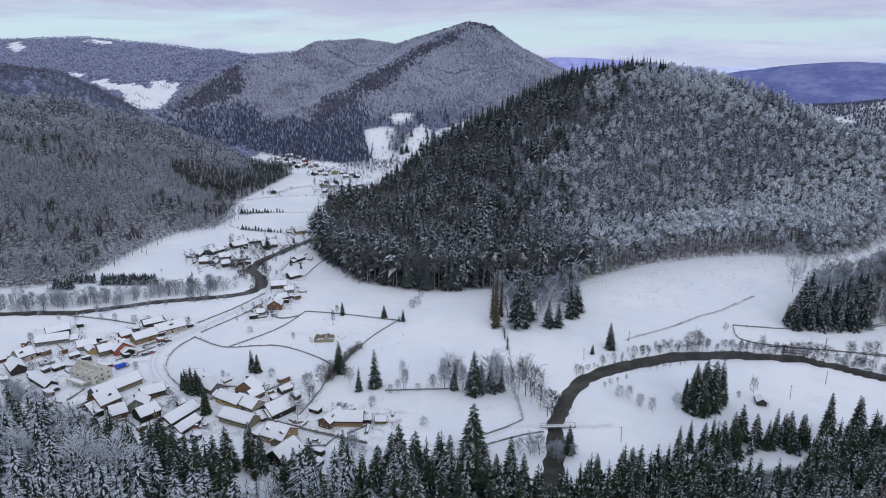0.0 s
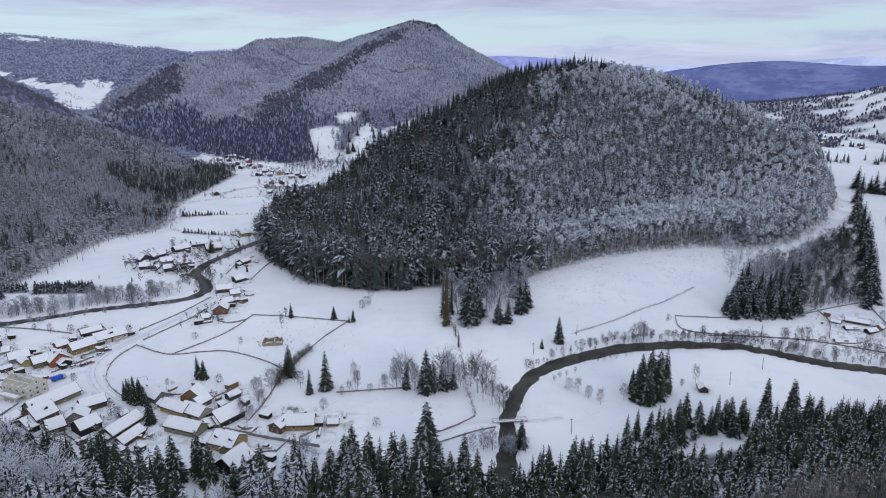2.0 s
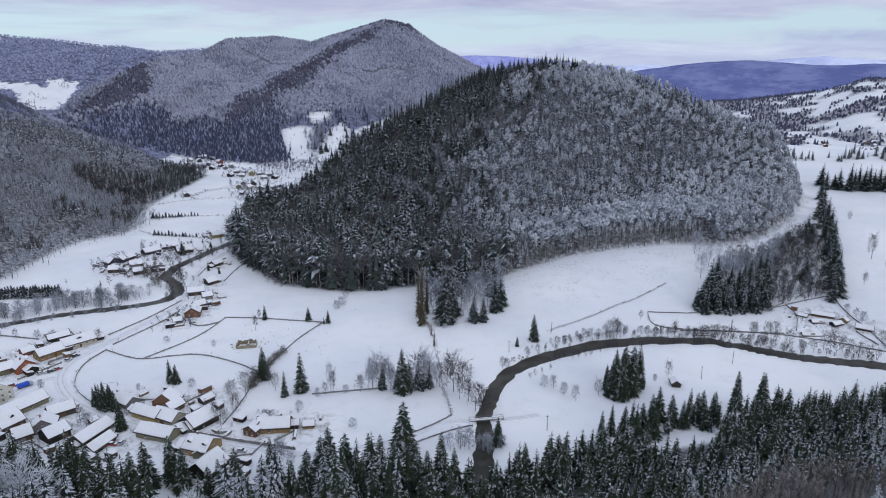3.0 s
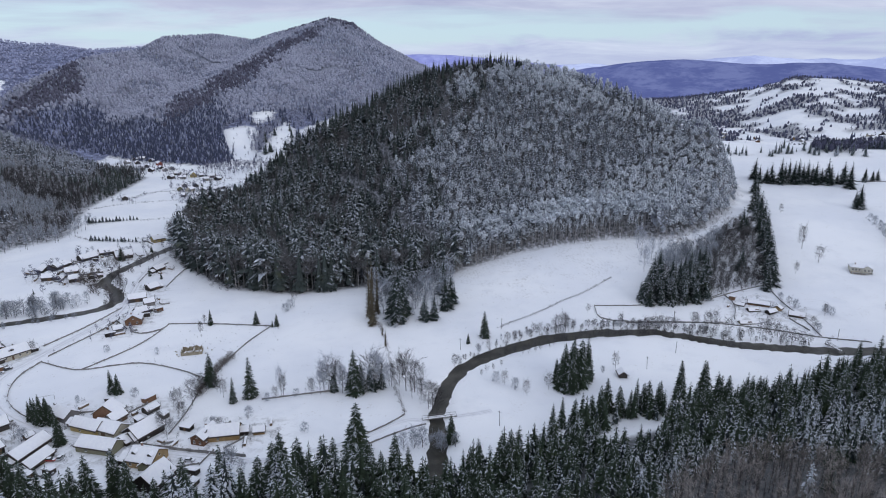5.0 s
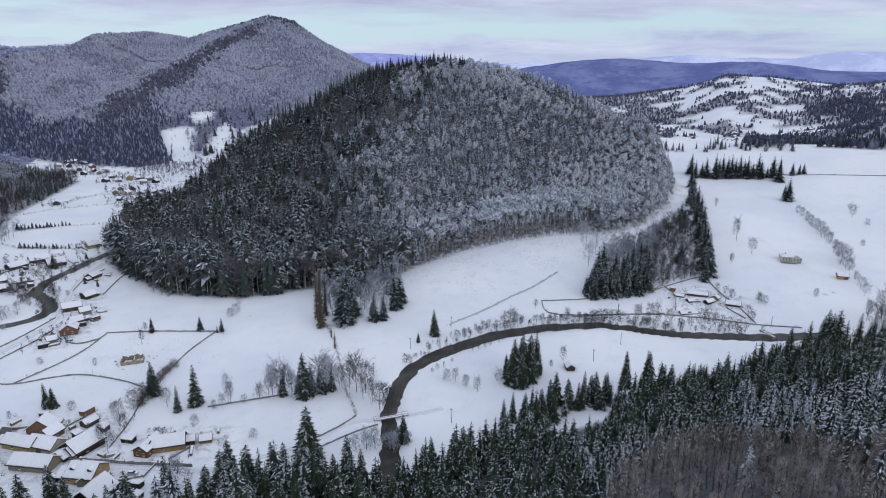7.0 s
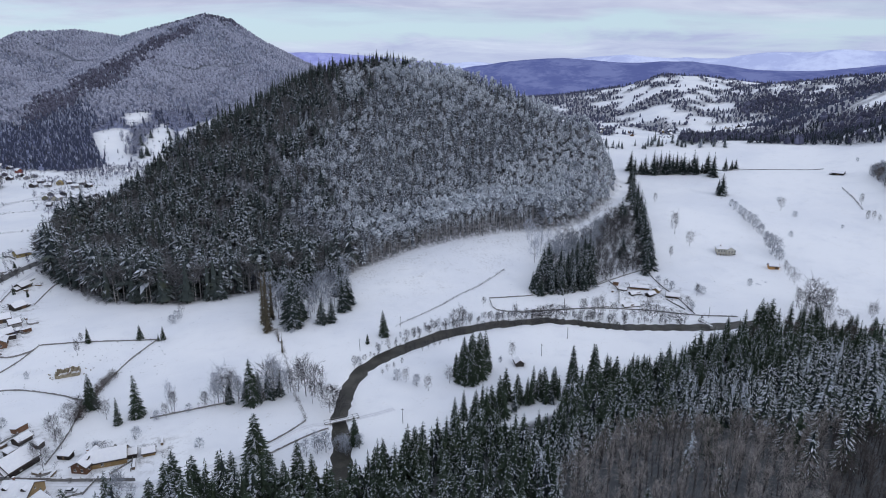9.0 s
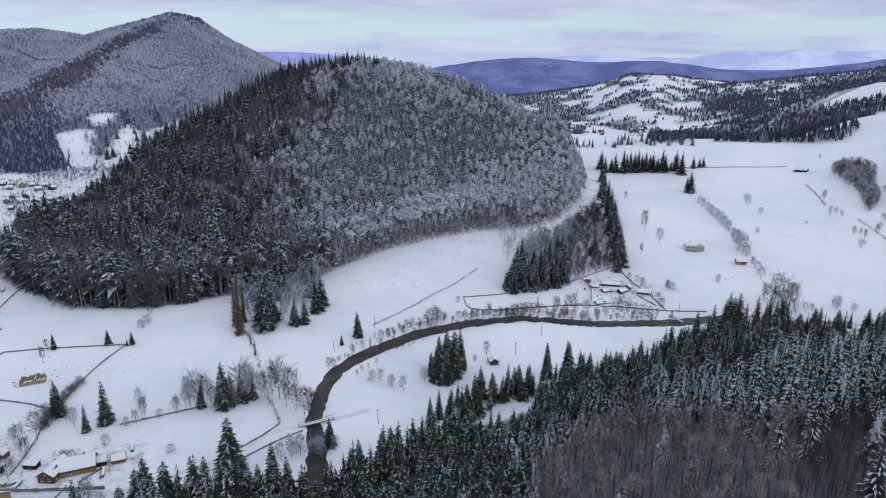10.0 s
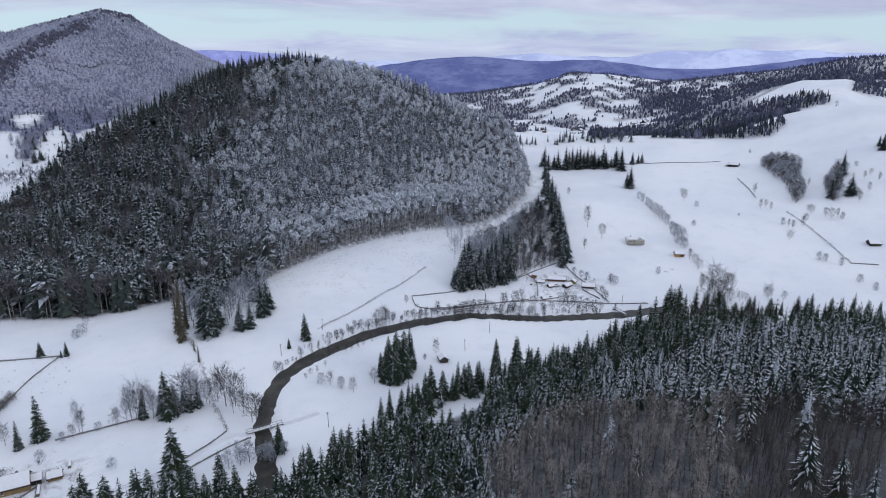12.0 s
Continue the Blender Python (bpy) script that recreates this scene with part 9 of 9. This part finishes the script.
def car(x, y, turn, paint, word):
    ob = tagged(new("car"), f"{word} parked car with snow on its roof", "car", "parked cars")
    ob.matrix_basis = pose(x, y, gz(x, y) + 0.1, 0, 0, turn)
    prof = [(-2.1, 0.32), (2.1, 0.32), (2.12, 0.72), (1.1, 0.92), (-1.9, 0.95), (-2.12, 0.8)]
    part("body", Solid().hull([(p[0], -0.85, p[1]) for p in prof], [(p[0], 0.85, p[1]) for p in prof]).mesh("body", paint, 0.05), ob)
    top = [(-1.75, 0.94), (0.95, 0.92), (0.35, 1.42), (-1.3, 1.44)]
    part("cabin", Solid().hull([(p[0], -0.72, p[1]) for p in top], [(p[0], 0.72, p[1]) for p in top]).mesh("cabin", M_PANE), ob, "dark glazed cabin")
    part("snow_cover", Solid().box(-1.28, 0.33, -0.66, 0.66, 1.45, 1.56).mesh("snow_cover", M_SNOW, 0.03), ob)
    part("snow_cover", Solid().box(1.0, 2.0, -0.7, 0.7, 0.93, 0.99).mesh("snow_cover", M_SNOW), ob)
    wheels(ob, (-1.3, 1.3), 0.87, 0.31)


for i, (x, y, h) in enumerate(CARS):
    car(x, y, (40, 45, 38, 47, 43, -10, 80, 60, -18, -16, 30, 20)[i], PAINTS[i % 3], ("silver", "dark blue", "red")[i % 3])


def truck(x, y, turn):
    ob = tagged(new("truck"), "small lorry with a bright blue tarpaulin", "truck", "parked cars")
    ob.matrix_basis = pose(x, y, gz(x, y) + 0.1, 0, 0, turn)
    part("chassis", Solid().box(-3.3, 3.2, -0.9, 0.9, 0.5, 0.75).mesh("chassis", M_TYRE), ob)
    arch = [(-1.1, 0.76), (1.1, 0.76), (1.1, 2.3), (0.6, 2.65), (-0.6, 2.65), (-1.1, 2.3)]
    part("tarpaulin", Solid().hull([(-3.4, a, b) for a, b in arch], [(1.6, a, b) for a, b in arch]).mesh("tarpaulin", M_BLUE, 0.06), ob, "bright blue tarpaulin cover")
    cab = [(1.75, 0.6), (3.4, 0.6), (3.4, 1.3), (3.0, 2.1), (1.75, 2.15)]
    part("cab", Solid().hull([(a, -1.0, b) for a, b in cab], [(a, 1.0, b) for a, b in cab]).mesh("cab", PAINTS[0], 0.05), ob)
    part("windscreen", Solid().hull([(3.44, -0.85, 1.3), (3.44, 0.85, 1.3), (3.06, 0.85, 2.05), (3.06, -0.85, 2.05)], [(3.40, -0.85, 1.3), (3.40, 0.85, 1.3), (3.02, 0.85, 2.05), (3.02, -0.85, 2.05)]).mesh("windscreen", M_PANE), ob)
    wheels(ob, (-2.2, 2.5), 1.0, 0.42)


truck(TRUCK[0][0], TRUCK[0][1], 48)


# ---------------------------------------------------------------- yard clutter
def woodpile(x, y, turn, L, rs):
    ob = tagged(new("woodpile"), "stacked firewood under a cap of snow", "woodpile", "woodpiles in the yards")
    ob.matrix_basis = pose(x, y, gz(x, y) - 0.05, 0, 0, turn)
    h = rs.uniform(1.0, 1.6)
    ring = [(-0.5, 0), (0.5, 0), (0.55, h * 0.8), (0.3, h), (-0.3, h), (-0.55, h * 0.8)]
    part("stack", Solid().hull([(-L / 2, a, b) for a, b in ring], [(L / 2, a, b) for a, b in ring]).mesh("stack", M_LOGS), ob)
    cap = [(-0.55, h * 0.82 + 0.03), (0.55, h * 0.82 + 0.03), (0.32, h + 0.2), (-0.32, h + 0.2)]
    part("snow_cover", Solid().hull([(-L / 2 + 0.1, a, b) for a, b in cap], [(L / 2 - 0.1, a, b) for a, b in cap]).mesh("snow_cover", M_SNOW), ob)


def lean_to(x, y, turn, rs):
    ob = tagged(new("shed"), "small dark plank shed with a snowy mono-pitch roof", "shed", "sheds in the yards")
    ob.matrix_basis = pose(x, y, gz(x, y) - 0.1, 0, 0, turn)
    L, D, a, b = rs.uniform(1.5, 2.8), rs.uniform(1.2, 1.8), rs.uniform(1.7, 2.0), rs.uniform(2.2, 2.6)
    part("wall", Solid().hull([(-L, -D, 0), (-L, D, 0), (-L, D, b), (-L, -D, a)], [(L, -D, 0), (L, D, 0), (L, D, b), (L, -D, a)]).mesh("wall", WALLS["dark" if rs.rand() < 0.7 else "brick"]), ob)
    k = (b - a) / (2 * D)
    for title, lift, thick, mat, inset in (("roof", 0.01, 0.1, M_ROOF, 0.25), ("snow_cover", 0.115, 0.26, M_SNOW, 0.18)):
        e = D + inset
        ring = [(-e, a - k * inset + lift), (e, b + k * inset + lift), (e, b + k * inset + lift + thick), (-e, a - k * inset + lift + thick)]
        part(title, Solid().hull([(-L - inset, p, q) for p, q in ring], [(L + inset, p, q) for p, q in ring]).mesh(title, mat), ob)
    part("door", Solid().box(-0.45, 0.45, -D - 0.04, -D + 0.02, 0.1, a - 0.15).mesh("door", M_DOOR), ob)


M_LOGS = plain("split_logs", (0.09, 0.065, 0.05), (0.26, 0.2, 0.15), 3, 0.9, 0.1)


def clutter():
    """Woodpiles and sheds behind and between the houses, clear of walls and roads."""
    rs = np.random.RandomState(600)
    taken = [(r[0], r[1], max(r[3], r[4]) / 2 + 1.8) for r in VILLAGE + ROADSIDE + RIVERSIDE + FARM] + [(b[0], b[1], 14.0) for b in HOTEL[1:2]]
    for row in VILLAGE + ROADSIDE + RIVERSIDE[:14] + FARM[4:6]:
        for _ in range(5):
            a, d = rs.uniform(0, 6.28), max(row[3], row[4]) / 2 + rs.uniform(2.5, 8)
            x, y = row[0] + d * math.cos(a), row[1] + d * math.sin(a)
            clear = all(math.hypot(x - p, y - q) > r + 1.6 for p, q, r in taken)
            off = min(float(along(np.array([x]), np.array([y]), line)[0][0]) for line in ROADS + [STREAM, RIVER])
            if not clear or off < 5.5:
                continue
            taken.append((x, y, 2.5))
            if rs.rand() < 0.5:
                lean_to(x, y, row[2] + rs.choice([0, 90, 180]), rs)
            else:
                woodpile(x, y, row[2] + rs.choice([0, 90]), rs.uniform(2.5, 6), rs)

    # short board fences that divide the yards
    for k, row in enumerate(VILLAGE + ROADSIDE + RIVERSIDE):
        t = radians(row[2] + rs.choice([0, 90, 180, 270]))
        e, f = np.array([math.cos(t), math.sin(t)]), np.array([-math.sin(t), math.cos(t)])
        c = np.array(row[:2]) + f * (max(row[3], row[4]) / 2 + rs.uniform(2.0, 4.5))
        span = rs.uniform(5, 11)
        pts = [c - e * span, c, c + e * span * 0.6, c + e * span * 0.6 + f * rs.uniform(3, 7)]
        pts = [p for p in pts if all(math.hypot(p[0] - q[0], p[1] - q[1]) > q[2] - 0.6 for q in taken) and min(float(along(p[:1], p[1:], line)[0][0]) for line in ROADS + [STREAM, RIVER]) > 5]
        if len(pts) >= 3:
            fence([tuple(p) for p in pts], "weathered board fence dividing snowy yards", rs.uniform(0.9, 1.4), 700 + k)

    # shrubs and fruit trees in the gardens
    X, Y = [], []
    for row in VILLAGE + ROADSIDE + RIVERSIDE + FARM + FAR_VILLAGE:
        for _ in range(14):
            a, d = rs.uniform(0, 6.28), max(row[3], row[4]) / 2 + rs.uniform(1.5, 9)
            x, y = row[0] + d * math.cos(a), row[1] + d * math.sin(a)
            if all(math.hypot(x - p, y - q) > r - 0.8 for p, q, r in taken) and min(float(along(np.array([x]), np.array([y]), line)[0][0]) for line in ROADS) > 4:
                X.append(x)
                Y.append(y)
    X, Y = np.array(X), np.array(Y)
    far_x = np.array([r[0] for r in FAR_VILLAGE + RIVERSIDE[6:] for _ in range(16)]) + rs.normal(0, 9, 16 * len(FAR_VILLAGE + RIVERSIDE[6:]))
    far_y = np.array([r[1] for r in FAR_VILLAGE + RIVERSIDE[6:] for _ in range(16)]) + rs.normal(0, 14, 16 * len(FAR_VILLAGE + RIVERSIDE[6:]))
    free = np.array([all(math.hypot(p - r[0], q - r[1]) > 0.55 * max(r[3], r[4]) + 1.5 for r in FAR_VILLAGE + RIVERSIDE) for p, q in zip(far_x, far_y)])
    strewn("garden_trees", "small leafless trees among the village houses", "trees", BEECHES_MID, far_x[free], far_y[free], 3.5, 7.5, [M_TWIG_FARDARK, M_BARK, M_TWIG_FARDARK], 602)
    strewn("garden_shrubs", "low leafless shrubs in the village gardens", "shrubs", BRUSH, X, Y, 0.8, 2.6, [M_TWIG_DARK, M_BARK, M_TWIG_DARK], 601)


clutter()
